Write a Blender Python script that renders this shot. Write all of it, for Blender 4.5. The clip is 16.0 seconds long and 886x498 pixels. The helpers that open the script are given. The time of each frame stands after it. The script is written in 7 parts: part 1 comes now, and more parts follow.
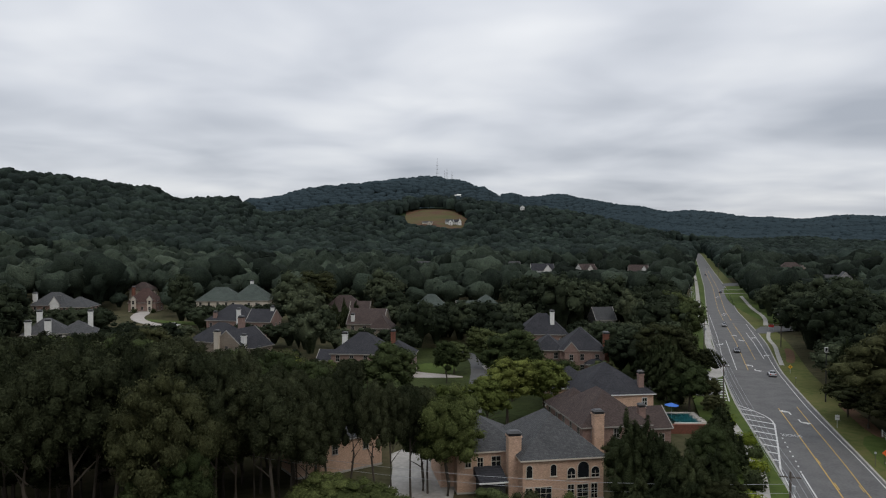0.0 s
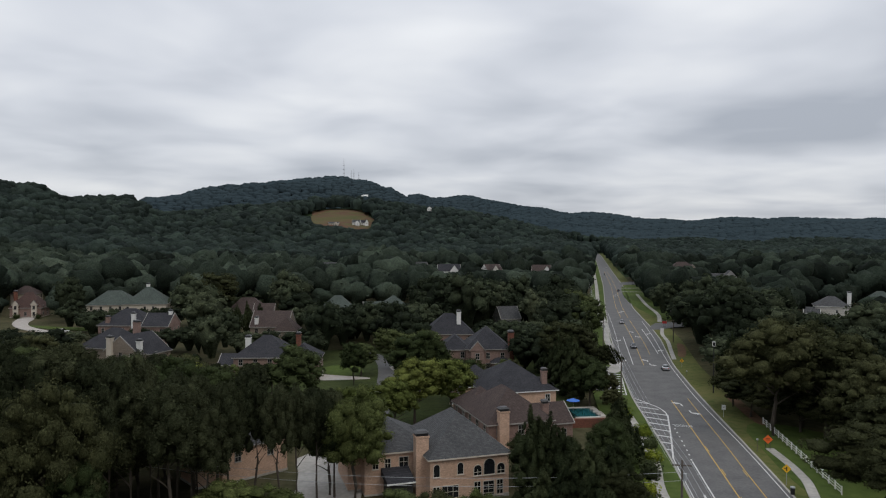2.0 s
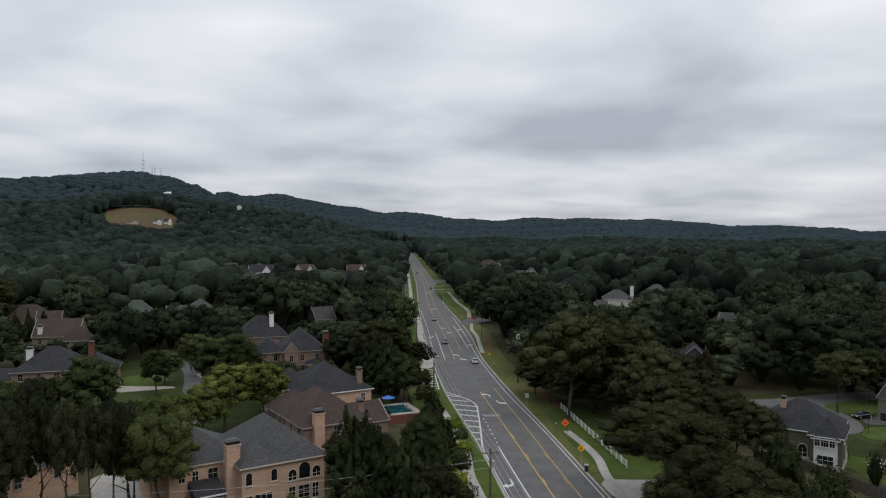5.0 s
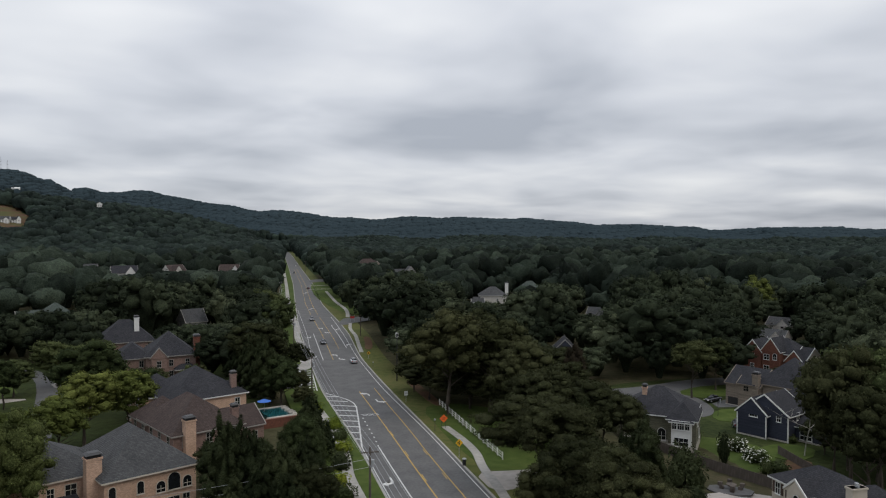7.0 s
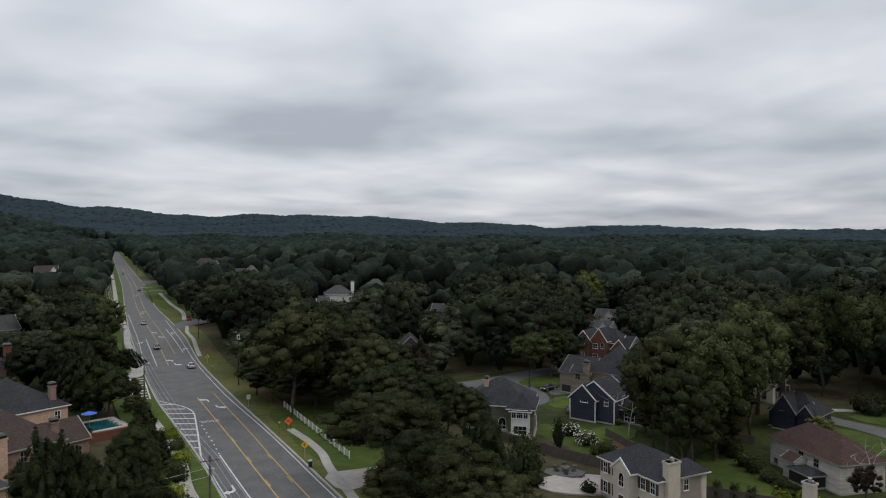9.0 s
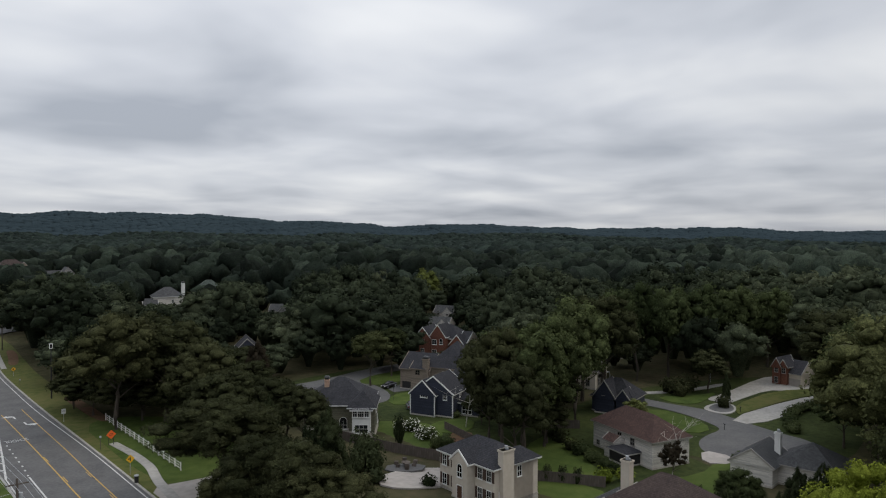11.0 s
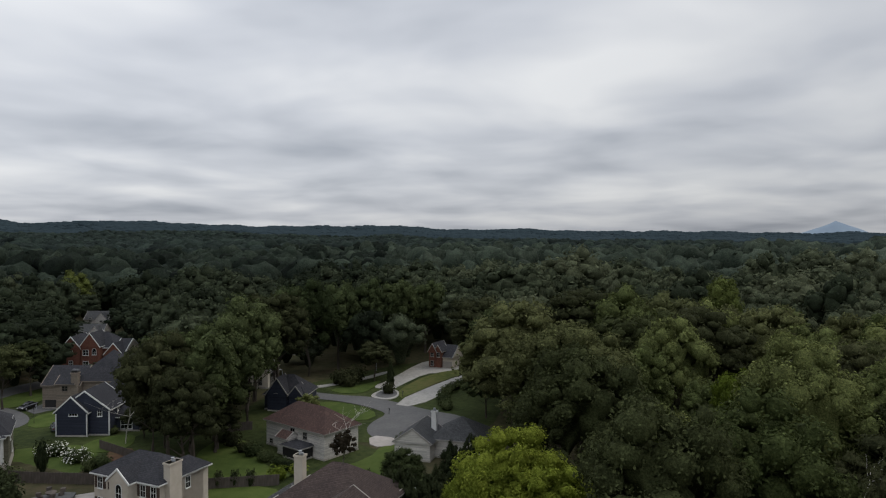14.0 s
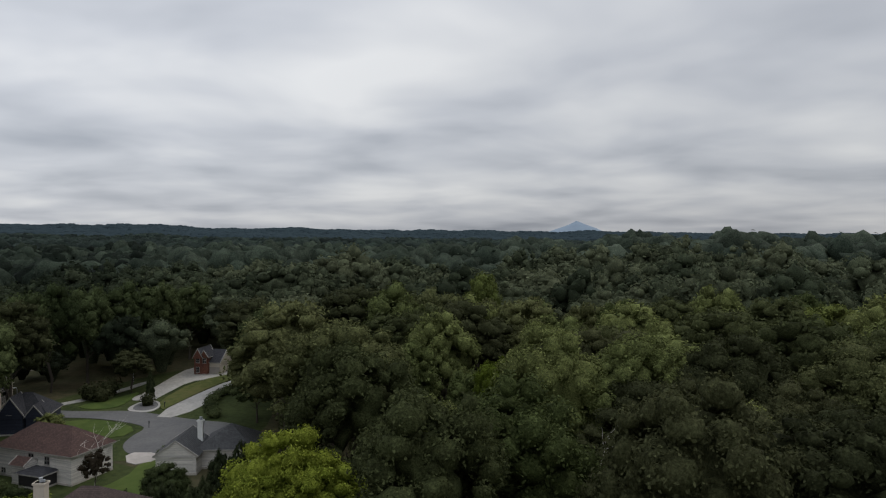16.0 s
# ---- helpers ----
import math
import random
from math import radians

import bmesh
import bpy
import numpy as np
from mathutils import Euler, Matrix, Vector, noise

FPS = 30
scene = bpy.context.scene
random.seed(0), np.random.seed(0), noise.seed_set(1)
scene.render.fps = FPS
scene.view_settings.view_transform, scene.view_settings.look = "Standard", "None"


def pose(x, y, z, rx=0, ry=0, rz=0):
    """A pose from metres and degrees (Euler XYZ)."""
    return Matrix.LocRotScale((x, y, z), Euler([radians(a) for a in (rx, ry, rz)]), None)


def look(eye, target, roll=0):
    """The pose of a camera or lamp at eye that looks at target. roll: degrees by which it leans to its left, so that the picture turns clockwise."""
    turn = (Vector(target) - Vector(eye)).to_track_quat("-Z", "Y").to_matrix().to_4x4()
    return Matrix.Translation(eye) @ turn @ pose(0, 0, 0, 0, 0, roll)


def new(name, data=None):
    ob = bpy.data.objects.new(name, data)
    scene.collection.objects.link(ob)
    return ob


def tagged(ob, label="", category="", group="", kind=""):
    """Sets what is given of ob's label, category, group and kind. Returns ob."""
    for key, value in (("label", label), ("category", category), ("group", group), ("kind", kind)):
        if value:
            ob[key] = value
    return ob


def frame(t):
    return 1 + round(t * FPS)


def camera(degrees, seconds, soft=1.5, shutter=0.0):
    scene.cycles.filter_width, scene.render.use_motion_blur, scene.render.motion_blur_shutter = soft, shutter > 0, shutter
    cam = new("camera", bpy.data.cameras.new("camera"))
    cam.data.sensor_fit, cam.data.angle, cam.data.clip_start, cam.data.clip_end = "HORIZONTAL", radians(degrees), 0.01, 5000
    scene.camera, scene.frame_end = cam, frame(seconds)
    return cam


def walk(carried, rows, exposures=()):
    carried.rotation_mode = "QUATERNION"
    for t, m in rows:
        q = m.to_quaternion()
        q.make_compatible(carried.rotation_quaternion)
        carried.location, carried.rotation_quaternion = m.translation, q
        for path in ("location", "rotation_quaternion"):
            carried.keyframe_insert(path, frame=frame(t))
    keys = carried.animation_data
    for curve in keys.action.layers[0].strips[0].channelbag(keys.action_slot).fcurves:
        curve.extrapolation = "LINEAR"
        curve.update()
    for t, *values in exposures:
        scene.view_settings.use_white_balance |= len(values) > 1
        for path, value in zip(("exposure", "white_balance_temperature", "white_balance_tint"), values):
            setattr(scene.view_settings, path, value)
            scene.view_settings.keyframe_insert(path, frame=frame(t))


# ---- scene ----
cam = camera(64.26, 16.0, soft=1.15)
PATH = [
    (0, pose(0, 0, 38, 88.74, -0.13, -0.00)),
    (0.5, pose(0, 0, 38, 88.76, -0.12, -1.85)),
    (1, pose(0, 0, 38, 88.78, -0.11, -3.49)),
    (1.5, pose(0, 0, 38, 88.79, -0.19, -5.49)),
    (2, pose(0, 0, 38, 88.82, -0.18, -7.53)),
    (2.5, pose(0, 0, 38, 88.84, -0.18, -9.56)),
    (3, pose(0, 0, 38, 88.84, -0.18, -11.78)),
    (3.5, pose(0, 0, 38, 88.84, -0.18, -14.66)),
    (4, pose(0, 0, 38, 88.84, -0.17, -17.47)),
    (6.5, pose(0, 0, 38, 88.77, -0.07, -29.74)),
    (7, pose(0, 0, 38, 88.74, -0.06, -32.36)),
    (7.5, pose(0, 0, 38, 88.72, -0.06, -35.27)),
    (8, pose(0, 0, 38, 88.67, -0.04, -38.47)),
    (8.5, pose(0, 0, 38, 88.63, -0.03, -41.51)),
    (9, pose(0, 0, 38, 88.59, -0.03, -44.85)),
    (11.5, pose(0, 0, 38, 88.45, -0.04, -61.73)),
    (12, pose(0, 0, 38, 88.41, -0.05, -66.25)),
    (12.5, pose(0, 0, 38, 88.39, -0.08, -70.97)),
    (13, pose(0, 0, 38, 88.36, -0.09, -75.59)),
    (13.5, pose(0, 0, 38, 88.36, -0.13, -79.98)),
    (14, pose(0, 0, 38, 88.36, -0.21, -84.02)),
    (14.5, pose(0, 0, 38, 88.35, -0.26, -88.36)),
    (15, pose(0, 0, 38, 88.35, -0.29, -93.30)),
    (15.5, pose(0, 0, 38, 88.34, -0.19, -98.54)),
    (16, pose(0, 0, 38, 88.34, -0.25, -102.40)),
]
walk(cam, PATH)

# ---- sky and light: an even overcast ----
world = bpy.data.worlds.new("overcast_sky")
scene.world = world
world.use_nodes = True
wt = world.node_tree
wt.nodes.clear()


def wnode(kind, **values):
    n = wt.nodes.new(kind)
    for k, v in values.items():
        n.inputs[k].default_value = v
    return n


def wmath(op, a, b=None):
    n = wt.nodes.new("ShaderNodeMath")
    n.operation = op
    for i, v in enumerate((a, b)):
        if v is None:
            continue
        if isinstance(v, (int, float)):
            n.inputs[i].default_value = v
        else:
            wt.links.new(v, n.inputs[i])
    return n.outputs[0]


w_out = wt.nodes.new("ShaderNodeOutputWorld")
w_bg = wnode("ShaderNodeBackground", Strength=1.0)
w_co = wt.nodes.new("ShaderNodeTexCoord")
w_sep = wt.nodes.new("ShaderNodeSeparateXYZ")
wt.links.new(w_co.outputs["Generated"], w_sep.inputs[0])
# cloud layer: directions laid out on a high flat sheet
w_up = wmath("ADD", wmath("MAXIMUM", w_sep.outputs[2], 0.0), 0.13)
w_cx = wmath("DIVIDE", w_sep.outputs[0], w_up)
w_cy = wmath("DIVIDE", w_sep.outputs[1], w_up)
w_comb = wt.nodes.new("ShaderNodeCombineXYZ")
wt.links.new(w_cx, w_comb.inputs[0])
wt.links.new(w_cy, w_comb.inputs[1])
w_big = wnode("ShaderNodeTexNoise", Scale=0.5, Detail=2.0, Roughness=0.5, Distortion=0.3)
w_mid = wnode("ShaderNodeTexNoise", Scale=1.2, Detail=3.5, Roughness=0.47, Distortion=0.25)
wt.links.new(w_comb.outputs[0], w_big.inputs["Vector"])
wt.links.new(w_comb.outputs[0], w_mid.inputs["Vector"])
w_mix = wmath("ADD", wmath("MULTIPLY", w_big.outputs[0], 0.55), wmath("MULTIPLY", w_mid.outputs[0], 0.45))
w_ramp = wt.nodes.new("ShaderNodeValToRGB")
wt.links.new(w_mix, w_ramp.inputs[0])
cr = w_ramp.color_ramp
cr.elements[0].position, cr.elements[0].color = 0.34, (0.45, 0.485, 0.55, 1)
cr.elements[1].position, cr.elements[1].color = 0.66, (0.965, 0.98, 1.0, 1)
e = cr.elements.new(0.5)
e.color = (0.70, 0.73, 0.79, 1)
w_sky = wt.nodes.new("ShaderNodeTexSky")
w_sky.sky_type = "NISHITA"
w_sky.sun_disc = False
w_sky.sun_elevation, w_sky.sun_rotation = radians(50), radians(150)
w_skym = wt.nodes.new("ShaderNodeMix")
w_skym.data_type = "RGBA"
w_skym.inputs["Factor"].default_value = 0.06
w_dim = wt.nodes.new("ShaderNodeVectorMath")
w_dim.operation = "SCALE"
w_dim.inputs["Scale"].default_value = 0.1
wt.links.new(w_sky.outputs[0], w_dim.inputs[0])
wt.links.new(w_ramp.outputs[0], w_skym.inputs["A"])
wt.links.new(w_dim.outputs[0], w_skym.inputs["B"])
# an overcast sky is brightest overhead
w_lift = wmath("ADD", wmath("MULTIPLY", wmath("POWER", wmath("MAXIMUM", w_sep.outputs[2], 0.0), 2.6), 1.45), 0.95)
w_bright = wt.nodes.new("ShaderNodeVectorMath")
w_bright.operation = "SCALE"
wt.links.new(w_skym.outputs["Result"], w_bright.inputs[0])
# thicker cloud to the south-east
w_se = wmath("MULTIPLY", wmath("SUBTRACT", w_sep.outputs[0], w_sep.outputs[1]), 0.707)
w_east = wmath("SUBTRACT", 1.0, wmath("MULTIPLY", wmath("POWER", wmath("MAXIMUM", w_se, 0.0), 2.0), 0.27))
w_low = wmath("SUBTRACT", 1.0, wmath("MULTIPLY", wmath("POWER", wmath("SUBTRACT", 1.0, wmath("MINIMUM", wmath("MAXIMUM", w_sep.outputs[2], 0.0), 1.0)), 16.0), 0.24))
wt.links.new(wmath("MULTIPLY", wmath("MULTIPLY", w_lift, w_low), w_east), w_bright.inputs["Scale"])
wt.links.new(w_bright.outputs[0], w_bg.inputs["Color"])
wt.links.new(w_bg.outputs[0], w_out.inputs[0])

sun = new("sun", bpy.data.lights.new("sun", "SUN"))
sun.data.energy, sun.data.angle, sun.data.color = 0.7, radians(30), (1.0, 0.9, 0.77)
sun.matrix_world = look((120, -200, 280), (0, 0, 0))
scene.view_settings.exposure = 0.0

# ---- materials ----


def material(name, colours, scale=1.0, rough=0.85, bump=0.2, bump_scale=None, metal=0.0, vary=0.0, attr="", spec=0.3, detail=6.0, stretch=None):
    """Noise between the colours at two scales; vary: how far objects or tinted islands differ."""
    m = bpy.data.materials.new(name)
    m.use_nodes = True
    nt = m.node_tree
    b = nt.nodes["Principled BSDF"]
    b.inputs["Roughness"].default_value, b.inputs["Metallic"].default_value = rough, metal
    b.inputs["Specular IOR Level"].default_value = spec
    co = nt.nodes.new("ShaderNodeTexCoord")
    vec = co.outputs["Object"]
    if stretch:
        mp = nt.nodes.new("ShaderNodeMapping")
        mp.inputs["Scale"].default_value = stretch
        nt.links.new(vec, mp.inputs[0])
        vec = mp.outputs[0]

    def noise_at(s, d):
        n = nt.nodes.new("ShaderNodeTexNoise")
        n.inputs["Scale"].default_value, n.inputs["Detail"].default_value = s, d
        nt.links.new(vec, n.inputs["Vector"])
        return n.outputs[0]

    fine, coarse = noise_at(scale, detail), noise_at(scale * 0.13, 3)
    add = nt.nodes.new("ShaderNodeMath")
    add.operation = "ADD"
    nt.links.new(fine, add.inputs[0])
    nt.links.new(coarse, add.inputs[1])
    half = nt.nodes.new("ShaderNodeMath")
    half.operation = "MULTIPLY"
    half.inputs[1].default_value = 0.5
    nt.links.new(add.outputs[0], half.inputs[0])
    ramp = nt.nodes.new("ShaderNodeValToRGB")
    els = ramp.color_ramp.elements
    while len(els) < len(colours):
        els.new(0.5)
    for i, c in enumerate(colours):
        els[i].position = 0.36 + 0.28 * i / max(1, len(colours) - 1)
        els[i].color = (*c, 1)
    nt.links.new(half.outputs[0], ramp.inputs[0])
    colour = ramp.outputs[0]
    if vary:
        if attr:
            src = nt.nodes.new("ShaderNodeAttribute")
            src.attribute_name = attr
            rnd = src.outputs["Fac"]
        else:
            src = nt.nodes.new("ShaderNodeObjectInfo")
            rnd = src.outputs["Random"]
        hsv = nt.nodes.new("ShaderNodeHueSaturation")
        mr = nt.nodes.new("ShaderNodeMapRange")
        mr.inputs["To Min"].default_value, mr.inputs["To Max"].default_value = 1 - vary, 1 + vary * 1.1
        nt.links.new(rnd, mr.inputs[0])
        nt.links.new(mr.outputs[0], hsv.inputs["Value"])
        mh = nt.nodes.new("ShaderNodeMapRange")
        mh.inputs["To Min"].default_value, mh.inputs["To Max"].default_value = 0.5 + 0.05 * vary, 0.5 - 0.04 * vary
        nt.links.new(rnd, mh.inputs[0])
        nt.links.new(mh.outputs[0], hsv.inputs["Hue"])
        nt.links.new(colour, hsv.inputs["Color"])
        colour = hsv.outputs[0]
    nt.links.new(colour, b.inputs["Base Color"])
    if bump:
        bp = nt.nodes.new("ShaderNodeBump")
        bp.inputs["Strength"].default_value = bump
        bp.inputs["Distance"].default_value = 0.5 / (bump_scale or scale)
        nt.links.new(noise_at(bump_scale or scale * 2, 4), bp.inputs["Height"])
        nt.links.new(bp.outputs[0], b.inputs["Normal"])
    return m


def shade(c, k):
    return tuple(v * k for v in c)


def coursed(name, a, b, joint, w, h, rough=0.9, bump=0.4):
    """Courses of bricks, shingles or boards, in metres, on upright or sloping faces."""
    m = material(name, [a, b], 3.0, rough, 0)
    nt = m.node_tree
    bs = nt.nodes["Principled BSDF"]
    old = bs.inputs["Base Color"].links[0].from_socket
    geo = nt.nodes.new("ShaderNodeTexCoord")
    sep = nt.nodes.new("ShaderNodeSeparateXYZ")
    nt.links.new(geo.outputs["Object"], sep.inputs[0])
    s = nt.nodes.new("ShaderNodeMath")
    s.operation = "ADD"
    nt.links.new(sep.outputs[0], s.inputs[0])
    nt.links.new(sep.outputs[1], s.inputs[1])
    cb = nt.nodes.new("ShaderNodeCombineXYZ")
    nt.links.new(s.outputs[0], cb.inputs[0])
    nt.links.new(sep.outputs[2], cb.inputs[1])
    br = nt.nodes.new("ShaderNodeTexBrick")
    br.inputs["Scale"].default_value = 1.0
    br.inputs["Brick Width"].default_value, br.inputs["Row Height"].default_value = w, h
    br.inputs["Mortar Size"].default_value = min(w, h) * 0.09
    br.inputs["Color1"].default_value, br.inputs["Color2"].default_value = (0.72, 0.72, 0.72, 1), (1.15, 1.12, 1.1, 1)
    br.inputs["Mortar"].default_value = (*joint, 1)
    nt.links.new(cb.outputs[0], br.inputs["Vector"])
    mx = nt.nodes.new("ShaderNodeMix")
    mx.data_type, mx.blend_type = "RGBA", "MULTIPLY"
    mx.inputs["Factor"].default_value = 1.0
    nt.links.new(old, mx.inputs["A"])
    nt.links.new(br.outputs["Color"], mx.inputs["B"])
    nt.links.new(mx.outputs["Result"], bs.inputs["Base Color"])
    bp = nt.nodes.new("ShaderNodeBump")
    bp.inputs["Strength"].default_value, bp.inputs["Distance"].default_value = bump, 0.02
    bp.invert = True
    nt.links.new(br.outputs["Fac"], bp.inputs["Height"])
    nt.links.new(bp.outputs[0], bs.inputs["Normal"])
    return m


def glass_like(name, c, rough):
    m = bpy.data.materials.new(name)
    m.use_nodes = True
    b = m.node_tree.nodes["Principled BSDF"]
    b.inputs["Base Color"].default_value, b.inputs["Roughness"].default_value = (*c, 1), rough
    b.inputs["Specular IOR Level"].default_value = 0.5
    return m


def foliage(name, dark, mid, light, grain, vary, attr=""):
    """Leaf speckle with shaded gaps painted in at one scale, sunlit and shaded sprays painted in at another, and a
    rough leafy relief.
    """
    m = bpy.data.materials.new(name)
    m.use_nodes = True
    nt = m.node_tree
    b = nt.nodes["Principled BSDF"]
    b.inputs["Roughness"].default_value, b.inputs["Specular IOR Level"].default_value = 0.8, 0.03
    co = nt.nodes.new("ShaderNodeTexCoord")

    def noise_at(s, d, r=0.6):
        n = nt.nodes.new("ShaderNodeTexNoise")
        n.inputs["Scale"].default_value, n.inputs["Detail"].default_value, n.inputs["Roughness"].default_value = s, d, r
        nt.links.new(co.outputs["Object"], n.inputs["Vector"])
        return n.outputs[0]

    fine = noise_at(grain, 3.0)
    ramp = nt.nodes.new("ShaderNodeValToRGB")
    els = ramp.color_ramp.elements
    els.new(0.5)
    for e, q, c in zip(els, (0.34, 0.5, 0.68), (dark, mid, light)):
        e.position, e.color = q, (*c, 1)
    nt.links.new(fine, ramp.inputs[0])
    if attr:
        src = nt.nodes.new("ShaderNodeAttribute")
        src.attribute_name = attr
        rnd = src.outputs["Fac"]
    else:
        rnd = nt.nodes.new("ShaderNodeObjectInfo").outputs["Random"]
    patch = nt.nodes.new("ShaderNodeMapRange")
    patch.inputs["From Min"].default_value, patch.inputs["From Max"].default_value = 0.3, 0.7
    patch.inputs["To Min"].default_value, patch.inputs["To Max"].default_value = 0.78, 1.24
    nt.links.new(noise_at(grain * 0.14, 2.0), patch.inputs[0])
    tone_n = nt.nodes.new("ShaderNodeMapRange")
    tone_n.inputs["To Min"].default_value, tone_n.inputs["To Max"].default_value = 1 - vary, 1 + vary * 1.15
    nt.links.new(rnd, tone_n.inputs[0])
    val = nt.nodes.new("ShaderNodeMath")
    val.operation = "MULTIPLY"
    nt.links.new(patch.outputs[0], val.inputs[0])
    nt.links.new(tone_n.outputs[0], val.inputs[1])
    spray = nt.nodes.new("ShaderNodeMapRange")
    spray.inputs["To Min"].default_value, spray.inputs["To Max"].default_value = 0.72, 1.34
    nt.links.new(nt.nodes.new("ShaderNodeNewGeometry").outputs["Random Per Island"], spray.inputs[0])
    val2 = nt.nodes.new("ShaderNodeMath")
    val2.operation = "MULTIPLY"
    nt.links.new(val.outputs[0], val2.inputs[0])
    nt.links.new(spray.outputs[0], val2.inputs[1])
    hue = nt.nodes.new("ShaderNodeMapRange")
    hue.inputs["To Min"].default_value, hue.inputs["To Max"].default_value = (0.52, 0.465) if attr else (0.515, 0.485)
    nt.links.new(rnd, hue.inputs[0])
    hsv = nt.nodes.new("ShaderNodeHueSaturation")
    nt.links.new(ramp.outputs[0], hsv.inputs["Color"])
    nt.links.new(val2.outputs[0], hsv.inputs["Value"])
    nt.links.new(hue.outputs[0], hsv.inputs["Hue"])
    nt.links.new(hsv.outputs[0], b.inputs["Base Color"])
    bp = nt.nodes.new("ShaderNodeBump")
    bp.inputs["Strength"].default_value, bp.inputs["Distance"].default_value = (0.3 if attr else 0.5), 0.5 / grain
    nt.links.new(fine, bp.inputs["Height"])
    nt.links.new(bp.outputs[0], b.inputs["Normal"])
    through_leaf = nt.nodes.new("ShaderNodeBsdfTranslucent")
    nt.links.new(hsv.outputs[0], through_leaf.inputs["Color"])
    blend = nt.nodes.new("ShaderNodeMixShader")
    blend.inputs[0].default_value = 0.3
    nt.links.new(b.outputs[0], blend.inputs[1])
    nt.links.new(through_leaf.outputs[0], blend.inputs[2])
    nt.links.new(blend.outputs[0], nt.nodes["Material Output"].inputs["Surface"])
    return m


M_ASPHALT = material("asphalt", [(0.072, 0.071, 0.071), (0.096, 0.095, 0.094), (0.117, 0.114, 0.112)], 2.2, 0.9, 0.25, 30)
M_STREET = material("worn_asphalt", [(0.076, 0.076, 0.077), (0.109, 0.107, 0.105)], 1.8, 0.92, 0.25, 30)
M_CONCRETE = material("concrete", [(0.224, 0.215, 0.198), (0.344, 0.331, 0.305)], 1.3, 0.9, 0.2, 20)
M_DRIVE = material("pale_concrete", [(0.260, 0.239, 0.217), (0.361, 0.332, 0.303)], 0.9, 0.9, 0.2, 20)
M_WHITE_LINE = material("road_white", [(0.35, 0.35, 0.34), (0.6, 0.6, 0.58)], 6, 0.7, 0)
M_YELLOW_LINE = material("road_yellow", [(0.34, 0.22, 0.05), (0.48, 0.31, 0.07)], 6, 0.7, 0)
# darker than lawn, the yards' shade put into the grass colour
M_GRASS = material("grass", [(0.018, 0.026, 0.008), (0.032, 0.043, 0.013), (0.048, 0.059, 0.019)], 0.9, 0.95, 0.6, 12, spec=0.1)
M_LAWN = material("lawn", [(0.036, 0.056, 0.013), (0.054, 0.078, 0.018), (0.072, 0.094, 0.024)], 0.5, 0.95, 0.5, 14, spec=0.1)
M_DRYLAWN = material("thin_lawn", [(0.048, 0.060, 0.016), (0.080, 0.088, 0.027), (0.104, 0.096, 0.036)], 0.6, 0.95, 0.5, 14, spec=0.1)
M_DIRT = material("bare_red_soil", [(0.065, 0.038, 0.024), (0.12, 0.07, 0.043), (0.07, 0.062, 0.026)], 0.5, 0.95, 0.5, 8, spec=0.1)
M_SLOPE = material("cleared_red_slope", [(0.065, 0.07, 0.03), (0.085, 0.07, 0.036), (0.09, 0.054, 0.038), (0.11, 0.064, 0.046)], 0.05, 0.95, 0.4, 0.2, spec=0.05, stretch=(0.5, 1.6, 1))
M_FLOOR = material("forest_floor", [(0.034, 0.034, 0.017), (0.054, 0.052, 0.027), (0.078, 0.064, 0.038)], 0.6, 0.95, 0.6, 5, spec=0.05)
M_MULCH = material("mulch", [(0.035, 0.022, 0.014), (0.07, 0.045, 0.028)], 2.0, 0.95, 0.6, 20, spec=0.05)
M_BARK = material("bark", [(0.04, 0.032, 0.025), (0.09, 0.075, 0.06)], 3, 0.95, 0.8, 9, stretch=(1, 1, 0.25))
M_DEADWOOD = material("pale_dead_wood", [(0.3, 0.28, 0.25), (0.5, 0.48, 0.44)], 4, 0.9, 0.4, 12, stretch=(1, 1, 0.3))
GREENS = dict(
    hardwood=[(0.0250, 0.0328, 0.0132), (0.0469, 0.0599, 0.0245), (0.0763, 0.0943, 0.0378)],
    oak=[(0.0187, 0.0211, 0.0094), (0.0332, 0.0374, 0.0170), (0.0545, 0.0586, 0.0277)],
    maple=[(0.0411, 0.0507, 0.0183), (0.0821, 0.0980, 0.0339), (0.1354, 0.1543, 0.0543)],
    bright=[(0.0778, 0.0980, 0.0125), (0.1287, 0.1586, 0.0219), (0.1917, 0.2220, 0.0376)],
    # maple darkened, shade of the east woods put into the leaf colour
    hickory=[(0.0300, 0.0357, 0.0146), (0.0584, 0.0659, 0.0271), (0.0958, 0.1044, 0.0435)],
    ash=[(0.0430, 0.0541, 0.0143), (0.0718, 0.0884, 0.0238), (0.1119, 0.1294, 0.0381)],
    russet=[(0.0208, 0.0170, 0.0120), (0.0374, 0.0300, 0.0204), (0.0582, 0.0460, 0.0312)],
    street=[(0.0238, 0.0287, 0.0122), (0.0425, 0.0506, 0.0213), (0.0674, 0.0770, 0.0319)],
    pine=[(0.0168, 0.0205, 0.0112), (0.0304, 0.0364, 0.0186), (0.0490, 0.0569, 0.0298)],
    cedar=[(0.0164, 0.0211, 0.0099), (0.0284, 0.0365, 0.0166), (0.0479, 0.0590, 0.0282)],
)
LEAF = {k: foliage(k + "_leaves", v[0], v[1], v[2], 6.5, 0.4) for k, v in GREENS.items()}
WOODS = foliage("woodland_leaves", (0.0205, 0.0262, 0.0165), (0.041, 0.0515, 0.0305), (0.069, 0.086, 0.046), 4.0, 0.6, "tint")
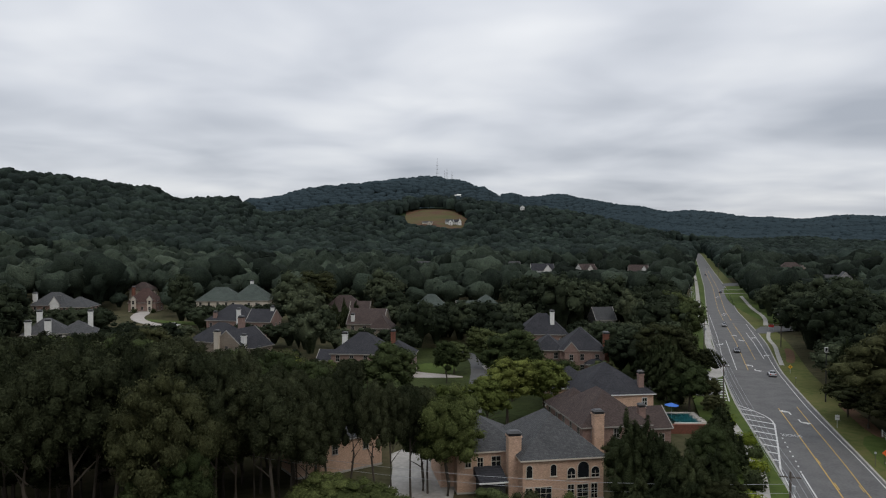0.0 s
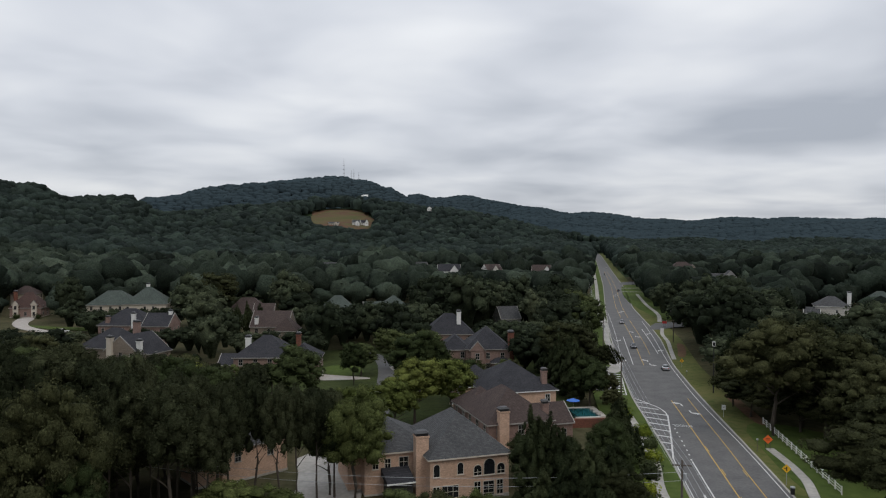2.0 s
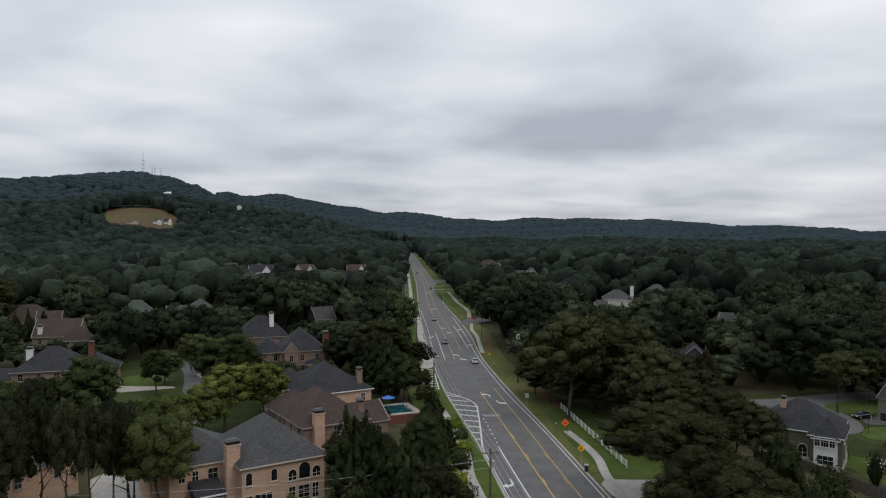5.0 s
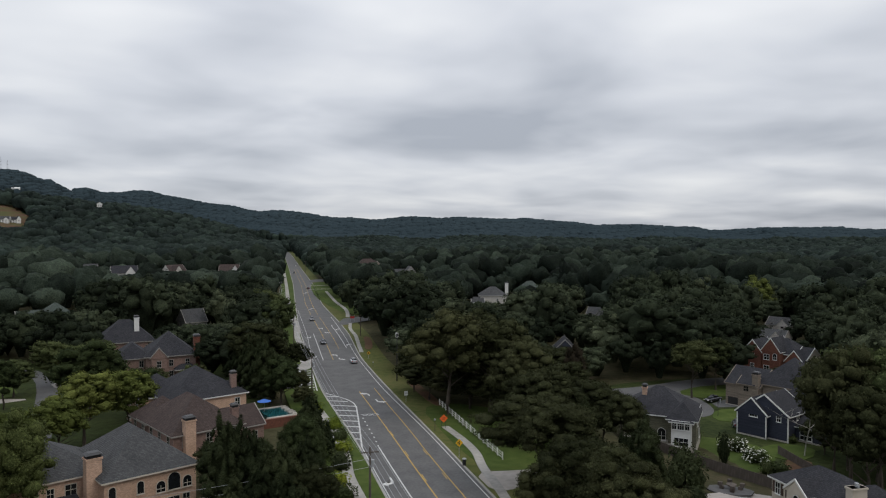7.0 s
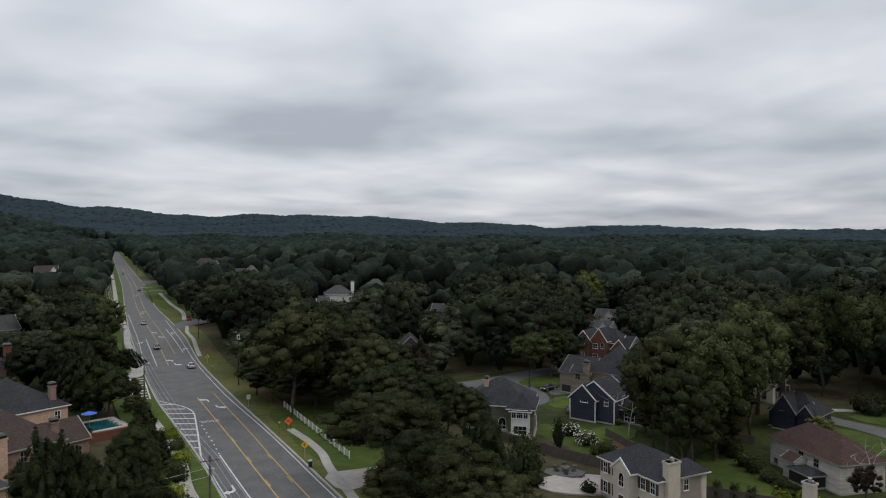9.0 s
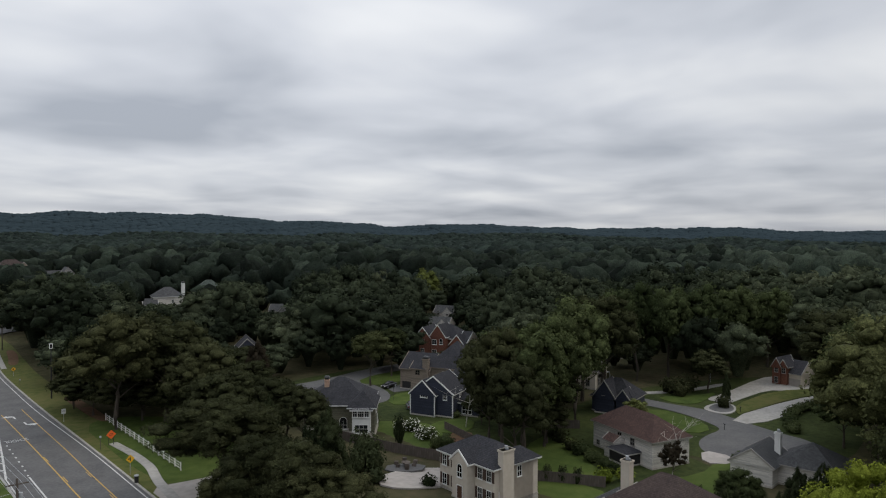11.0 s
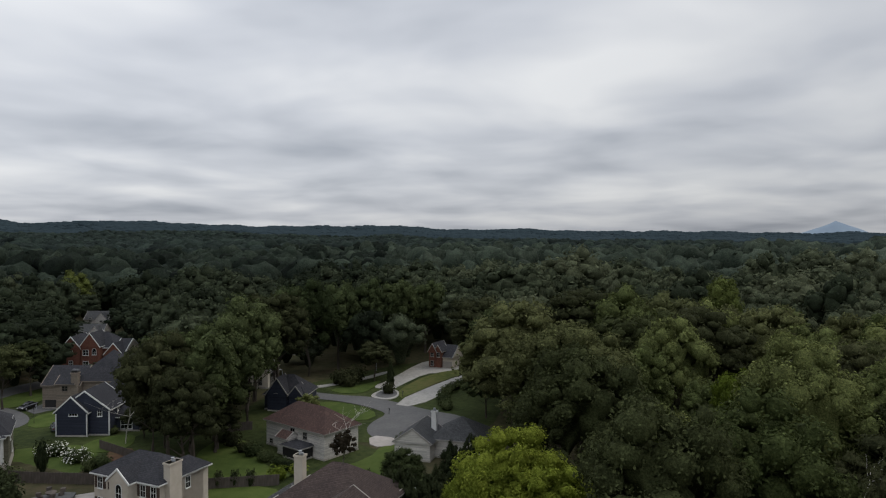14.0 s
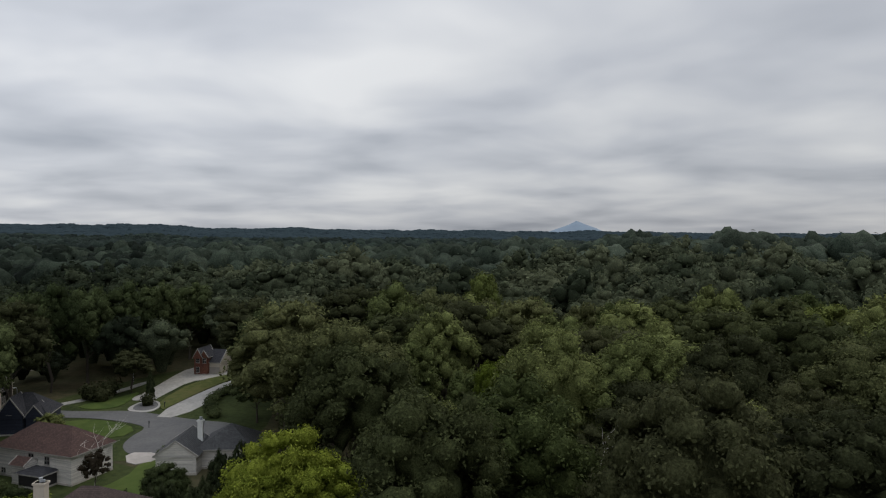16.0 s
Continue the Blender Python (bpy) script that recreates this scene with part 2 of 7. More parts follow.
# these two leaf colours turn bluer with distance, haze mixed into them
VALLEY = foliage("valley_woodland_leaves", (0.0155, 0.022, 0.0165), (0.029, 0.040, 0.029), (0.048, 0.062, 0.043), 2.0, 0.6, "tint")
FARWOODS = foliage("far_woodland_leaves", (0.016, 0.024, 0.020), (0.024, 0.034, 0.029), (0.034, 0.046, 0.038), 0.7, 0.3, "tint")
# ridge woods and far ground with distance haze painted into the colour
M_RIDGE = material("haze_blue_woods", [(0.026, 0.038, 0.044), (0.034, 0.048, 0.055)], 0.02, 0.95, 0.3, 0.05, spec=0.0)
M_CANOPY = material("wooded_slope", [(0.012, 0.023, 0.011), (0.022, 0.037, 0.017), (0.033, 0.05, 0.023)], 0.12, 0.9, 0.6, 0.3, spec=0.05)
# the far mountain's haze is put into this base colour
M_FARBLUE = material("haze_tinted_slope", [(0.17, 0.215, 0.27), (0.2, 0.25, 0.3)], 0.01, 0.95, 0.0, spec=0.0)
M_WHITE = material("white_paint", [(0.55, 0.55, 0.53), (0.66, 0.66, 0.64)], 1.5, 0.6, 0.05, 10)
M_TRIM = material("taupe_trim_paint", [(0.24, 0.225, 0.205), (0.31, 0.295, 0.27)], 1.5, 0.6, 0.05, 10)
M_CREAM = material("cream_stucco", [(0.42, 0.375, 0.31), (0.5, 0.45, 0.38)], 1.2, 0.9, 0.1, 20)
M_SIDING_W = coursed("white_lap_siding", (0.4920, 0.4756, 0.4428), (0.5740, 0.5576, 0.5248), (0.55, 0.55, 0.55), 6.0, 0.16, 0.7)
M_SIDING_T = coursed("taupe_lap_siding", (0.19, 0.16, 0.13), (0.24, 0.2, 0.16), (0.55, 0.55, 0.55), 6.0, 0.16, 0.7)
M_SIDING_N = coursed("navy_lap_siding", (0.022, 0.027, 0.045), (0.032, 0.038, 0.06), (0.5, 0.5, 0.5), 6.0, 0.16, 0.65)
M_SIDING_G = coursed("grey_lap_siding", (0.2, 0.2, 0.2), (0.27, 0.27, 0.265), (0.55, 0.55, 0.55), 6.0, 0.16, 0.7)
M_SIDING_O = coursed("olive_lap_siding", (0.1, 0.1, 0.07), (0.14, 0.135, 0.095), (0.55, 0.55, 0.55), 6.0, 0.16, 0.7)
M_BRICK_T = coursed("tan_brick", (0.4240, 0.2940, 0.2128), (0.5088, 0.3626, 0.2722), (1.0070, 0.9016, 0.8712), 0.21, 0.075)
M_BRICK_R = coursed("red_brick", (0.105, 0.042, 0.029), (0.154, 0.063, 0.042), (1.3, 1.4, 1.4), 0.21, 0.075)
M_BRICK_B = coursed("brown_brick", (0.1749, 0.1196, 0.1020), (0.2438, 0.1686, 0.1445), (1.1660, 1.1270, 1.1385), 0.21, 0.075)
M_ROOF_G = coursed("grey_shingles", (0.0515, 0.0538, 0.0562), (0.0686, 0.0710, 0.0733), (0.4, 0.4, 0.4), 0.33, 0.14, 0.95, 0.5)
M_ROOF_D = coursed("charcoal_shingles", (0.021, 0.022, 0.027), (0.037, 0.038, 0.044), (0.4, 0.4, 0.4), 0.33, 0.14, 0.95, 0.5)
M_ROOF_B = coursed("brown_shingles", (0.0456, 0.0333, 0.0307), (0.0647, 0.0480, 0.0426), (0.4240, 0.3920, 0.3960), 0.33, 0.14, 0.95, 0.5)
M_ROOF_R = coursed("red_brown_shingles", (0.053, 0.032, 0.028), (0.081, 0.048, 0.041), (0.4, 0.4, 0.4), 0.33, 0.14, 0.95, 0.5)
M_ROOF_V = coursed("green_grey_shingles", (0.045, 0.059, 0.052), (0.070, 0.088, 0.077), (0.4, 0.4, 0.4), 0.33, 0.14, 0.95, 0.5)
M_GLASS = glass_like("dark_window_glass", (0.012, 0.014, 0.016), 0.08)
M_BLACK = glass_like("black_metal", (0.012, 0.012, 0.013), 0.45)
M_SCREEN_AND_GLOOM = glass_like("dark_screen_and_gloom", (0.015, 0.014, 0.014), 0.8)
M_SHUTTER = material("brown_shutter", [(0.05, 0.032, 0.024), (0.075, 0.05, 0.038)], 4, 0.7, 0.1)
M_DOOR = material("dark_wood_door", [(0.06, 0.03, 0.018), (0.1, 0.05, 0.03)], 4, 0.6, 0.1)
M_WOOD = material("weathered_wood", [(0.06, 0.05, 0.042), (0.12, 0.1, 0.085)], 3, 0.9, 0.4, 12, stretch=(1, 1, 0.2))
M_FENCE = material("white_fence_paint", [(0.5, 0.49, 0.46), (0.68, 0.67, 0.64)], 3, 0.7, 0.1, 10)
M_ORANGE = glass_like("orange_sign_sheet", (0.75, 0.13, 0.02), 0.5)
M_YELLOWSIGN = glass_like("yellow_sign_sheet", (0.72, 0.4, 0.02), 0.5)
M_RED = glass_like("red_sheet", (0.5, 0.03, 0.03), 0.5)
M_STEEL = glass_like("galvanised_steel", (0.3, 0.31, 0.32), 0.5)
M_BLUE = glass_like("blue_canvas", (0.03, 0.12, 0.42), 0.7)
M_POOL = glass_like("pool_water", (0.012, 0.065, 0.072), 0.08)
M_STONE = material("pale_stone", [(0.28, 0.26, 0.23), (0.42, 0.39, 0.35)], 2.5, 0.9, 0.4, 6)
M_FLOWER = material("white_blossom", [(0.5, 0.5, 0.42), (0.72, 0.72, 0.66)], 4, 0.7, 0)
# wooded hills before the ridges: centre x, y, spread, height
NEAR_HILLS = [
    (-349, 1303, 170, 35),
    (-143, 1493, 190, 42),
    (0, 1500, 190, 27),
    (130, 1494, 190, 19),
    (247, 1479, 190, 17),
    (375, 1452, 190, 20),
]
# ridges across the view: distance, depth, bearings and the heights at them
RIDGES = [
    (1350, 240, np.arange(-44, -9, 3.0), np.array([114, 114, 114, 114, 112, 102, 91, 81, 51, 40, 0, 0], float)),
    (2450, 300, np.arange(-17, 8, 2.0), np.array([64, 125, 137, 156, 169, 179, 187, 197, 211, 192, 164, 106, 20], float)),
    (3050, 380, np.concatenate([np.arange(3, 60, 3.0), np.arange(60, 141, 5.0)]), np.array([60, 178, 188, 164, 141, 114, 104, 88, 81, 95, 98, 83, 85, 78, 57, 65, 53, 28, 44, 50, 35, 31, 32, 47, 34, 43, 35, 34, 32, 30, 37, 29, 24, 30, 31, 48], float)),
]

# ---- the lie of the land ----
ROAD = np.array([(-26.0, -200.0), (2.0, -100.0), (29.5, 0.0), (54.6, 89.0), (62.5, 115.0), (72.5, 153.0), (86.2, 197.0), (103.8, 246.0), (115.6, 281.0), (140.0, 354.0), (195.0, 505.0), (275.0, 736.0), (390.0, 1068.0), (500.0, 1390.0)])
ROAD_HALF = np.array([7.2, 7.2, 7.2, 7.3, 7.2, 7.8, 7.6, 8.6, 8.4, 6.8, 7.0, 6.2, 6.0, 6.0])


def smooth(t):
    t = np.clip(t, 0, 1)
    return t * t * (3 - 2 * t)


def road_side(x, y):
    """Metres east (+) or west (-) of the main road's middle."""
    cx = np.interp(y, ROAD[:, 1], ROAD[:, 0])
    return (np.asarray(x) - cx) * 0.952


def ground_z(x, y):
    x, y = np.asarray(x, float), np.asarray(y, float)
    r = np.hypot(x, y)
    s = road_side(x, y)
    z = -3.0 * smooth((s - 15) / 9)
    far = smooth((r - 330) / 500)
    z = z + far * (4.0 * np.sin(x / 170 + 1.3) * np.cos(y / 210 - 0.4) + 3.0 * np.sin(x / 83 - y / 121) - 2.0)
    for hx, hy, spread, high in NEAR_HILLS:
        z = z + high * np.exp(-((x - hx) ** 2 + (y - hy) ** 2) / (2.0 * spread * spread))
    az = np.degrees(np.arctan2(x, y))
    for away, depth, at, high in RIDGES:
        i = np.clip(np.searchsorted(at, az, side="right") - 1, 0, len(at) - 2)
        w = smooth((az - at[i]) / (at[i + 1] - at[i]))
        z = z + (high[i] * (1 - w) + high[i + 1] * w) * np.exp(-((r - away) ** 2) / (2.0 * depth * depth))
    # the eastern plain lies lower
    z = z - 22.0 * smooth((az - 60) / 35) * smooth((r - 800) / 1400)
    z = z + (4.0 * smooth((az - 74) / 12) + 9.0 * smooth((az - 100) / 20)) * smooth((r - 235) / 170) * (1 - smooth((r - 470) / 380))
    rough_hill = smooth((r - 900) / 500)
    z = z + rough_hill * (5 * np.sin(x / 61 + y / 97) * np.sin(y / 53 - x / 140))
    # the road runs level in a cut
    level = smooth((np.abs(s) - 24) / (30 + 0.05 * r))
    level = np.where((y > 1500) | (y < -220), 1.0, level)
    return z * level - 0.28 * (1 - level)


def gz(x, y):
    return float(ground_z(x, y))


def mesh_object(name, verts, faces, mats, index=None, parent=None, smooth_faces=False):
    me = bpy.data.meshes.new(name)
    me.from_pydata([tuple(v) for v in verts], [], faces)
    for m in mats if isinstance(mats, (list, tuple)) else [mats]:
        me.materials.append(m)
    if index is not None:
        me.polygons.foreach_set("material_index", index)
    if smooth_faces:
        me.polygons.foreach_set("use_smooth", [True] * len(me.polygons))
    ob = new(name, me)
    if parent is not None:
        ob.parent = parent
    return ob


def part(name, bm, mat, parent, label=""):
    me = bpy.data.meshes.new(name)
    bm.to_mesh(me)
    bm.free()
    for m in mat if isinstance(mat, (list, tuple)) else [mat]:
        me.materials.append(m)
    ob = new(name, me)
    ob.parent = parent
    if label:
        ob["label"] = label
    return ob


def add_box(bm, x0, y0, z0, x1, y1, z1, mat=0):
    vs = [bm.verts.new(p) for p in ((x0, y0, z0), (x1, y0, z0), (x1, y1, z0), (x0, y1, z0), (x0, y0, z1), (x1, y0, z1), (x1, y1, z1), (x0, y1, z1))]
    for q in ((0, 3, 2, 1), (4, 5, 6, 7), (0, 1, 5, 4), (1, 2, 6, 5), (2, 3, 7, 6), (3, 0, 4, 7)):
        bm.faces.new([vs[i] for i in q]).material_index = mat
    return vs


def box(*a):
    bm = bmesh.new()
    add_box(bm, *a)
    return bm


def tube(points, radii, sides=6):
    """A bent, tapered round bar."""
    bm = bmesh.new()
    add_tube(bm, points, radii, sides)
    return bm


def add_tube(bm, points, radii, sides=6):
    rings = []
    for i, p in enumerate(points):
        p = Vector(p)
        a, b = Vector(points[max(0, i - 1)]), Vector(points[min(len(points) - 1, i + 1)])
        q = (b - a).to_track_quat("Z", "Y")
        rings.append([bm.verts.new(p + q @ Vector((radii[i] * math.cos(2 * math.pi * k / sides), radii[i] * math.sin(2 * math.pi * k / sides), 0))) for k in range(sides)])
    for r0, r1 in zip(rings, rings[1:]):
        for k in range(sides):
            bm.faces.new((r0[k], r0[(k + 1) % sides], r1[(k + 1) % sides], r1[k]))
    bm.faces.new(rings[-1])
    bm.faces.new(rings[0][::-1])


# ground: rings that widen outwards, one sheet to the horizon
N_AZ, N_R = 480, 190
radii = 3.0 * (4880 / 3.0) ** (np.arange(N_R) / (N_R - 1))
angles = np.linspace(0, 2 * math.pi, N_AZ, endpoint=False)
gx, gy = np.outer(radii, np.sin(angles)), np.outer(radii, np.cos(angles))
gv = np.stack([gx.ravel(), gy.ravel(), ground_z(gx, gy).ravel()], 1)
gv = np.vstack([gv, [[0, 0, gz(0, 0)]]])
gf, gi = [], []
for i in range(N_R - 1):
    for j in range(N_AZ):
        k = (j + 1) % N_AZ
        gf.append((i * N_AZ + j, (i + 1) * N_AZ + j, (i + 1) * N_AZ + k, i * N_AZ + k))
        cx, cy = gx[i, j], gy[i, j]
        bare = ((cx + 22) / 68) ** 2 + ((cy - 1308) / 74) ** 2 < 0.9
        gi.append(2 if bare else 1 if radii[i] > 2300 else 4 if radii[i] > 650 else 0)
gf += [(N_AZ * N_R, j, (j + 1) % N_AZ) for j in range(N_AZ)]
gi += [0] * N_AZ
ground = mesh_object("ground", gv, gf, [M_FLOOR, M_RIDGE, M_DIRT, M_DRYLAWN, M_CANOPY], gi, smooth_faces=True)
tagged(ground, "dark leaf-littered ground rolling away to wooded hills", "ground", kind="structure")


def ribbon(name, centre, left, right, z, mat, thick=0.3, label="", category="road", kind="structure", steps=8.0):
    """A band with a top and two sides along a line; left and right are offsets that may change along it."""
    c = np.array(centre, float)
    seg = np.hypot(*np.diff(c, axis=0).T)
    s = np.concatenate([[0], np.cumsum(seg)])
    n = max(2, int(s[-1] / steps) + 1)
    t = np.linspace(0, s[-1], n)
    # eased line through the points
    px, py = np.interp(t, s, c[:, 0]), np.interp(t, s, c[:, 1])
    if len(c) > 2 and n > 6:
        for _ in range(3):
            px[1:-1] = (px[:-2] + 2 * px[1:-1] + px[2:]) / 4
            py[1:-1] = (py[:-2] + 2 * py[1:-1] + py[2:]) / 4
    lo = np.interp(t, s, left) if np.ndim(left) else np.full(n, float(left))
    ro = np.interp(t, s, right) if np.ndim(right) else np.full(n, float(right))
    zz = np.interp(t, s, z) if np.ndim(z) else np.full(n, float(z))
    dx, dy = np.gradient(px), np.gradient(py)
    l = np.hypot(dx, dy)
    nx, ny = dy / l, -dx / l
    v, f = [], []
    for i in range(n):
        a = (px[i] + nx[i] * lo[i], py[i] + ny[i] * lo[i])
        b = (px[i] + nx[i] * ro[i], py[i] + ny[i] * ro[i])
        v += [(*a, zz[i] - thick), (*a, zz[i]), (*b, zz[i]), (*b, zz[i] - thick)]
        if i:
            o, p = 4 * i - 4, 4 * i
            f += [(o + k, o + k + 1, p + k + 1, p + k) for k in range(3)]
    ob = mesh_object(name, v, f, mat)
    tagged(ob, label, category, kind=kind)
    return ob


R = [tuple(p) for p in ROAD]
H = list(ROAD_HALF)
ribbon("road", R, [-h for h in H], H, 0.0, M_ASPHALT, 0.4, "grey asphalt main road with turn lanes, running straight to the hills")
ribbon("road_edge_west", R, [-h - 0.35 for h in H], [-h for h in H], 0.13, M_CONCRETE, 0.5, "pale concrete kerb along the road", "kerb")
ribbon("road_edge_east", R, H, [h + 0.35 for h in H], 0.13, M_CONCRETE, 0.5, "pale concrete kerb along the road", "kerb")
ribbon("verge_west", R, [-h - 9 for h in H], [-h - 0.35 for h in H], 0.1, M_LAWN, 0.8, "mown green verge beside the road", "grass")
ribbon("verge_east", R, [h + 0.35 for h in H], [h + 7.5 for h in H], 0.1, M_DRYLAWN, 0.8, "thin mown grass verge with bare red soil", "grass")

# a lone far mountain beyond the plain
mv, mf = [], []
for i in range(25):
    for j in range(9):
        a, b = (i - 12) / 12, (j - 4) / 4
        h = 96 * max(0.0, 1 - (a * a + b * b) ** 0.5) ** 1.35 + 9 * max(0.0, 1 - abs(a - 0.45) * 4) * (1 - abs(b)) + 3 * math.sin(9 * a) * (1 - abs(b)) * (1 - abs(a))
        rr, aa = 4640 + 160 * b, radians(113.1 + 3.4 * a)
        mv.append((rr * math.sin(aa), rr * math.cos(aa), h - 4))
for i in range(24):
    for j in range(8):
        mf.append((i * 9 + j, i * 9 + j + 1, i * 9 + j + 10, i * 9 + j + 9))
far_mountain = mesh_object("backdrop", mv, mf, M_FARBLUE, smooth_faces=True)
tagged(far_mountain, "lone mountain on the horizon, tinted pale blue as haze", "mountain", kind="structure")

# cleared building plot on the hillside
cv, cf, ci = [], [], {}
for i in range(41):
    for j in range(31):
        a, b = (i - 20) / 20, (j - 15) / 15
        edge = 1.0 + 0.06 * math.sin(7 * math.atan2(b, a)) + 0.04 * math.sin(13 * math.atan2(b, a) + 1)
        if a * a + b * b <= edge:
            x, y = -22 + 68 * a + 14 * b, 1308 + 74 * b
            ci[i, j] = len(cv)
            cv.append((x, y, gz(x, y) + 1.2 + 0.7 * math.sin(y / 7.0)))
for i in range(40):
    for j in range(30):
        q = [(i, j), (i + 1, j), (i + 1, j + 1), (i, j + 1)]
        if all(k in ci for k in q):
            cf.append([ci[k] for k in q])
plot = mesh_object("cleared_slope", cv, cf, M_SLOPE, smooth_faces=True)
tagged(plot, "terraced bare red soil and dry grass on the hillside", "slope", kind="structure")

# ---- houses ----
KEEP_IN_VIEW = []  # x, y, radius, lowest height that stays in the camera's view


def roof_bm(u0, v0, u1, v1, eave, top, kind, over=0.45):
    """A solid hip or gable roof with overhanging eaves and a fascia."""
    bm = bmesh.new()
    ou, ov = (0.12 if kind == "gu" else over), (0.12 if kind == "gv" else over)
    a, b, c, d = u0 - ou, v0 - ov, u1 + ou, v1 + ov
    t = 0.22
    w, l = c - a, d - b
    if kind == "hip":
        if w >= l:
            r0, r1 = (a + l / 2, (b + d) / 2), (c - l / 2, (b + d) / 2)
        else:
            r0, r1 = ((a + c) / 2, b + w / 2), ((a + c) / 2, d - w / 2)
    elif kind == "gu":
        r0, r1 = (a, (b + d) / 2), (c, (b + d) / 2)
    else:
        r0, r1 = ((a + c) / 2, b), ((a + c) / 2, d)
    lo = [bm.verts.new((x, y, eave - t)) for x, y in ((a, b), (c, b), (c, d), (a, d))]
    hi = [bm.verts.new((x, y, eave)) for x, y in ((a, b), (c, b), (c, d), (a, d))]
    R0 = bm.verts.new((*r0, top))
    same = abs(r0[0] - r1[0]) + abs(r0[1] - r1[1]) < 0.05
    R1 = R0 if same else bm.verts.new((*r1, top))
    faces = []
    for i in range(4):
        f = bm.faces.new((lo[i], lo[(i + 1) % 4], hi[(i + 1) % 4], hi[i]))
        f.material_index = 2 if (kind == "gv" and i in (0, 2)) or (kind == "gu" and i in (1, 3)) else 1
    bm.faces.new(lo[::-1]).material_index = 1
    if kind == "gv" or (kind == "hip" and w < l):
        loops = [(hi[0], hi[1], R0), (hi[1], hi[2], R1, R0), (hi[2], hi[3], R1), (hi[3], hi[0], R0, R1)]
        ends = (0, 2)
    else:
        loops = [(hi[0], hi[1], R1, R0), (hi[1], hi[2], R1), (hi[2], hi[3], R0, R1), (hi[3], hi[0], R0)]
        ends = (1, 3)
    for i, lp in enumerate(loops):
        u = []
        for vtx in lp:
            if vtx not in u:
                u.append(vtx)
        f = bm.faces.new(u)
        if kind in ("gu", "gv") and i in ends:
            f.material_index = 2
    # rake boards along the gable slopes, standing out from the wall
    if kind in ("gu", "gv"):
        for end in (0, 1):
            out = (-0.14 if end == 0 else 0.14)
            for side in (0, 1):
                if kind == "gv":
                    y = b if end == 0 else d
                    foot, tip, o = (a if side == 0 else c, y, eave), (r0[0], y, top), (0, out, 0)
                else:
                    x = a if end == 0 else c
                    foot, tip, o = (x, b if side == 0 else d, eave), (x, r0[1], top), (out, 0, 0)
                pts = []
                for p in (foot, tip):
                    for dz in (0.06, -0.26):
                        for k in (0, 1):
                            pts.append(bm.verts.new((p[0] + o[0] * k, p[1] + o[1] * k, p[2] + dz)))
                for q in ((0, 1, 5, 4), (2, 6, 7, 3), (0, 4, 6, 2), (1, 3, 7, 5), (0, 2, 3, 1), (4, 5, 7, 6)):
                    bm.faces.new([pts[j] for j in q]).material_index = 1
        bmesh.ops.recalc_face_normals(bm, faces=bm.faces)
    return bm


def window_at(parent, x, y, z, ang, w, h, arch=False, shutters=False, bars=(2, 2), door=False, trim=M_WHITE, mat=None):
    """A framed window set on a wall; ang is the way the wall runs."""
    hold = new("door" if door else "window")
    hold.parent = parent
    hold.matrix_basis = pose(x, y, z, 0, 0, ang)
    f = 0.09
    bm = bmesh.new()
    add_box(bm, -w / 2 - f, -0.09, -f, -w / 2, 0.05, h + f)
    add_box(bm, w / 2, -0.09, -f, w / 2 + f, 0.05, h + f)
    add_box(bm, -w / 2, -0.09, -f, w / 2, 0.05, 0)
    if not arch:
        add_box(bm, -w / 2, -0.09, h, w / 2, 0.05, h + f)
    else:
        n = 8
        for i in range(n):
            a0, a1 = math.pi * i / n, math.pi * (i + 1) / n
            q = []
            for yy in (-0.09, 0.05):
                for a, r in ((a0, w / 2), (a0, w / 2 + f), (a1, w / 2 + f), (a1, w / 2)):
                    q.append(bm.verts.new((r * math.cos(a), yy, h + r * math.sin(a))))
            for s in ((0, 1, 2, 3), (7, 6, 5, 4), (1, 5, 6, 2), (0, 3, 7, 4)):
                bm.faces.new([q[k] for k in s])
    for i in range(1, bars[0]):
        xx = -w / 2 + w * i / bars[0]
        add_box(bm, xx - 0.025, -0.075, 0, xx + 0.025, 0.03, h)
    for i in range(1, bars[1]):
        zz = h * i / bars[1]
        add_box(bm, -w / 2, -0.07, zz - 0.03, w / 2, 0.03, zz + 0.03)
    part("frame", bm, trim, hold)
    bm = box(-w / 2, -0.045, 0, w / 2, 0.02, h)
    if arch:
        top = [bm.verts.new((w / 2 * math.cos(math.pi * i / 8), -0.045, h + w / 2 * math.sin(math.pi * i / 8))) for i in range(9)]
        bm.faces.new(top)
    part("panel" if door else "pane", bm, mat or M_GLASS, hold)
    if not door:
        part("sill", box(-w / 2 - 0.15, -0.16, -f - 0.07, w / 2 + 0.15, 0.04, -f), trim, hold)
    if shutters:
        for s in (-1, 1):
            x0 = s * (w / 2 + f + 0.28)
            bm = box(x0 - 0.25, -0.06, -0.02, x0 + 0.25, 0.02, h + 0.02)
            for k in range(6):
                zz = 0.1 + (h - 0.2) * k / 5
                add_box(bm, x0 - 0.2, -0.085, zz - 0.05, x0 + 0.2, -0.06, zz + 0.05)
            part("shutter", bm, M_SHUTTER, hold)
    return hold


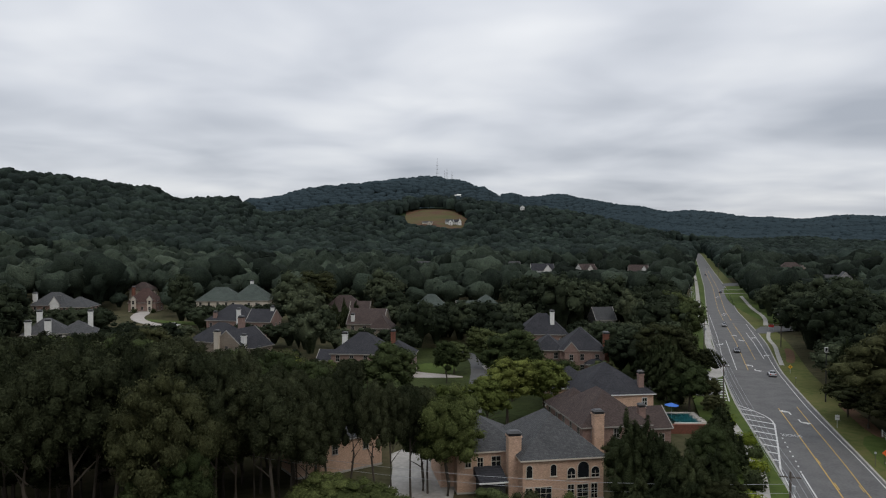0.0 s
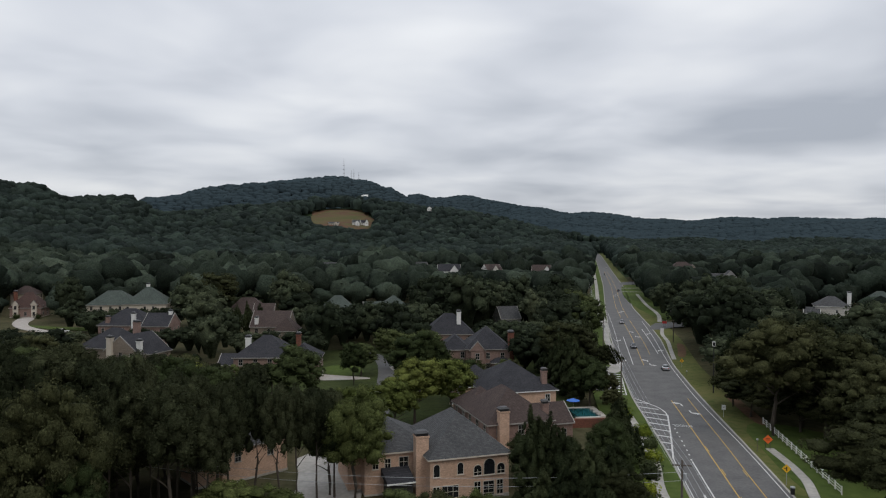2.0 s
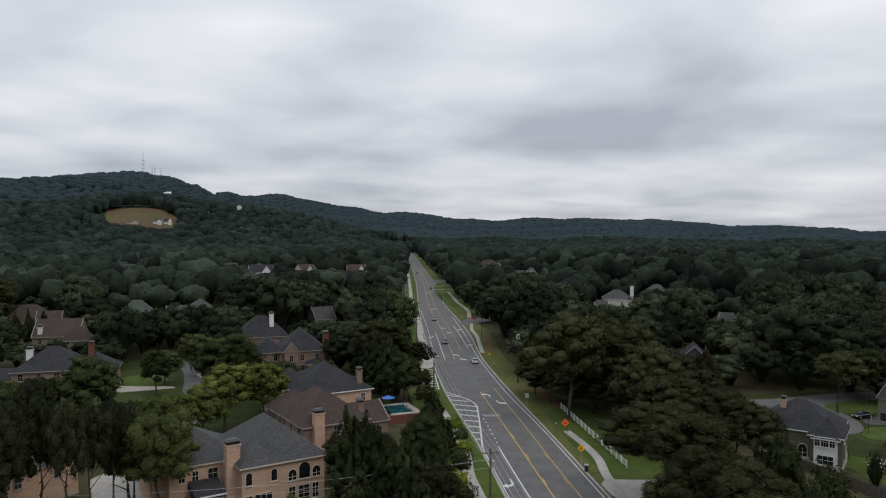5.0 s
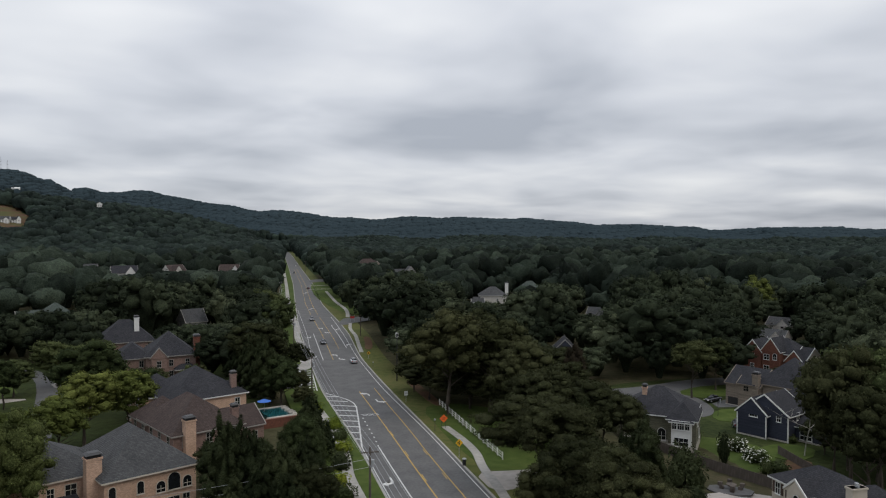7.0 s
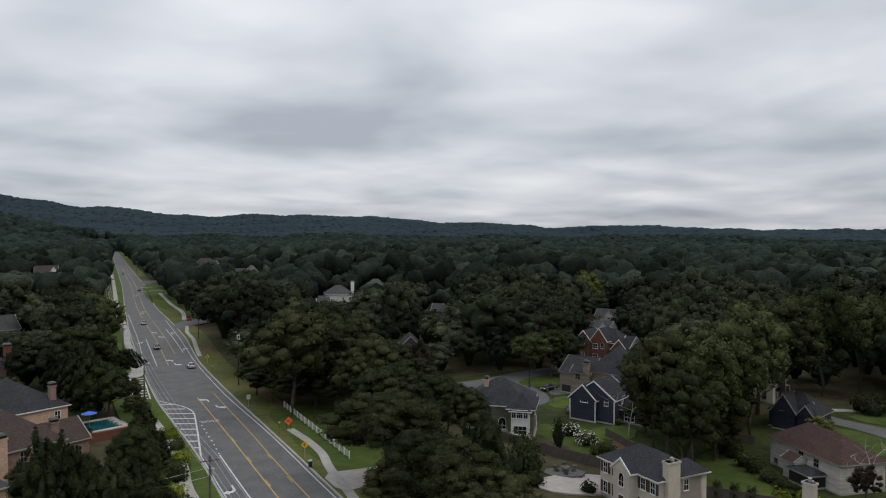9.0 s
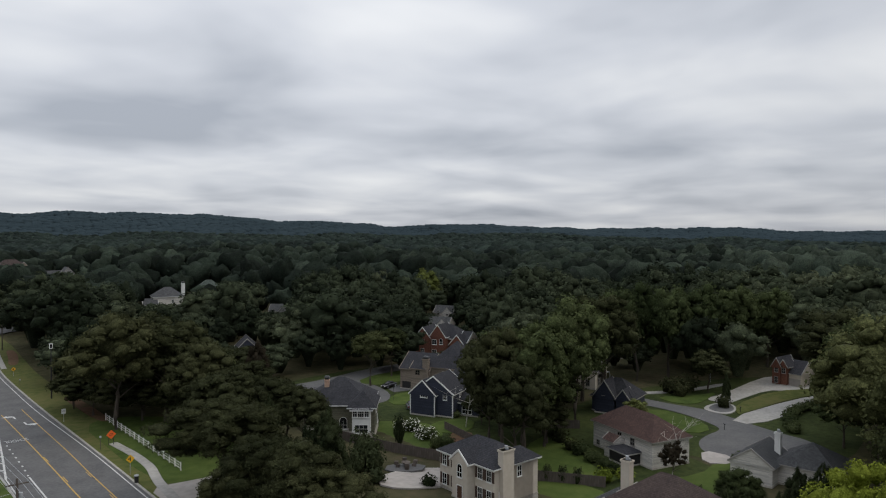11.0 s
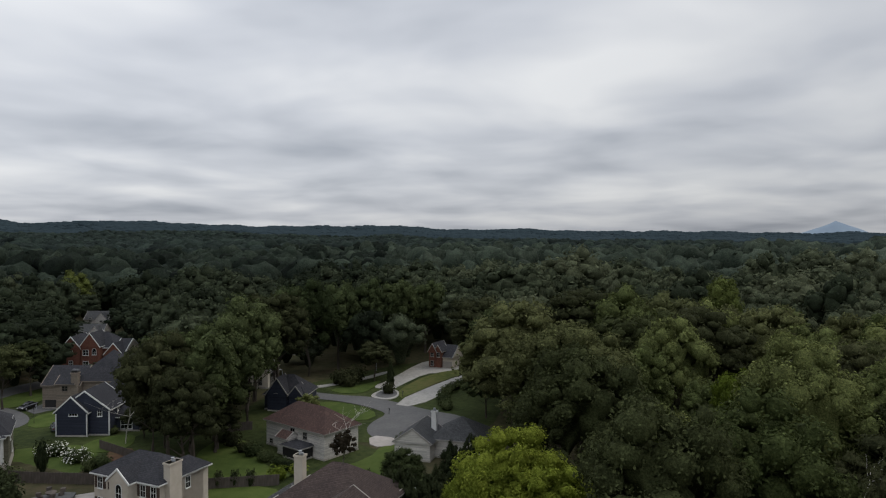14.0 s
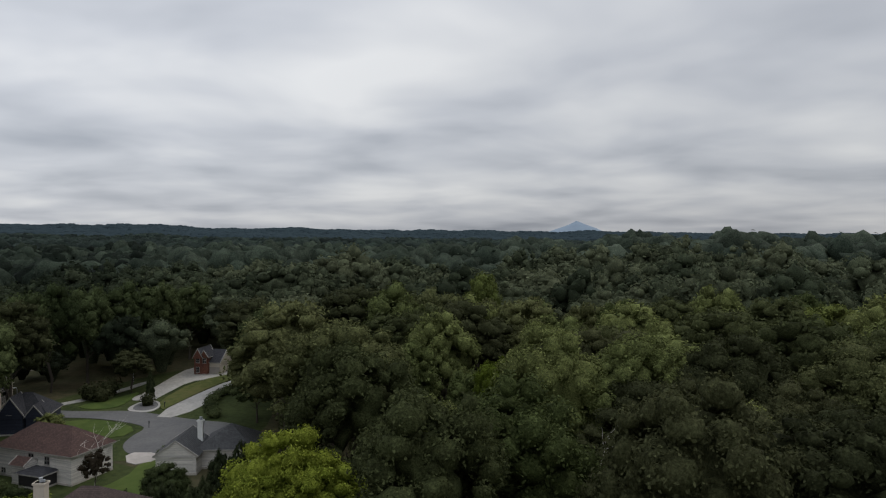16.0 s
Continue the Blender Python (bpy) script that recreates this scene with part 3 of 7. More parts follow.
def chimney_at(parent, u, v, z0, z1, w, d, mat, pot="cap"):
    hold = new("chimney")
    hold.parent = parent
    hold.matrix_basis = pose(u, v, 0)
    bm = box(-w / 2, -d / 2, z0, w / 2, d / 2, z1)
    add_box(bm, -w / 2 - 0.1, -d / 2 - 0.1, z1 - 0.25, w / 2 + 0.1, d / 2 + 0.1, z1)
    part("shaft", bm, mat, hold)
    bm = bmesh.new()
    if pot == "cap":
        add_box(bm, -w / 2 + 0.05, -d / 2 + 0.05, z1, w / 2 - 0.05, d / 2 - 0.05, z1 + 0.42)
        hi = z1 + 0.7
        q = [(-w / 2 - 0.12, -d / 2 - 0.12, z1 + 0.42), (w / 2 + 0.12, -d / 2 - 0.12, z1 + 0.42), (w / 2 + 0.12, d / 2 + 0.12, z1 + 0.42), (-w / 2 - 0.12, d / 2 + 0.12, z1 + 0.42)]
        t = [(x * 0.6, y * 0.6, hi) for x, y, _ in q]
        a = [bm.verts.new(p) for p in q]
        b = [bm.verts.new(p) for p in t]
        for i in range(4):
            bm.faces.new((a[i], a[(i + 1) % 4], b[(i + 1) % 4], b[i]))
        bm.faces.new(b)
        bm.faces.new(a[::-1])
    else:
        add_tube(bm, [(0, 0, z1), (0, 0, z1 + 0.4), (0, 0, z1 + 0.5)], [0.2, 0.2, 0.26], 8)
        add_tube(bm, [(w * 0.28, 0, z1), (w * 0.28, 0, z1 + 0.3)], [0.14, 0.14], 8)
    part("flue_cap", bm, M_BLACK if pot == "cap" else M_STEEL, hold)
    return hold


def house(label, x, y, ang, blocks, wall, roof, windows=(), chimneys=(), z=None, auto=True, shutters=False, seen=2.5, trim=M_TRIM, seed=0):
    """blocks: u, v, width, depth, eave, ridge, roof kind. u runs along ang from the front corner, v to the back."""
    rng = random.Random(seed + int(x * 7 + y * 3))
    zz = gz(x, y) if z is None else z
    ob = new("house")
    ob.matrix_basis = pose(x, y, zz, 0, 0, ang)
    tagged(ob, label, "house")
    us = [b[0] for b in blocks] + [b[0] + b[2] for b in blocks]
    vs = [b[1] for b in blocks] + [b[1] + b[3] for b in blocks]
    cu, cv = (min(us) + max(us)) / 2, (min(vs) + max(vs)) / 2
    mid = ob.matrix_basis @ Vector((cu, cv, 0))
    KEEP_IN_VIEW.append((mid.x, mid.y, 0.5 * max(max(us) - min(us), max(vs) - min(vs)) + 0.5, zz + seen))
    for i, (u, v, w, d, eave, ridge, kind, *own) in enumerate(blocks):
        wm = own[0] if own else wall
        rm = own[1] if len(own) > 1 else roof
        wl = part("wall", box(u, v, -2.5, u + w, v + d, eave - 0.05), wm, ob)
        part("roof", roof_bm(u, v, u + w, v + d, eave, ridge, kind), [rm, trim, wm], ob)
        # gutter boards and corner boards
        part("water_table", box(u - 0.05, v - 0.05, -2.4, u + w + 0.05, v + d + 0.05, 0.35), M_STONE, ob)
        if auto:
            floors = [0.9] if eave < 4.2 else [0.9, 3.75]
            if eave > 7.5:
                floors.append(6.6)
            for fz in floors:
                for face, run in (("f", w), ("l", d), ("r", d)):
                    n = max(1, int(run / 3.4))
                    for k in range(n):
                        s = (k + 0.5) * run / n
                        if rng.random() < 0.15:
                            continue
                        px, py, an = {"f": (u + s, v, 0), "l": (u, v + d - s, -90), "r": (u + w, v + s, 90)}[face]
                        window_at(ob, px, py, fz, an, 0.95, 1.55, shutters=shutters, trim=trim)
    for face, s, fz, w, h, *o in windows:
        bi = int(face[1:] or 0) if len(face) > 1 else 0
        u, v, bw, bd = blocks[bi][:4]
        px, py, an = {"f": (u + s, v, 0), "l": (u, v + bd - s, -90), "r": (u + bw, v + s, 90)}[face[0]]
        kw = o[0] if o else {}
        window_at(ob, px, py, fz, an, w, h, trim=trim, **kw)
    for c in chimneys:
        chimney_at(ob, *c)
    return ob


tan_house = house("two-storey tan brick house with grey hipped roof and arched windows", 11.3, 98.5, 10,
    [(0, 0, 12, 15, 6.3, 11.2, "hip"), (-8.4, 5.0, 10.2, 12.5, 6.3, 9.6, "hip"), (-10.4, 7.6, 5, 9, 6.0, 8.6, "gu")], M_BRICK_T, M_ROOF_G, auto=False, seen=-1, trim=M_CREAM,
    windows=[("f", 0.95, 3.7, 0.85, 1.3, dict(arch=True, bars=(1, 1))), ("f", 4.5, 3.8, 0.85, 1.2, dict(arch=True, bars=(1, 1))), ("f", 7.15, 3.35, 1.15, 0.9, dict(arch=True, bars=(2, 2))), ("f", 8.95, 3.35, 1.65, 1.45, dict(arch=True, bars=(1, 1))), ("f", 10.75, 3.35, 1.15, 0.9, dict(arch=True, bars=(2, 2))),
        ("f", 0.9, 0.1, 0.9, 2.1), ("f", 3.0, 0.5, 2.4, 1.75, dict(bars=(3, 2))), ("f", 7.1, 0.3, 0.9, 2.1, dict(bars=(2, 3))), ("f", 8.85, 0.05, 1.6, 2.3, dict(bars=(2, 4))), ("f", 10.6, 0.3, 0.9, 2.1, dict(bars=(2, 3))),
        ("f1", 1.6, 4.0, 0.8, 1.3), ("f1", 3.4, 4.0, 0.8, 1.3), ("f1", 5.8, 4.0, 1.3, 1.4), ("l2", 2.5, 3.8, 0.8, 1.4), ("l2", 6, 3.8, 0.8, 1.4), ("l1", 2, 3.8, 0.8, 1.4), ("l1", 5, 3.8, 0.8, 1.4), ("l1", 8, 3.8, 0.8, 1.4), ("l1", 3, 0.8, 0.9, 1.5), ("l1", 7, 0.8, 0.9, 1.5),
        ("r", 3, 3.8, 0.8, 1.4), ("r", 7, 3.8, 0.8, 1.4), ("r", 3, 0.8, 0.9, 1.5), ("r", 7, 0.8, 0.9, 1.5)],
    chimneys=[(-0.5, 3.0, -1, 9.0, 1.9, 1.5, M_BRICK_T)])
# screened porch with a lean-to roof
bm = box(-5.6, 1.2, -1.5, -2.2, 5.2, 2.9)
part("porch_screen", bm, M_SCREEN_AND_GLOOM, tan_house, "dark screened porch")
bm = bmesh.new()
lo = [(-6.0, 0.8, 2.9), (-1.9, 0.8, 2.9), (-1.9, 5.2, 2.9), (-6.0, 5.2, 2.9)]
hi = [(-6.0, 0.8, 3.1), (-1.9, 0.8, 3.1), (-1.9, 5.2, 4.1), (-6.0, 5.2, 4.1)]
A, B = [bm.verts.new(p) for p in lo], [bm.verts.new(p) for p in hi]
for i in range(4):
    bm.faces.new((A[i], A[(i + 1) % 4], B[(i + 1) % 4], B[i]))
bm.faces.new(B)
bm.faces.new(A[::-1])
part("porch_roof", bm, M_ROOF_D, tan_house)
part("gutter", box(-6.05, 0.72, 2.86, -1.85, 0.84, 3.06), M_WHITE, tan_house, "white gutter")

house("brown brick house with broad brown shingle roof and brick chimneys", 23.5, 117.5, 10,
    [(0, 0, 12, 15, 5.8, 10.6, "hip"), (11.4, 5, 7.2, 8, 3.6, 6.6, "gu"), (0, 11, 8, 8, 5.6, 9.2, "hip")], M_BRICK_B, M_ROOF_B,
    chimneys=[(2.4, -0.6, -1, 8.2, 1.7, 1.4, M_BRICK_T), (12.6, 4.5, -1, 7.6, 1.2, 1.0, M_BRICK_B)], seen=1)
house("brick house with dark grey-brown hipped roof and tall brick chimney", 27.5, 139, 8,
    [(0, 0, 15, 15, 6.2, 11.4, "hip"), (-3, 8, 9, 9, 6, 9.8, "hip")], M_BRICK_T, M_ROOF_D, chimneys=[(12.9, 1.5, 2, 9.9, 1.1, 0.9, M_BRICK_B)], seen=4, trim=M_WHITE)
house("brick house with grey hipped roofs and a white gable", 25, 192.5, -6,
    [(0, 1.5, 8, 11, 6, 9.6, "hip"), (7, 0, 12, 13, 6.4, 12.0, "hip"), (8.2, -1.2, 3.6, 4, 6.2, 8.8, "gv"), (14, -2.2, 5, 3, 3.0, 4.2, "hip")], M_BRICK_B, M_ROOF_D,
    chimneys=[(19.6, 2.5, -1, 10.6, 1.6, 1.8, M_BRICK_R)], seen=3)
house("dark-roofed brick house with a white chimney", 24, 221, -4, [(0, 0, 15, 12, 6.5, 12.5, "hip")], M_BRICK_B, M_ROOF_D, chimneys=[(10.5, 3, 6, 13.2, 1.3, 1.1, M_WHITE)], seen=7)
house("brown brick house with dark blue-grey hipped roof", -30, 188.5, -5,
    [(0, 0, 15, 13, 5.8, 10.8, "hip"), (13, -1.5, 9, 11, 5.4, 9.0, "hip"), (-5, 4, 6, 8, 3.2, 5.6, "gu")], M_BRICK_B, M_ROOF_D,
    chimneys=[(2.5, 6, 5, 10.2, 1.4, 1.1, M_WHITE), (16.4, 3.0, 4, 11.4, 1.2, 1.1, M_BRICK_R)], seen=3.6)
house("taupe house with brown-grey shingle roof", -50, 291, -3, [(0, 0, 17, 12, 6, 12, "hip"), (12, -3, 8, 9, 6, 10, "gu")], M_SIDING_T, M_ROOF_B, seen=6)
house("taupe house with brown-grey gabled roof", -34, 249, -8, [(0, 0, 13, 12, 6, 11, "gu"), (9, -3, 7, 9, 5, 9.5, "hip")], M_SIDING_T, M_ROOF_B, chimneys=[(2, 1, 5, 9, 1.2, 1, M_WHITE)], seen=4)
house("taupe house with charcoal gabled roof and white chimneys", -77, 214, -26,
    [(0, 0, 15, 12, 5.4, 10.6, "hip"), (12, -3, 11, 12, 5.4, 9.8, "gv"), (20, -1, 6, 8, 5, 8.2, "hip")], M_SIDING_T, M_ROOF_D,
    chimneys=[(14.2, -3.3, 0, 9.2, 1.7, 1.1, M_CREAM), (22.5, -1.4, 0, 8.4, 1.4, 1.0, M_WHITE), (15, 6, 5, 12.4, 1.8, 1.2, M_BRICK_B)], seen=2.6)
house("cream house with green-grey hipped roof", -116, 331, 2, [(0, 0, 20, 14, 6, 12, "hip"), (16, -2, 18, 16, 6.4, 13.6, "hip")], M_CREAM, M_ROOF_V, chimneys=[(24, 9, 8, 14.6, 1.4, 1.1, M_WHITE)], seen=3.4)
house("brick house with dark hipped roof and white chimney", -86, 256, -8, [(0, 0, 17, 13, 6.3, 11.6, "hip"), (16, -2, 9, 11, 6.3, 10.4, "gu")], M_BRICK_B, M_ROOF_D, chimneys=[(12.6, -0.5, 0, 10.4, 1.3, 1, M_WHITE), (3, 1, 0, 9, 1.3, 1, M_BRICK_B), (24, 3, 6, 11, 1.2, 1, M_WHITE)], seen=4.2)
house("pink-brown brick house with red-brown steep roof and dormers", -151, 338, 2, [(0, 0, 13, 10, 4.4, 11.0, "hip"), (1.5, -0.8, 2.2, 4, 5.8, 7.8, "gv", M_CREAM, M_ROOF_R), (9.2, -0.8, 2.2, 4, 5.8, 7.8, "gv", M_CREAM, M_ROOF_R)], M_BRICK_B, M_ROOF_R, chimneys=[(1.0, 4, 3, 11.4, 1.4, 1.1, M_BRICK_R)], seen=1.5)
house("tan house with brown roof behind the trees", -176, 395, 0, [(0, 0, 12, 10, 6, 10, "hip")], M_CREAM, M_ROOF_B, seen=4)
house("taupe brick house with grey hipped roof and dormer gable", -181, 309, 0, [(0, 0, 16, 12, 6, 11.4, "hip"), (14, -2, 12, 11, 5.5, 9.6, "hip"), (9, -1, 4, 5, 6.6, 10, "gv", M_WHITE)], M_BRICK_B, M_ROOF_G, chimneys=[(1, 2, 4, 11, 1.7, 1.2, M_WHITE)], seen=4)
house("white house with pale grey roof and three white chimneys", -133, 222, 22, [(0, 0, 13, 11, 5.6, 10.2, "hip"), (10, 1, 11, 11, 5.2, 9.0, "hip")], M_SIDING_W, M_ROOF_G, chimneys=[(1.8, 0, -1, 9.6, 1.8, 1.2, M_WHITE), (7.4, 0, -1, 9.8, 1.9, 1.2, M_WHITE), (4, 8, 5, 12, 1.6, 1.2, M_WHITE), (19, 8, 4, 11.5, 1.5, 1.2, M_WHITE)], seen=4)
house("tan house among pines with a pale end wall", -19, 109, 35, [(0, 0, 11, 9, 5.4, 8.6, "gu"), (-3.5, 1, 4, 6, 3, 4.6, "gu")], M_BRICK_T, M_ROOF_G, seen=30, auto=False, windows=[("f", 2.5, 3.2, 0.9, 1.4), ("f", 8, 3.2, 0.9, 1.4)])
house("house with grey roof among trees", -12, 300, 0, [(0, 0, 14, 11, 6, 11.8, "hip")], M_SIDING_T, M_ROOF_V, seen=8)
house("house with grey-green roof among trees", 14, 305, 8, [(0, 0, 12, 11, 6, 11, "hip"), (-8, -2, 9, 8, 5, 9, "gu")], M_SIDING_T, M_ROOF_V, seen=8)
house("small grey house beside the tall evergreens", 57, 262, 10, [(0, 0, 8, 8, 6, 10.5, "gu")], M_SIDING_G, M_ROOF_G, seen=5)
for hx, hy, ha, lab, seed in ((70, 556, 0, "white farmhouse with black roof and gables", 1), (112, 566, 24, "white house with grey gabled roof", 2), (146, 556, -18, "white house with brown roof among trees", 3)):
    house(lab, hx, hy, ha, [(0, 0, 18 if seed == 1 else 15, 11, 7, 12.5, "gu"), (2 if seed == 2 else 9, -3.5, 6.5, 8, 7, 12, "gv")], M_WHITE if seed != 2 else M_SIDING_W, M_ROOF_D if seed == 1 else M_ROOF_B, seen=7.5 if seed > 1 else 5.5, seed=seed, z=gz(hx, hy) + 3)
for hx, hy, lab in ((-26, 700, "white gabled house among the trees"), (58, 640, "small pale house among trees")):
    house(lab, hx, hy, 5, [(0, 0, 13, 9, 6, 10.5, "gu")], M_SIDING_W, M_ROOF_G, seen=8.5, z=gz(hx, hy) + 4)
for hx, hy, w, lab in ((4, 1290, 14, "white new house under construction on the cleared slope"), (21, 1294, 13, "white new house with dark roof on the cleared slope"), (-38, 1278, 18, "tan unfinished house on the cleared slope")):
    house(lab, hx, hy, 14 if hx > 10 else -8, [(0, 0, w, 11, 6 if hx > -5 else 3.5, 11 if hx > -5 else 6, "gu"), (w - 7, -4, 6, 8, 6.5 if hx > -5 else 3.5, 12 if hx > 10 else 9 if hx > -5 else 6, "gv")], M_WHITE if hx > -5 else M_CREAM, M_ROOF_D if hx > 10 else M_ROOF_G, seen=-1, auto=True)
house("white gabled house high on the wooded hill", 160, 1490, 0, [(0, 0, 16, 10, 8, 14, "gv")], M_WHITE, M_ROOF_D, seen=4, z=gz(160, 1490) + 8)
house("long white house below the ridge top", 36, 2200, 0, [(0, 0, 20, 10, 5, 8, "gu")], M_WHITE, M_WHITE, seen=-8, z=gz(30, 2200) + 12, auto=False)
# east of the road
house("tan house with brown roof beside the far road", 282, 590, -10, [(0, 0, 20, 12, 7, 13, "hip"), (13, -3, 8, 8, 6, 11, "gv")], M_SIDING_T, M_ROOF_B, seen=8, z=gz(282, 590) + 5)
house("grey house with steep gable and white trim", 294, 525, -20, [(0, 0, 11, 12, 7, 13.5, "gv"), (-9, 3, 11, 9, 6, 11, "gu")], M_SIDING_G, M_ROOF_G, seen=8, z=gz(294, 525) + 2)
house("white house with grey roof and tall white chimney", 223.6, 314.6, -30, [(0, 0, 15, 12, 7, 11.6, "hip"), (-5, -3, 7, 8, 3.6, 6.4, "gu")], M_SIDING_W, M_ROOF_G, chimneys=[(15.2, 6, 4, 13.4, 1.7, 1.4, M_WHITE)], seen=3.0, trim=M_WHITE)
house("grey-roofed house behind a large tree", 268, 336, -30, [(0, 0, 14, 11, 7, 12, "hip")], M_SIDING_G, M_ROOF_V, seen=9)
house("house with charcoal roof in the trees", 145, 165, -40, [(0, 0, 7, 9, 4.6, 8.4, "gv")], M_SIDING_N, M_ROOF_D, seen=6)
house("olive house with charcoal roof and white bay window", 101.8, 95.1, -57,
    [(-1.5, 2.5, 13.5, 12, 5.0, 9.4, "hip"), (7.8, 0.4, 5.0, 9, 5.0, 7.8, "hip"), (8.5, -0.6, 3.6, 1.6, 4.8, 5.2, "hip", M_WHITE)], M_SIDING_O, M_ROOF_D, auto=False,
    windows=[("f2", 0.55, 3.4, 0.75, 1.5), ("f2", 1.7, 3.4, 1.1, 1.5, dict(bars=(3, 2))), ("f2", 2.85, 3.4, 0.75, 1.5), ("f2", 1.8, 0.3, 2.4, 1.5, dict(bars=(3, 2))), ("f", 7.9, 0.2, 1.4, 1.6, dict(arch=True)), ("r1", 3, 3.4, 0.9, 1.4), ("r1", 6, 0.6, 0.9, 1.5)],
    chimneys=[(2.6, 6.5, 5, 9.3, 0.9, 0.8, M_BRICK_T)], trim=M_WHITE, seen=1)
navy_house = house("navy lap-sided house with white trim and grey roof", 128.3, 89.4, -84,
    [(0, 0, 6.0, 10, 4.8, 8.0, "gv"), (0.5, 1.0, 9.4, 8, 5.2, 8.9, "gv"), (9.5, 4, 5, 5, 3, 4.8, "gu"), (3.0, 7.5, 11, 8, 5.4, 9.6, "hip")], M_SIDING_N, M_ROOF_D, auto=False,
    windows=[("f", 3.4, 4.2, 1.6, 1.3, dict(bars=(3, 2))), ("f1", 7.6, 3.9, 0.8, 1.3), ("r1", 4, 4.0, 0.9, 1.4), ("f2", 2.5, 0.6, 2.2, 1.6, dict(bars=(3, 2)))], trim=M_WHITE, seen=0)
for u, v, top in ((0, 0, 4.75), (6.0, 0, 4.75), (9.9, 1.0, 5.15), (0.5, 0.96, 5.15)):
    part("corner_board", box(u - 0.11, v - 0.05, -2.4, u + 0.11, v + 0.13, top), M_WHITE, navy_house, "white corner board")
# the open garage is a flat near-black panel, its inner shade painted
house("taupe house with grey roof and open two-car garage", 148.0, 106.3, -84,
    [(0, 0, 8.5, 10, 5.4, 9.0, "gu"), (7, 1, 12, 12, 6.2, 12.4, "hip"), (3.4, -0.6, 4.2, 4, 5.8, 7.4, "gu")], M_SIDING_T, M_ROOF_D, auto=False,
    windows=[("f", 3.2, -0.2, 5.2, 2.3, dict(bars=(1, 1), door=True, mat=M_SCREEN_AND_GLOOM)), ("f2", 2.0, 4.2, 1.2, 1.1)], chimneys=[(7.6, -0.2, -1, 8.4, 1.5, 1.1, M_SIDING_T)], seen=1, trim=M_SIDING_T)
house("red brick house with two white-trimmed gables", 190, 131, -86,
    [(0, 1, 5.5, 8, 5.8, 9.4, "gv"), (4.6, 3, 10.4, 9, 6.0, 10.0, "hip"), (6, 0.5, 5.2, 7, 6.6, 10.6, "gv"), (12.5, 1.5, 5, 6, 4.2, 7.6, "gv"), (14.3, 4, 3.2, 8, 5, 8.0, "gu", M_CREAM)], M_BRICK_R, M_ROOF_D, auto=False,
    windows=[("f", 2.7, 4.1, 1.1, 1.5), ("f", 2.7, 0.8, 1.1, 1.5), ("f2", 1.4, 4.1, 1.6, 1.5), ("f2", 3.9, 4.3, 1.1, 1.2, dict(arch=True)), ("f2", 1.4, 0.8, 1.6, 1.5), ("f3", 2.5, 2.8, 1.5, 1.2), ("f3", 2.5, 0.2, 3.6, 2.1, dict(door=True, mat=M_WHITE, bars=(1, 4)))], trim=M_WHITE, seen=1.5)
house("cream house with brown shutters, grey hipped roof and front gable", 91.3, 58.6, -108,
    [(0, 0.6, 12.0, 8.2, 5.8, 8.3, "hip"), (4.6, -0.9, 3.4, 5, 5.8, 7.6, "gv"), (8.2, 4.6, 3.8, 5.2, 5.8, 7.4, "hip")], M_CREAM, M_ROOF_D, auto=False, trim=M_WHITE, seen=-1.5,
    windows=[("f", 1.2, 3.7, 0.85, 1.55, dict(shutters=True)), ("f", 3.7, 3.7, 0.85, 1.55, dict(shutters=True)), ("f", 9.2, 3.7, 0.85, 1.55, dict(shutters=True)), ("f", 11.1, 3.7, 0.85, 1.55, dict(shutters=True)),
        ("f", 1.2, 0.7, 0.85, 1.65, dict(shutters=True)), ("f", 3.7, 0.7, 0.85, 1.65, dict(shutters=True)), ("f", 9.2, 0.7, 0.85, 1.65, dict(shutters=True)), ("f", 11.1, 0.7, 0.85, 1.65, dict(shutters=True)),
        ("f1", 1.8, 3.5, 1.0, 1.4, dict(arch=True)), ("f1", 1.8, 0, 1.1, 2.2, dict(door=True, mat=M_DOOR, bars=(1, 1))), ("r", 5.2, 3.7, 0.8, 1.5), ("r", 1.5, 0.7, 0.8, 1.5)],
    chimneys=[(12.3, 2.8, -2, 8.3, 1.1, 2.2, M_CREAM, "pots")])
house("white house with a broad red-brown hipped roof", 128.6, 47.0, -122,
    [(0, 0, 16.0, 8.4, 4.9, 8.2, "hip"), (6.0, -2.2, 2.8, 2.4, 3.2, 4.2, "gu"), (8.4, -3.0, 4.6, 3.2, 2.4, 3.1, "hip", M_SCREEN_AND_GLOOM, M_ROOF_D)], M_SIDING_W, M_ROOF_R, auto=False,
    windows=[("f", 7.6, 3.2, 1.0, 1.2), ("f", 1.5, 0.6, 0.8, 0.8), ("f", 11, 3.0, 1.0, 1.2), ("r", 3, 2.6, 1.0, 1.3)], seen=0)
house("dark charcoal house with steep gables", 153.5, 56.5, -92, [(0, 0, 9.5, 8, 3.6, 7.4, "hip"), (1.2, -1.4, 4.4, 5, 3.8, 7.6, "gv"), (6.0, -0.8, 3, 4, 3.4, 5.8, "gv")], M_SIDING_N, M_ROOF_D, seen=3, auto=False, windows=[("f1", 2.0, 4.2, 0.7, 0.7)])
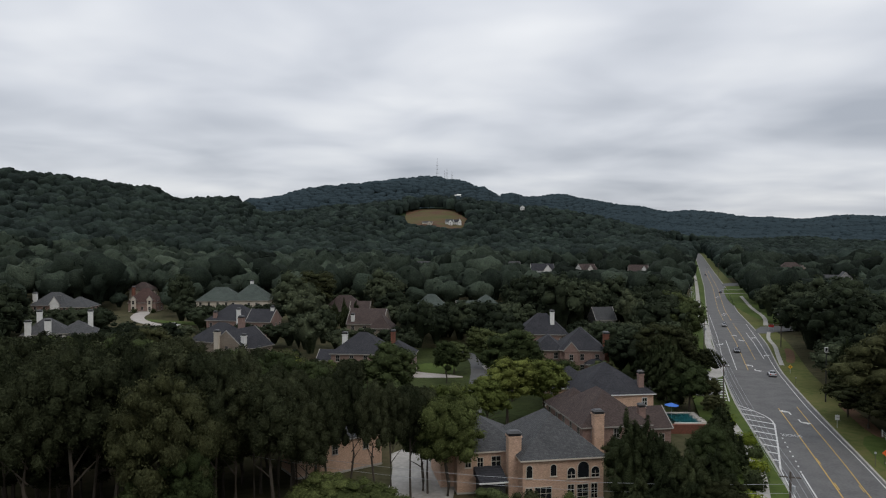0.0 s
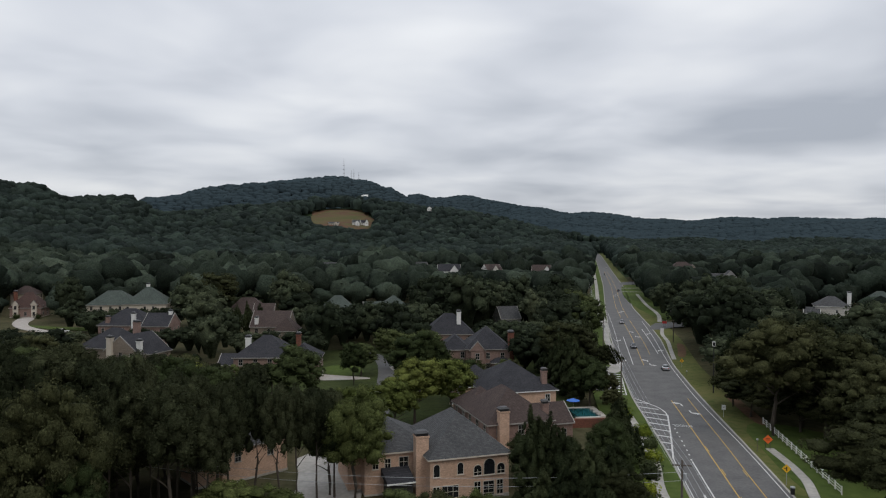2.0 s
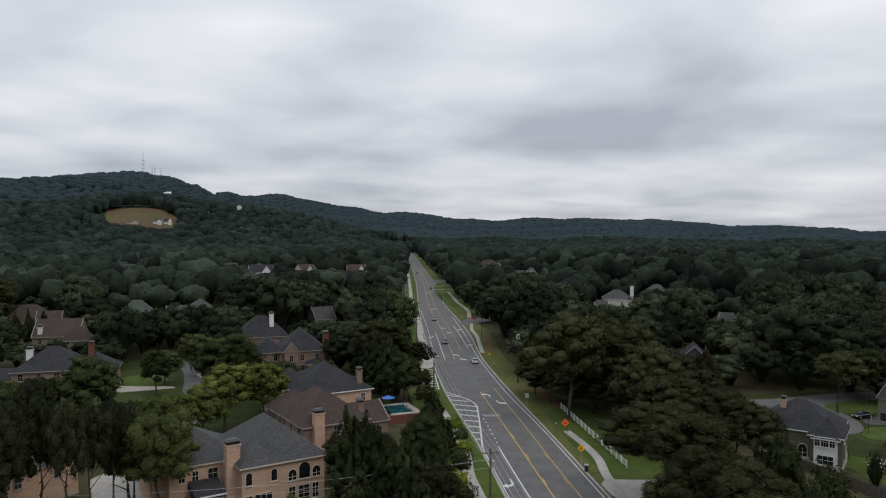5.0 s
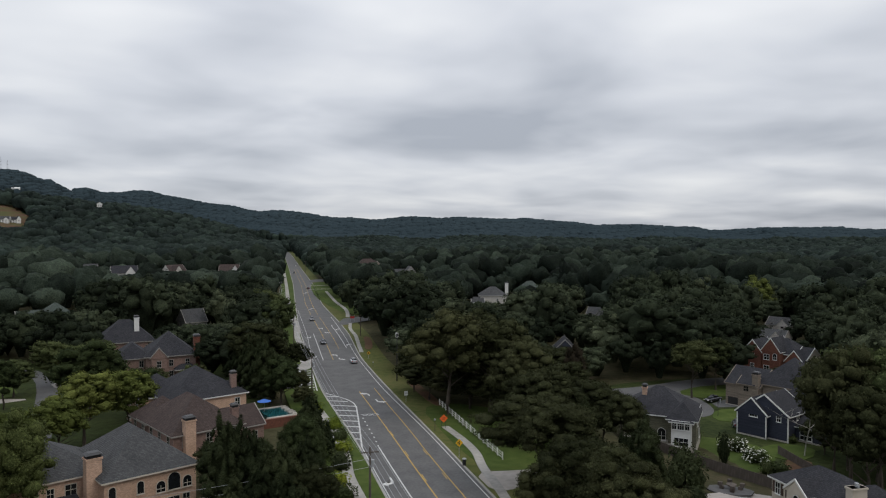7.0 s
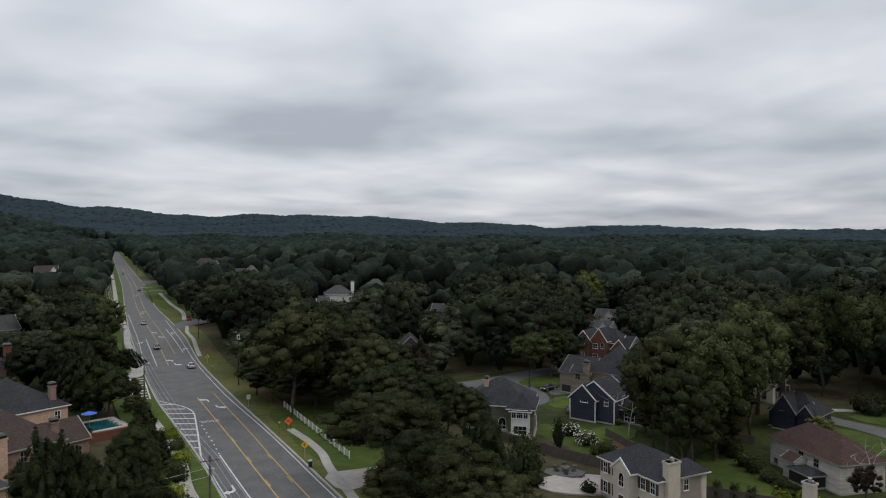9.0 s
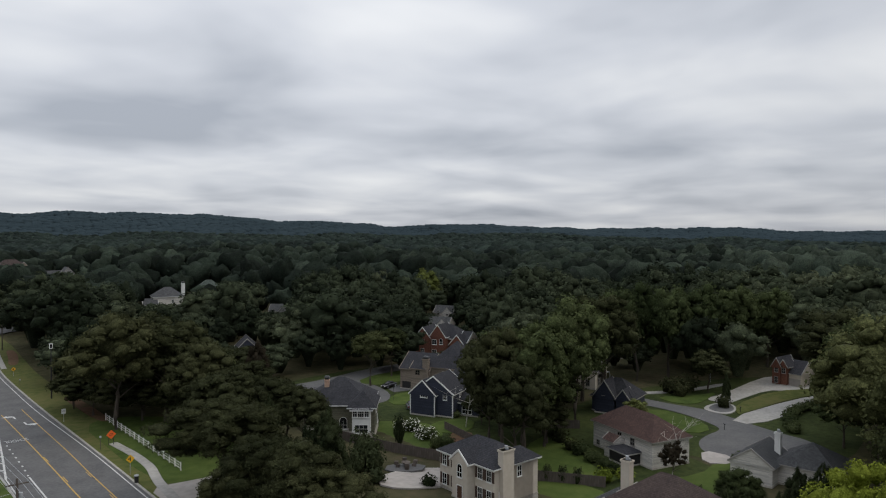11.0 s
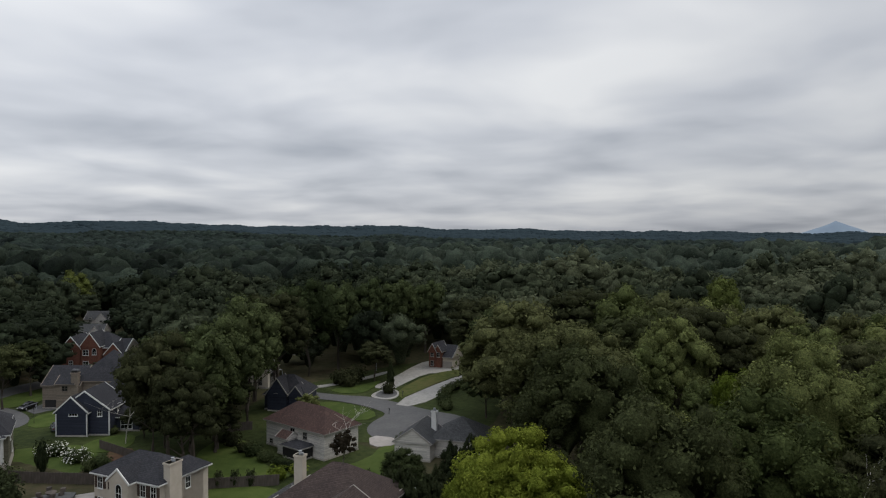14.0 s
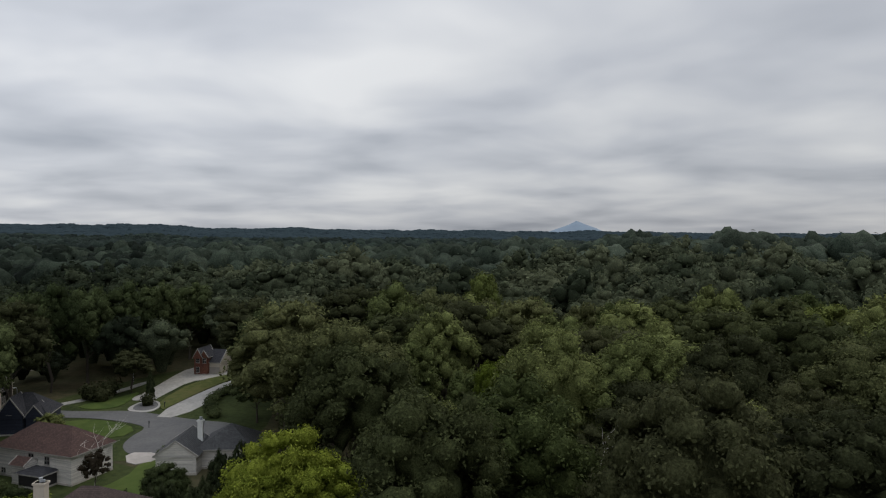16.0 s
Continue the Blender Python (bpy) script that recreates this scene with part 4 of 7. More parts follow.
house("grey garage house with gabled front and grey roof", 122.9, 21.4, -100,
    [(0, 0, 6.6, 9, 3.2, 5.8, "gv"), (6.0, 3, 9, 9, 3.4, 6.6, "hip")], M_SIDING_W, M_ROOF_G, auto=False, windows=[("l", 3, 0.9, 1, 1.4), ("f1", 4, 1, 1.4, 1.4)], chimneys=[(5.6, 6, 3, 7.6, 0.9, 0.8, M_WHITE, "pots")], seen=1.0)
house("brown-roofed house with cream chimney close below", 83, 31.5, -104,
    [(0, 2, 14, 12, 5.0, 9.4, "hip"), (6, -3, 9, 8, 4.8, 7.8, "gv"), (-3, 7, 4, 5, 3.6, 5.2, "hip", M_CREAM, M_ROOF_G)], M_CREAM, M_ROOF_B, chimneys=[(0.9, 8.4, 3, 9.6, 1.3, 1.0, M_CREAM, "pots")], seen=3.0)
house("red brick house with white double garage up the drive", 206, 27, -112,
    [(1.6, 0, 2.2, 7, 4.8, 7.4, "gv", M_BRICK_R), (3.6, 1.6, 5.0, 7, 3.4, 6.6, "gu", M_CREAM), (3.4, 0.4, 1.9, 4, 5.0, 7.0, "gv", M_BRICK_R)], M_BRICK_R, M_ROOF_D, auto=False,
    windows=[("f", 1.1, 3.5, 0.9, 1.2), ("f", 1.1, 0.8, 0.9, 1.4), ("f1", 3.2, -0.1, 3.0, 2.1, dict(door=True, mat=M_DRIVE, bars=(1, 4))), ("f2", 1.1, 3.4, 0.9, 1.3)], seen=-1)
for hx, hy, ha, wm, lab in ((226, 150, -80, M_SIDING_W, "white house beyond the brick one"), (262, 170, -80, M_SIDING_W, "pale grey house among trees"), (221, 80, -80, M_SIDING_W, "white house glimpsed between trees"), (240, 100, -80, M_CREAM, "cream house among trees"), (175, 72, -90, M_CREAM, "cream house glimpsed between tall trees"), (226, 235, -60, M_SIDING_G, "grey house among trees")):
    house(lab, hx, hy, ha, [(0, 0, 9, 7, 4.6, 7.6, "gu"), (5, -1.6, 4, 5, 4.6, 7.4, "gv")], wm, M_ROOF_G, seen=4)

# ---- paving, lawns and markings ----


def slab(name, pts, z, mat, label, category, thick=0.25, kind="structure"):
    """A flat piece of ground cover with an edge."""
    bm = bmesh.new()
    top = [bm.verts.new((x, y, gz(x, y) + 0.3 if z is None else z)) for x, y in pts]
    bot = [bm.verts.new((x, y, (gz(x, y) + 0.3 if z is None else z) - thick)) for x, y in pts]
    f = bm.faces.new(top)
    if f.calc_area() and sum(pts[i][0] * pts[(i + 1) % len(pts)][1] - pts[(i + 1) % len(pts)][0] * pts[i][1] for i in range(len(pts))) < 0:
        f.normal_flip()
    n = len(pts)
    for i in range(n):
        bm.faces.new((top[i], top[(i + 1) % n], bot[(i + 1) % n], bot[i]))
    bmesh.ops.triangulate(bm, faces=[f])
    me = bpy.data.meshes.new(name)
    bm.to_mesh(me)
    bm.free()
    me.materials.append(mat)
    return tagged(new(name, me), label, category, kind=kind)


def rounded(pts, rounds=2):
    for _ in range(rounds):
        out = []
        for i, p in enumerate(pts):
            q = pts[(i + 1) % len(pts)]
            out += [(0.75 * p[0] + 0.25 * q[0], 0.75 * p[1] + 0.25 * q[1]), (0.25 * p[0] + 0.75 * q[0], 0.25 * p[1] + 0.75 * q[1])]
        pts = out
    return pts


E0 = -3.0
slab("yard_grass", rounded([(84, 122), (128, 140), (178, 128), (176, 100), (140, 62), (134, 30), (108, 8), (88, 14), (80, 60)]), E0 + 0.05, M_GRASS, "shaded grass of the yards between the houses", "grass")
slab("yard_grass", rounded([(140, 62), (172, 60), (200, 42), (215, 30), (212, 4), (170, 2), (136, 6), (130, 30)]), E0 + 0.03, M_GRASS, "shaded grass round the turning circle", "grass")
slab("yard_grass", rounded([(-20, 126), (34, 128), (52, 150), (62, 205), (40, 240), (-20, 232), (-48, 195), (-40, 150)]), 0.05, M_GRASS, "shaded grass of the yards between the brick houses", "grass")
slab("street", rounded([(172.3, 54), (168.6, 43.2), (167.9, 34.6), (163.5, 28.3), (156.8, 19.4), (152.3, 10), (140, 9), (131.4, 16), (132.3, 23.0), (135.1, 28.3), (141, 30.6), (147, 30.0), (150.9, 28.6), (154.3, 29), (160.5, 36.7), (164.0, 44.7), (165.5, 56)]), E0 + 0.09, M_STREET, "grey asphalt residential street ending in a turning circle", "street")
slab("street", rounded([(126, 136), (140.9, 131), (151.6, 130), (161, 130), (177, 126), (176, 119.9), (166.6, 119.7), (158.2, 123), (149, 119.5), (146, 110.5), (139.5, 102.5), (132.8, 100.6), (127.5, 105), (130, 118), (128, 127)]), E0 + 0.09, M_STREET, "grey asphalt cul-de-sac beside the houses", "street")
slab("street", rounded([(8.2, 128), (8.2, 153.1), (10.6, 170.9), (12.6, 195.9), (11.2, 208.9), (9.8, 224), (2, 236), (0, 232), (7.4, 216.5), (8.3, 200.0), (6.2, 170.9), (4.9, 156.7), (4.4, 128)], 1), 0.09, M_STREET, "narrow grey street between the brick houses", "street")
slab("side_street", rounded([(78, 196), (70, 180), (66, 163), (50, 168), (46, 180), (60, 190)], 1), 0.15, M_STREET, "grey side street joining the main road", "street")
slab("driveway", rounded([(176.1, 31.2), (178, 37.4), (185.2, 34.4), (211, 29.6), (217, 26), (213.5, 12.5), (209.0, 13.2), (198.7, 20.3), (196.5, 25.6), (181.5, 29.9)], 1), E0 + 0.13, M_CONCRETE, "pale concrete driveway up to the garage", "driveway")
slab("driveway", rounded([(161.5, 29.1), (187.7, 19.4), (202.0, 11.1), (192.0, 8.7), (179.2, 15.3), (159.0, 23.2)], 1), E0 + 0.14, M_CONCRETE, "pale concrete driveway beside the grass slope", "driveway")
slab("lawn", rounded([(166.8, 27.6), (174.4, 30.1), (196.0, 24.3), (206.2, 13.8), (204.1, 10.8), (189.2, 19.2), (168.0, 26.9)], 1), E0 + 0.17, M_DRYLAWN, "thin yellowish grass slope between two driveways", "lawn")
slab("planting_island", rounded([(167.3, 36), (164.6, 30.0), (169.3, 28.2), (176.0, 29.8), (176.2, 33.8)], 2), E0 + 0.2, M_CONCRETE, "kerbed island at the street's bend", "island")
slab("planting_bed", rounded([(168.2, 34.8), (166.0, 30.6), (169.6, 28.7), (175.3, 30.2), (175.5, 33.4)], 2), E0 + 0.22, M_ASPHALT, "dark gravel bed inside the kerbed island", "bed")
slab("footpath", rounded([(173.6, 52.5), (179.6, 46.0), (187.3, 40.1), (196.9, 35.7), (199.1, 36.8), (189.4, 41.6), (181.5, 47.4), (176.1, 53.3)], 1), E0 + 0.16, M_CONCRETE, "pale concrete path beside the street", "path")
slab("lawn", rounded([(174.2, 47.6), (180.5, 39.7), (187.8, 35.6), (175.6, 36.6), (170.4, 38.4), (170.3, 43.6)], 1), E0 + 0.15, M_LAWN, "green front lawn beside the street", "lawn")
slab("lawn", rounded([(162.5, 44), (158.9, 36.0), (152.2, 29.8), (145.9, 32.2), (148.8, 38.4), (156, 50)], 1), E0 + 0.13, M_LAWN, "green lawn between house and street", "lawn")
slab("driveway", rounded([(136.3, 28.9), (135.1, 22.8), (130.6, 22.2), (128.6, 27)], 1), E0 + 0.14, M_DRIVE, "pale concrete driveway on the turning circle", "driveway")
slab("driveway", [(145.4, 108.1), (156.9, 109.8), (152.0, 102.6), (149.2, 102.0), (143.4, 105.0)], E0 + 0.13, M_STREET, "grey driveway before the garage", "driveway")
slab("lawn", rounded([(140.4, 104.0), (147.7, 101.2), (135.7, 94.0), (132.5, 98.5)], 1), E0 + 0.12, M_LAWN, "bright green front lawn", "lawn")
slab("lawn", rounded([(147.2, 120.8), (158, 122.6), (166.6, 119.0), (166.9, 115.5), (158.5, 111.0), (147.6, 112.2)], 1), E0 + 0.12, M_LAWN, "green lawn under two street trees", "lawn")
slab("lawn", rounded([(108, 94.0), (118.4, 93.8), (124.4, 84.2), (121.9, 76.3), (111.0, 71.4), (104.9, 75.7), (104.1, 86)], 1), E0 + 0.12, M_LAWN, "mown green back lawn", "lawn")
slab("lawn", rounded([(122.0, 80.8), (128.4, 80.6), (132.2, 75.0), (124, 71.2), (119.2, 74.6)], 1), E0 + 0.15, M_LAWN, "mown green side lawn", "lawn")
slab("mulch_bed", rounded([(119.9, 74.4), (123.8, 71.4), (119.1, 67.6), (114.7, 69.6)], 1), E0 + 0.18, M_DIRT, "reddish mulch bed by the fence", "bed")
slab("driveway", rounded([(90.7, 68.2), (99.7, 65.2), (100.4, 59.2), (92.6, 56.9), (85.3, 61.3), (84.8, 65.7)], 1), None, M_DRIVE, "pale concrete forecourt beside the cream house", "driveway")
slab("patio", rounded([(91.4, 69.0), (95.0, 70.8), (98.4, 65.2), (94.9, 63.9)], 1), gz(95.0, 67.3) + 0.55, M_STREET, "grey paved patio", "patio")
slab("lawn", rounded([(105.8, 53.2), (128.4, 59), (131.9, 52.2), (122.7, 47.5), (115.5, 41.7), (111.8, 35.2), (107.1, 44.1)], 1), E0 + 0.12, M_LAWN, "broad green back lawn sloping to a fence", "lawn")
slab("lawn", rounded([(99.4, 49.7), (105.4, 48.4), (107.8, 38.4), (100.9, 33.6), (96.1, 42.7)], 1), E0 + 0.13, M_LAWN, "green lawn behind the cream house", "lawn")
slab("lawn", rounded([(122, 26), (131, 25), (131, 18), (122, 17), (108, 24), (106, 32), (114, 33)], 1), E0 + 0.11, M_LAWN, "small green lawn behind the white house", "lawn")
slab("driveway", rounded([(-9.5, 123.5), (0.6, 121.5), (2.2, 107.9), (1.2, 97.0), (-8.6, 97.1), (-7.6, 110)], 1), 0.13, M_CONCRETE, "pale concrete driveway beside the tan brick house", "driveway")
slab("driveway", rounded([(-12.8, 196.6), (-8.0, 192.6), (5.2, 187.0), (5.4, 184.7), (-10.7, 184.6)], 1), 0.13, M_DRIVE, "pale driveway before the garage", "driveway")
slab("lawn", rounded([(-7.6, 205.1), (2.8, 205.2), (4.4, 190.9), (-2.7, 189.6), (-7, 194)], 1), 0.12, M_LAWN, "green front lawn", "lawn")
slab("driveway", rounded([(11, 203.0), (20, 204.8), (20, 199), (12.0, 194)], 1), 0.14, M_DRIVE, "pale driveway joining the street", "driveway")
slab("driveway", rounded([(-147, 338), (-139, 338), (-134, 312), (-118, 292), (-108, 288), (-109, 284), (-122, 289), (-139, 310)], 2), 0.15, M_DRIVE, "pale curving driveway before the steep-roofed house", "driveway")
slab("lawn", rounded([(-136, 312), (-112, 300), (-96, 300), (-98, 288), (-114, 294), (-132, 306)], 1), 0.14, M_LAWN, "green lawn beside the curving driveway", "lawn")


def along(y, off):
    """A place by distance north and metres east of the road's middle."""
    x = float(np.interp(y, ROAD[:, 1], ROAD[:, 0]))
    x2 = float(np.interp(y + 1, ROAD[:, 1], ROAD[:, 0]))
    l = math.hypot(x2 - x, 1)
    return x + off / l, y - off * (x2 - x) / l


def line(y0, y1, o0, o1, width=0.16, mat=M_WHITE_LINE, dash=None, what="white lane line on the road"):
    spans = [(y0, y1)]
    if dash:
        spans, y = [], y0
        while y < y1:
            spans.append((y, min(y1, y + dash[0])))
            y += dash[0] + dash[1]
    for a, b in spans:
        n = max(2, int((b - a) / 12) + 1)
        ys = [a + (b - a) * i / (n - 1) for i in range(n)]
        pts = [along(y, o0 + (o1 - o0) * (y - y0) / (y1 - y0)) for y in ys]
        ribbon("lane_line", pts, -width / 2, width / 2, 0.014, mat, 0.012, what, "road marking", steps=6)


Y = dict(mat=M_YELLOW_LINE, what="yellow lane line on the road")
line(20, 111, -0.55, -0.4, 0.18, **Y)
line(111, 153.5, -0.4, 0.75, 0.18, **Y)
line(20, 120, -0.25, -0.1, 0.14, dash=(3, 9), **Y)
line(20, 106, 3.6, 3.45, 0.15, **Y)
line(106, 156, 3.45, 4.8, 0.15, **Y)
line(20, 110, 3.3, 3.15, 0.12, dash=(3, 9), **Y)
line(20, 110, -3.6, -4.1, 0.22)
line(110.5, 131, -4.1, -3.1, 0.25, dash=(0.7, 2.0))
line(20, 111, -6.85, -7.0, 0.17)
line(111, 140, -7.0, -2.6, 0.3)
line(20, 300, 6.75, 6.75, 0.16)
line(195, 330, -6.7, -6.7, 0.14)
line(196, 250, -3.6, -4.2, 0.2)
line(196, 300, -0.6, -1.6, 0.16, **Y)
line(214, 300, 2.6, 1.6, 0.14, **Y)
line(216, 272, 5.2, 4.4, 0.2)
line(310, 720, -1.6, -1.4, 0.16, **Y)
line(310, 720, 1.6, 1.4, 0.16, **Y)
for i in range(9):
    y = 116.5 + i * 4.3
    end = -7.0 + 4.4 * (y - 112.2) / 29 if y < 141 else -2.6 - 3.2 * ((y - 141) / 12) ** 1.5
    ribbon("hatch_bar", [along(y, -7.7), along(y - 0.5 * (end + 7.7), end)], -0.26, 0.26, 0.014, M_WHITE_LINE, 0.012, "white hatch bar beside the turn lane", "road marking")
ribbon("hatch_edge", [along(138, -2.9), along(142, -2.5), along(146, -3.2), along(150, -5.0), along(154, -7.4)], -0.14, 0.14, 0.016, M_WHITE_LINE, 0.012, "white edge line round the hatching", "road marking", steps=1.0)
# zebra crossing over the side street
for i in range(9):
    t = i / 8
    a = (62.0 + 8.2 * t, 160.5 + 23 * t)
    ribbon("crossing_bar", [(a[0] - 0.2, a[1]), (a[0] + 2.8, a[1] - 0.6)], -0.35, 0.35, 0.165, M_WHITE_LINE, 0.012, "white bar of the crossing over the side street", "road marking")
for a, b in (((61.6, 159.5), (70.2, 184.5)), ((64.9, 158.9), (73.2, 183.4))):
    ribbon("crossing_edge", [a, b], -0.15, 0.15, 0.169, M_WHITE_LINE, 0.012, "white edge line of the crossing", "road marking")


def arrow(y, off, turn, flip):
    """A painted turn arrow on the lane."""
    x0, y0 = along(y, off)
    x1, y1 = along(y + 1, off)
    ang = math.degrees(math.atan2(y1 - y0, x1 - x0)) - 90 + (180 if flip else 0)
    bm = bmesh.new()
    s = turn
    outline = [(-0.12, -1.6), (0.16, -1.6), (0.2, 0.1), (0.55 * s, 0.65), (0.9 * s, 0.65), (0.9 * s, 0.15), (1.9 * s, 1.0), (0.9 * s, 1.85), (0.9 * s, 1.3), (0.35 * s, 1.25), (-0.15, 0.5)]
    if s < 0:
        outline = [(-0.16, -1.6), (0.12, -1.6), (0.15, 0.5), (-0.35, 1.25), (-0.9, 1.3), (-0.9, 1.85), (-1.9, 1.0), (-0.9, 0.15), (-0.9, 0.65), (-0.55, 0.65), (-0.2, 0.1)]
    f = bm.faces.new([bm.verts.new((a, b * 1.1, 0)) for a, b in outline])
    if f.normal.z < 0:
        f.normal_flip()
    bmesh.ops.triangulate(bm, faces=[f])
    me = bpy.data.meshes.new("turn_arrow")
    bm.to_mesh(me)
    bm.free()
    me.materials.append(M_WHITE_LINE)
    ob = new("turn_arrow", me)
    ob.matrix_basis = pose(x0, y0, 0.016, 0, 0, ang)
    tagged(ob, "white painted turn arrow on the lane", "road marking", "road arrows", "structure")


for y, off, turn, flip in ((93.4, -5.2, 1, True), (150, 2.2, -1, False), (143, 2.8, -1, True), (203, 1.0, -1, False), (197, 1.3, -1, True), (252, 0.4, -1, True), (263, 0.2, -1, False), (222, 5.8, 1, False), (259, 5.2, 1, False), (241, -5.6, 1, True), (201, -5.4, 1, True), (330, 0, -1, False), (336, 0, -1, True), (420, 0, -1, False), (428, 0, -1, True)):
    arrow(y, off, turn, flip)
txt = bpy.data.curves.new("school_lettering", "FONT")
txt.body, txt.size, txt.align_x, txt.align_y = "SCHOOL", 1.0, "CENTER", "CENTER"
txt.materials.append(M_WHITE_LINE)
letters = new("school_lettering", txt)
lx, ly = along(132.2, -1.2)
letters.matrix_basis = pose(lx, ly, 0.016, 0, 0, 163) @ Matrix.Diagonal((0.92, 2.3, 1, 1))
tagged(letters, "white painted word on the lane", "road marking", kind="structure")

# footways by the main road
ribbon("sidewalk_west", [(38, 70), (44.2, 93.3), (46.1, 100.6), (48.7, 106.5), (51.2, 113.8), (54.5, 125), (56.0, 132), (58.2, 142)], -0.9, 0.9, 0.2, M_CONCRETE, 0.4, "pale winding concrete footway", "footway", steps=2)
ribbon("sidewalk_west", [(76, 196), (83, 214), (92, 244), (101, 268.5), (110.2, 296), (131, 360), (156.5, 432.6), (182, 505), (262, 735)], -1.1, 1.1, 0.2, M_CONCRETE, 0.4, "pale concrete footway beside the road", "footway", steps=5)
slab("corner_paving", rounded([(70, 187), (77, 199), (81, 204), (77.4, 192), (72.5, 184)], 1), 0.19, M_CONCRETE, "pale concrete corner at the crossing", "footway")
ribbon("sidewalk_east", [(58, 72), (60.8, 78.9), (62.1, 81.8), (64.0, 86.5), (66.2, 92.5), (69.8, 99.2), (72.2, 107.2), (74.0, 116.0)], -0.75, 0.75, 0.2, M_CONCRETE, 0.4, "pale concrete footpath through the grass", "footway", steps=1.5)
slab("drive_apron", rounded([(63.6, 91.2), (68.5, 88.9), (71.5, 87.6), (80, 85.6), (80, 82.5), (68.6, 84.4), (65.2, 81.8), (61.2, 82.6)], 1), 0.17, M_DRIVE, "pale concrete drive apron at the kerb", "driveway")
ribbon("sidewalk_east", [(98, 203), (104.5, 219), (112.5, 238), (118, 255), (126, 272)], -0.65, 0.65, 0.2, M_CONCRETE, 0.4, "pale concrete footway beside the road", "footway", steps=3)
slab("soil_bank", rounded([(101.5, 208), (107, 219), (114, 235), (115, 231), (108, 215), (103, 206)], 1), 0.17, M_DIRT, "bare reddish soil bank beside the road", "soil")
slab("soil_bank", rounded([(81, 132), (86, 150), (88.5, 158), (90, 155), (85.5, 138), (82.5, 130)], 1), 0.16, M_DIRT, "bare reddish soil under the trees", "soil")
slab("grass_field", rounded([(77, 130), (84, 134), (94, 118), (96, 96), (84, 86), (70, 86), (66, 90), (68.5, 103), (72.6, 116)], 1), 0.12, M_LAWN, "green grass behind the white fence", "grass", 3.0)
slab("side_street", rounded([(122, 276), (133, 292), (150, 286), (180, 280), (180, 273), (150, 278), (134, 276), (120, 266)], 1), 0.16, M_STREET, "grey side street joining the main road", "street")
slab("side_street", rounded([(203, 512), (216, 545), (240, 548), (240, 530), (216, 516)], 1), 0.16, M_STREET, "grey side street far along the road", "street")
slab("lawn", rounded([(138, 300), (150, 360), (172, 430), (204, 512), (226, 512), (196, 430), (170, 350), (152, 300)], 1), 0.13, M_LAWN, "bright green verge between road and trees", "grass", 1.0)
ribbon("footpath", [(178, 450), (204, 446)], -1, 1, 0.19, M_CONCRETE, 0.3, "pale path across the verge", "path")
ribbon("footpath", [(190, 480), (222, 478)], -1, 1, 0.19, M_CONCRETE, 0.3, "pale path across the verge", "path")
ribbon("footpath", [(134, 292), (146, 318), (158, 360), (182, 430)], -0.9, 0.9, 0.19, M_CONCRETE, 0.3, "pale footway behind the verge", "path")

# ---- poles, wires, signs ----


def pole(x, y, h, label="weathered wooden utility pole with a crossarm"):
    ob = new("utility_pole")
    ob.matrix_basis = pose(x, y, gz(x, y), 0, 0, -17)
    part("shaft", tube([(0, 0, -1), (0, 0, h * 0.5), (0, 0, h)], [0.19, 0.16, 0.12], 8), M_WOOD, ob)
    part("crossarm", box(-1.2, -0.08, h - 0.75, 1.2, 0.08, h - 0.6), M_WOOD, ob)
    for sx in (-1.1, -0.4, 0.4, 1.1):
        part("insulator", tube([(sx, 0, h - 0.6), (sx, 0, h - 0.4)], [0.06, 0.05], 6), M_STEEL, ob)
    if h < 11:
        part("transformer", tube([(0.35, 0, h - 2.6), (0.35, 0, h - 1.7)], [0.24, 0.24], 8), M_STEEL, ob)
    tagged(ob, label, "utility pole", "utility poles along the road")
    return (x, y, gz(x, y) + h)


def wire(a, b, sag, r=0.022):
    pts = []
    for i in range(13):
        t = i / 12
        p = Vector(a).lerp(Vector(b), t)
        p.z -= sag * 4 * t * (1 - t)
        pts.append(tuple(p))
    bm = tube(pts, [r] * 13, 4)
    me = bpy.data.meshes.new("overhead_wire")
    bm.to_mesh(me)
    bm.free()
    me.materials.append(M_STEEL)
    tagged(new("overhead_wire", me), "thin grey overhead wire between utility poles", "wire", "overhead wires")


tops = [(13, -20, 10.2), pole(41.5, 83.5, 10.0), pole(61.6, 154, 10.0), pole(82.5, 222, 10.4), pole(104, 290, 10.4), pole(127.5, 362, 10.4), pole(175, 500, 11)]
for a, b in zip(tops, tops[1:]):
    for off, dz in ((-1.1, -0.4), (-0.4, -0.4), (0.4, -0.4), (1.1, -0.4), (0.15, -2.2), (0.15, -2.8)):
        wire((a[0] + off * 0.95, a[1] - off * 0.3, a[2] + dz), (b[0] + off * 0.95, b[1] - off * 0.3, b[2] + dz), 1.0)
for dz in (0, 1.1):
    wire((41.5, 83.5, 8.2 - dz), (-46, 108, 8.0 - dz), 2.6)
for x, y, h in ((113.5, 236, 12), (205, 470, 12), (250, 640, 12), (285, 715, 12)):
    pole(x, y, h, "slim utility pole beside the far road")


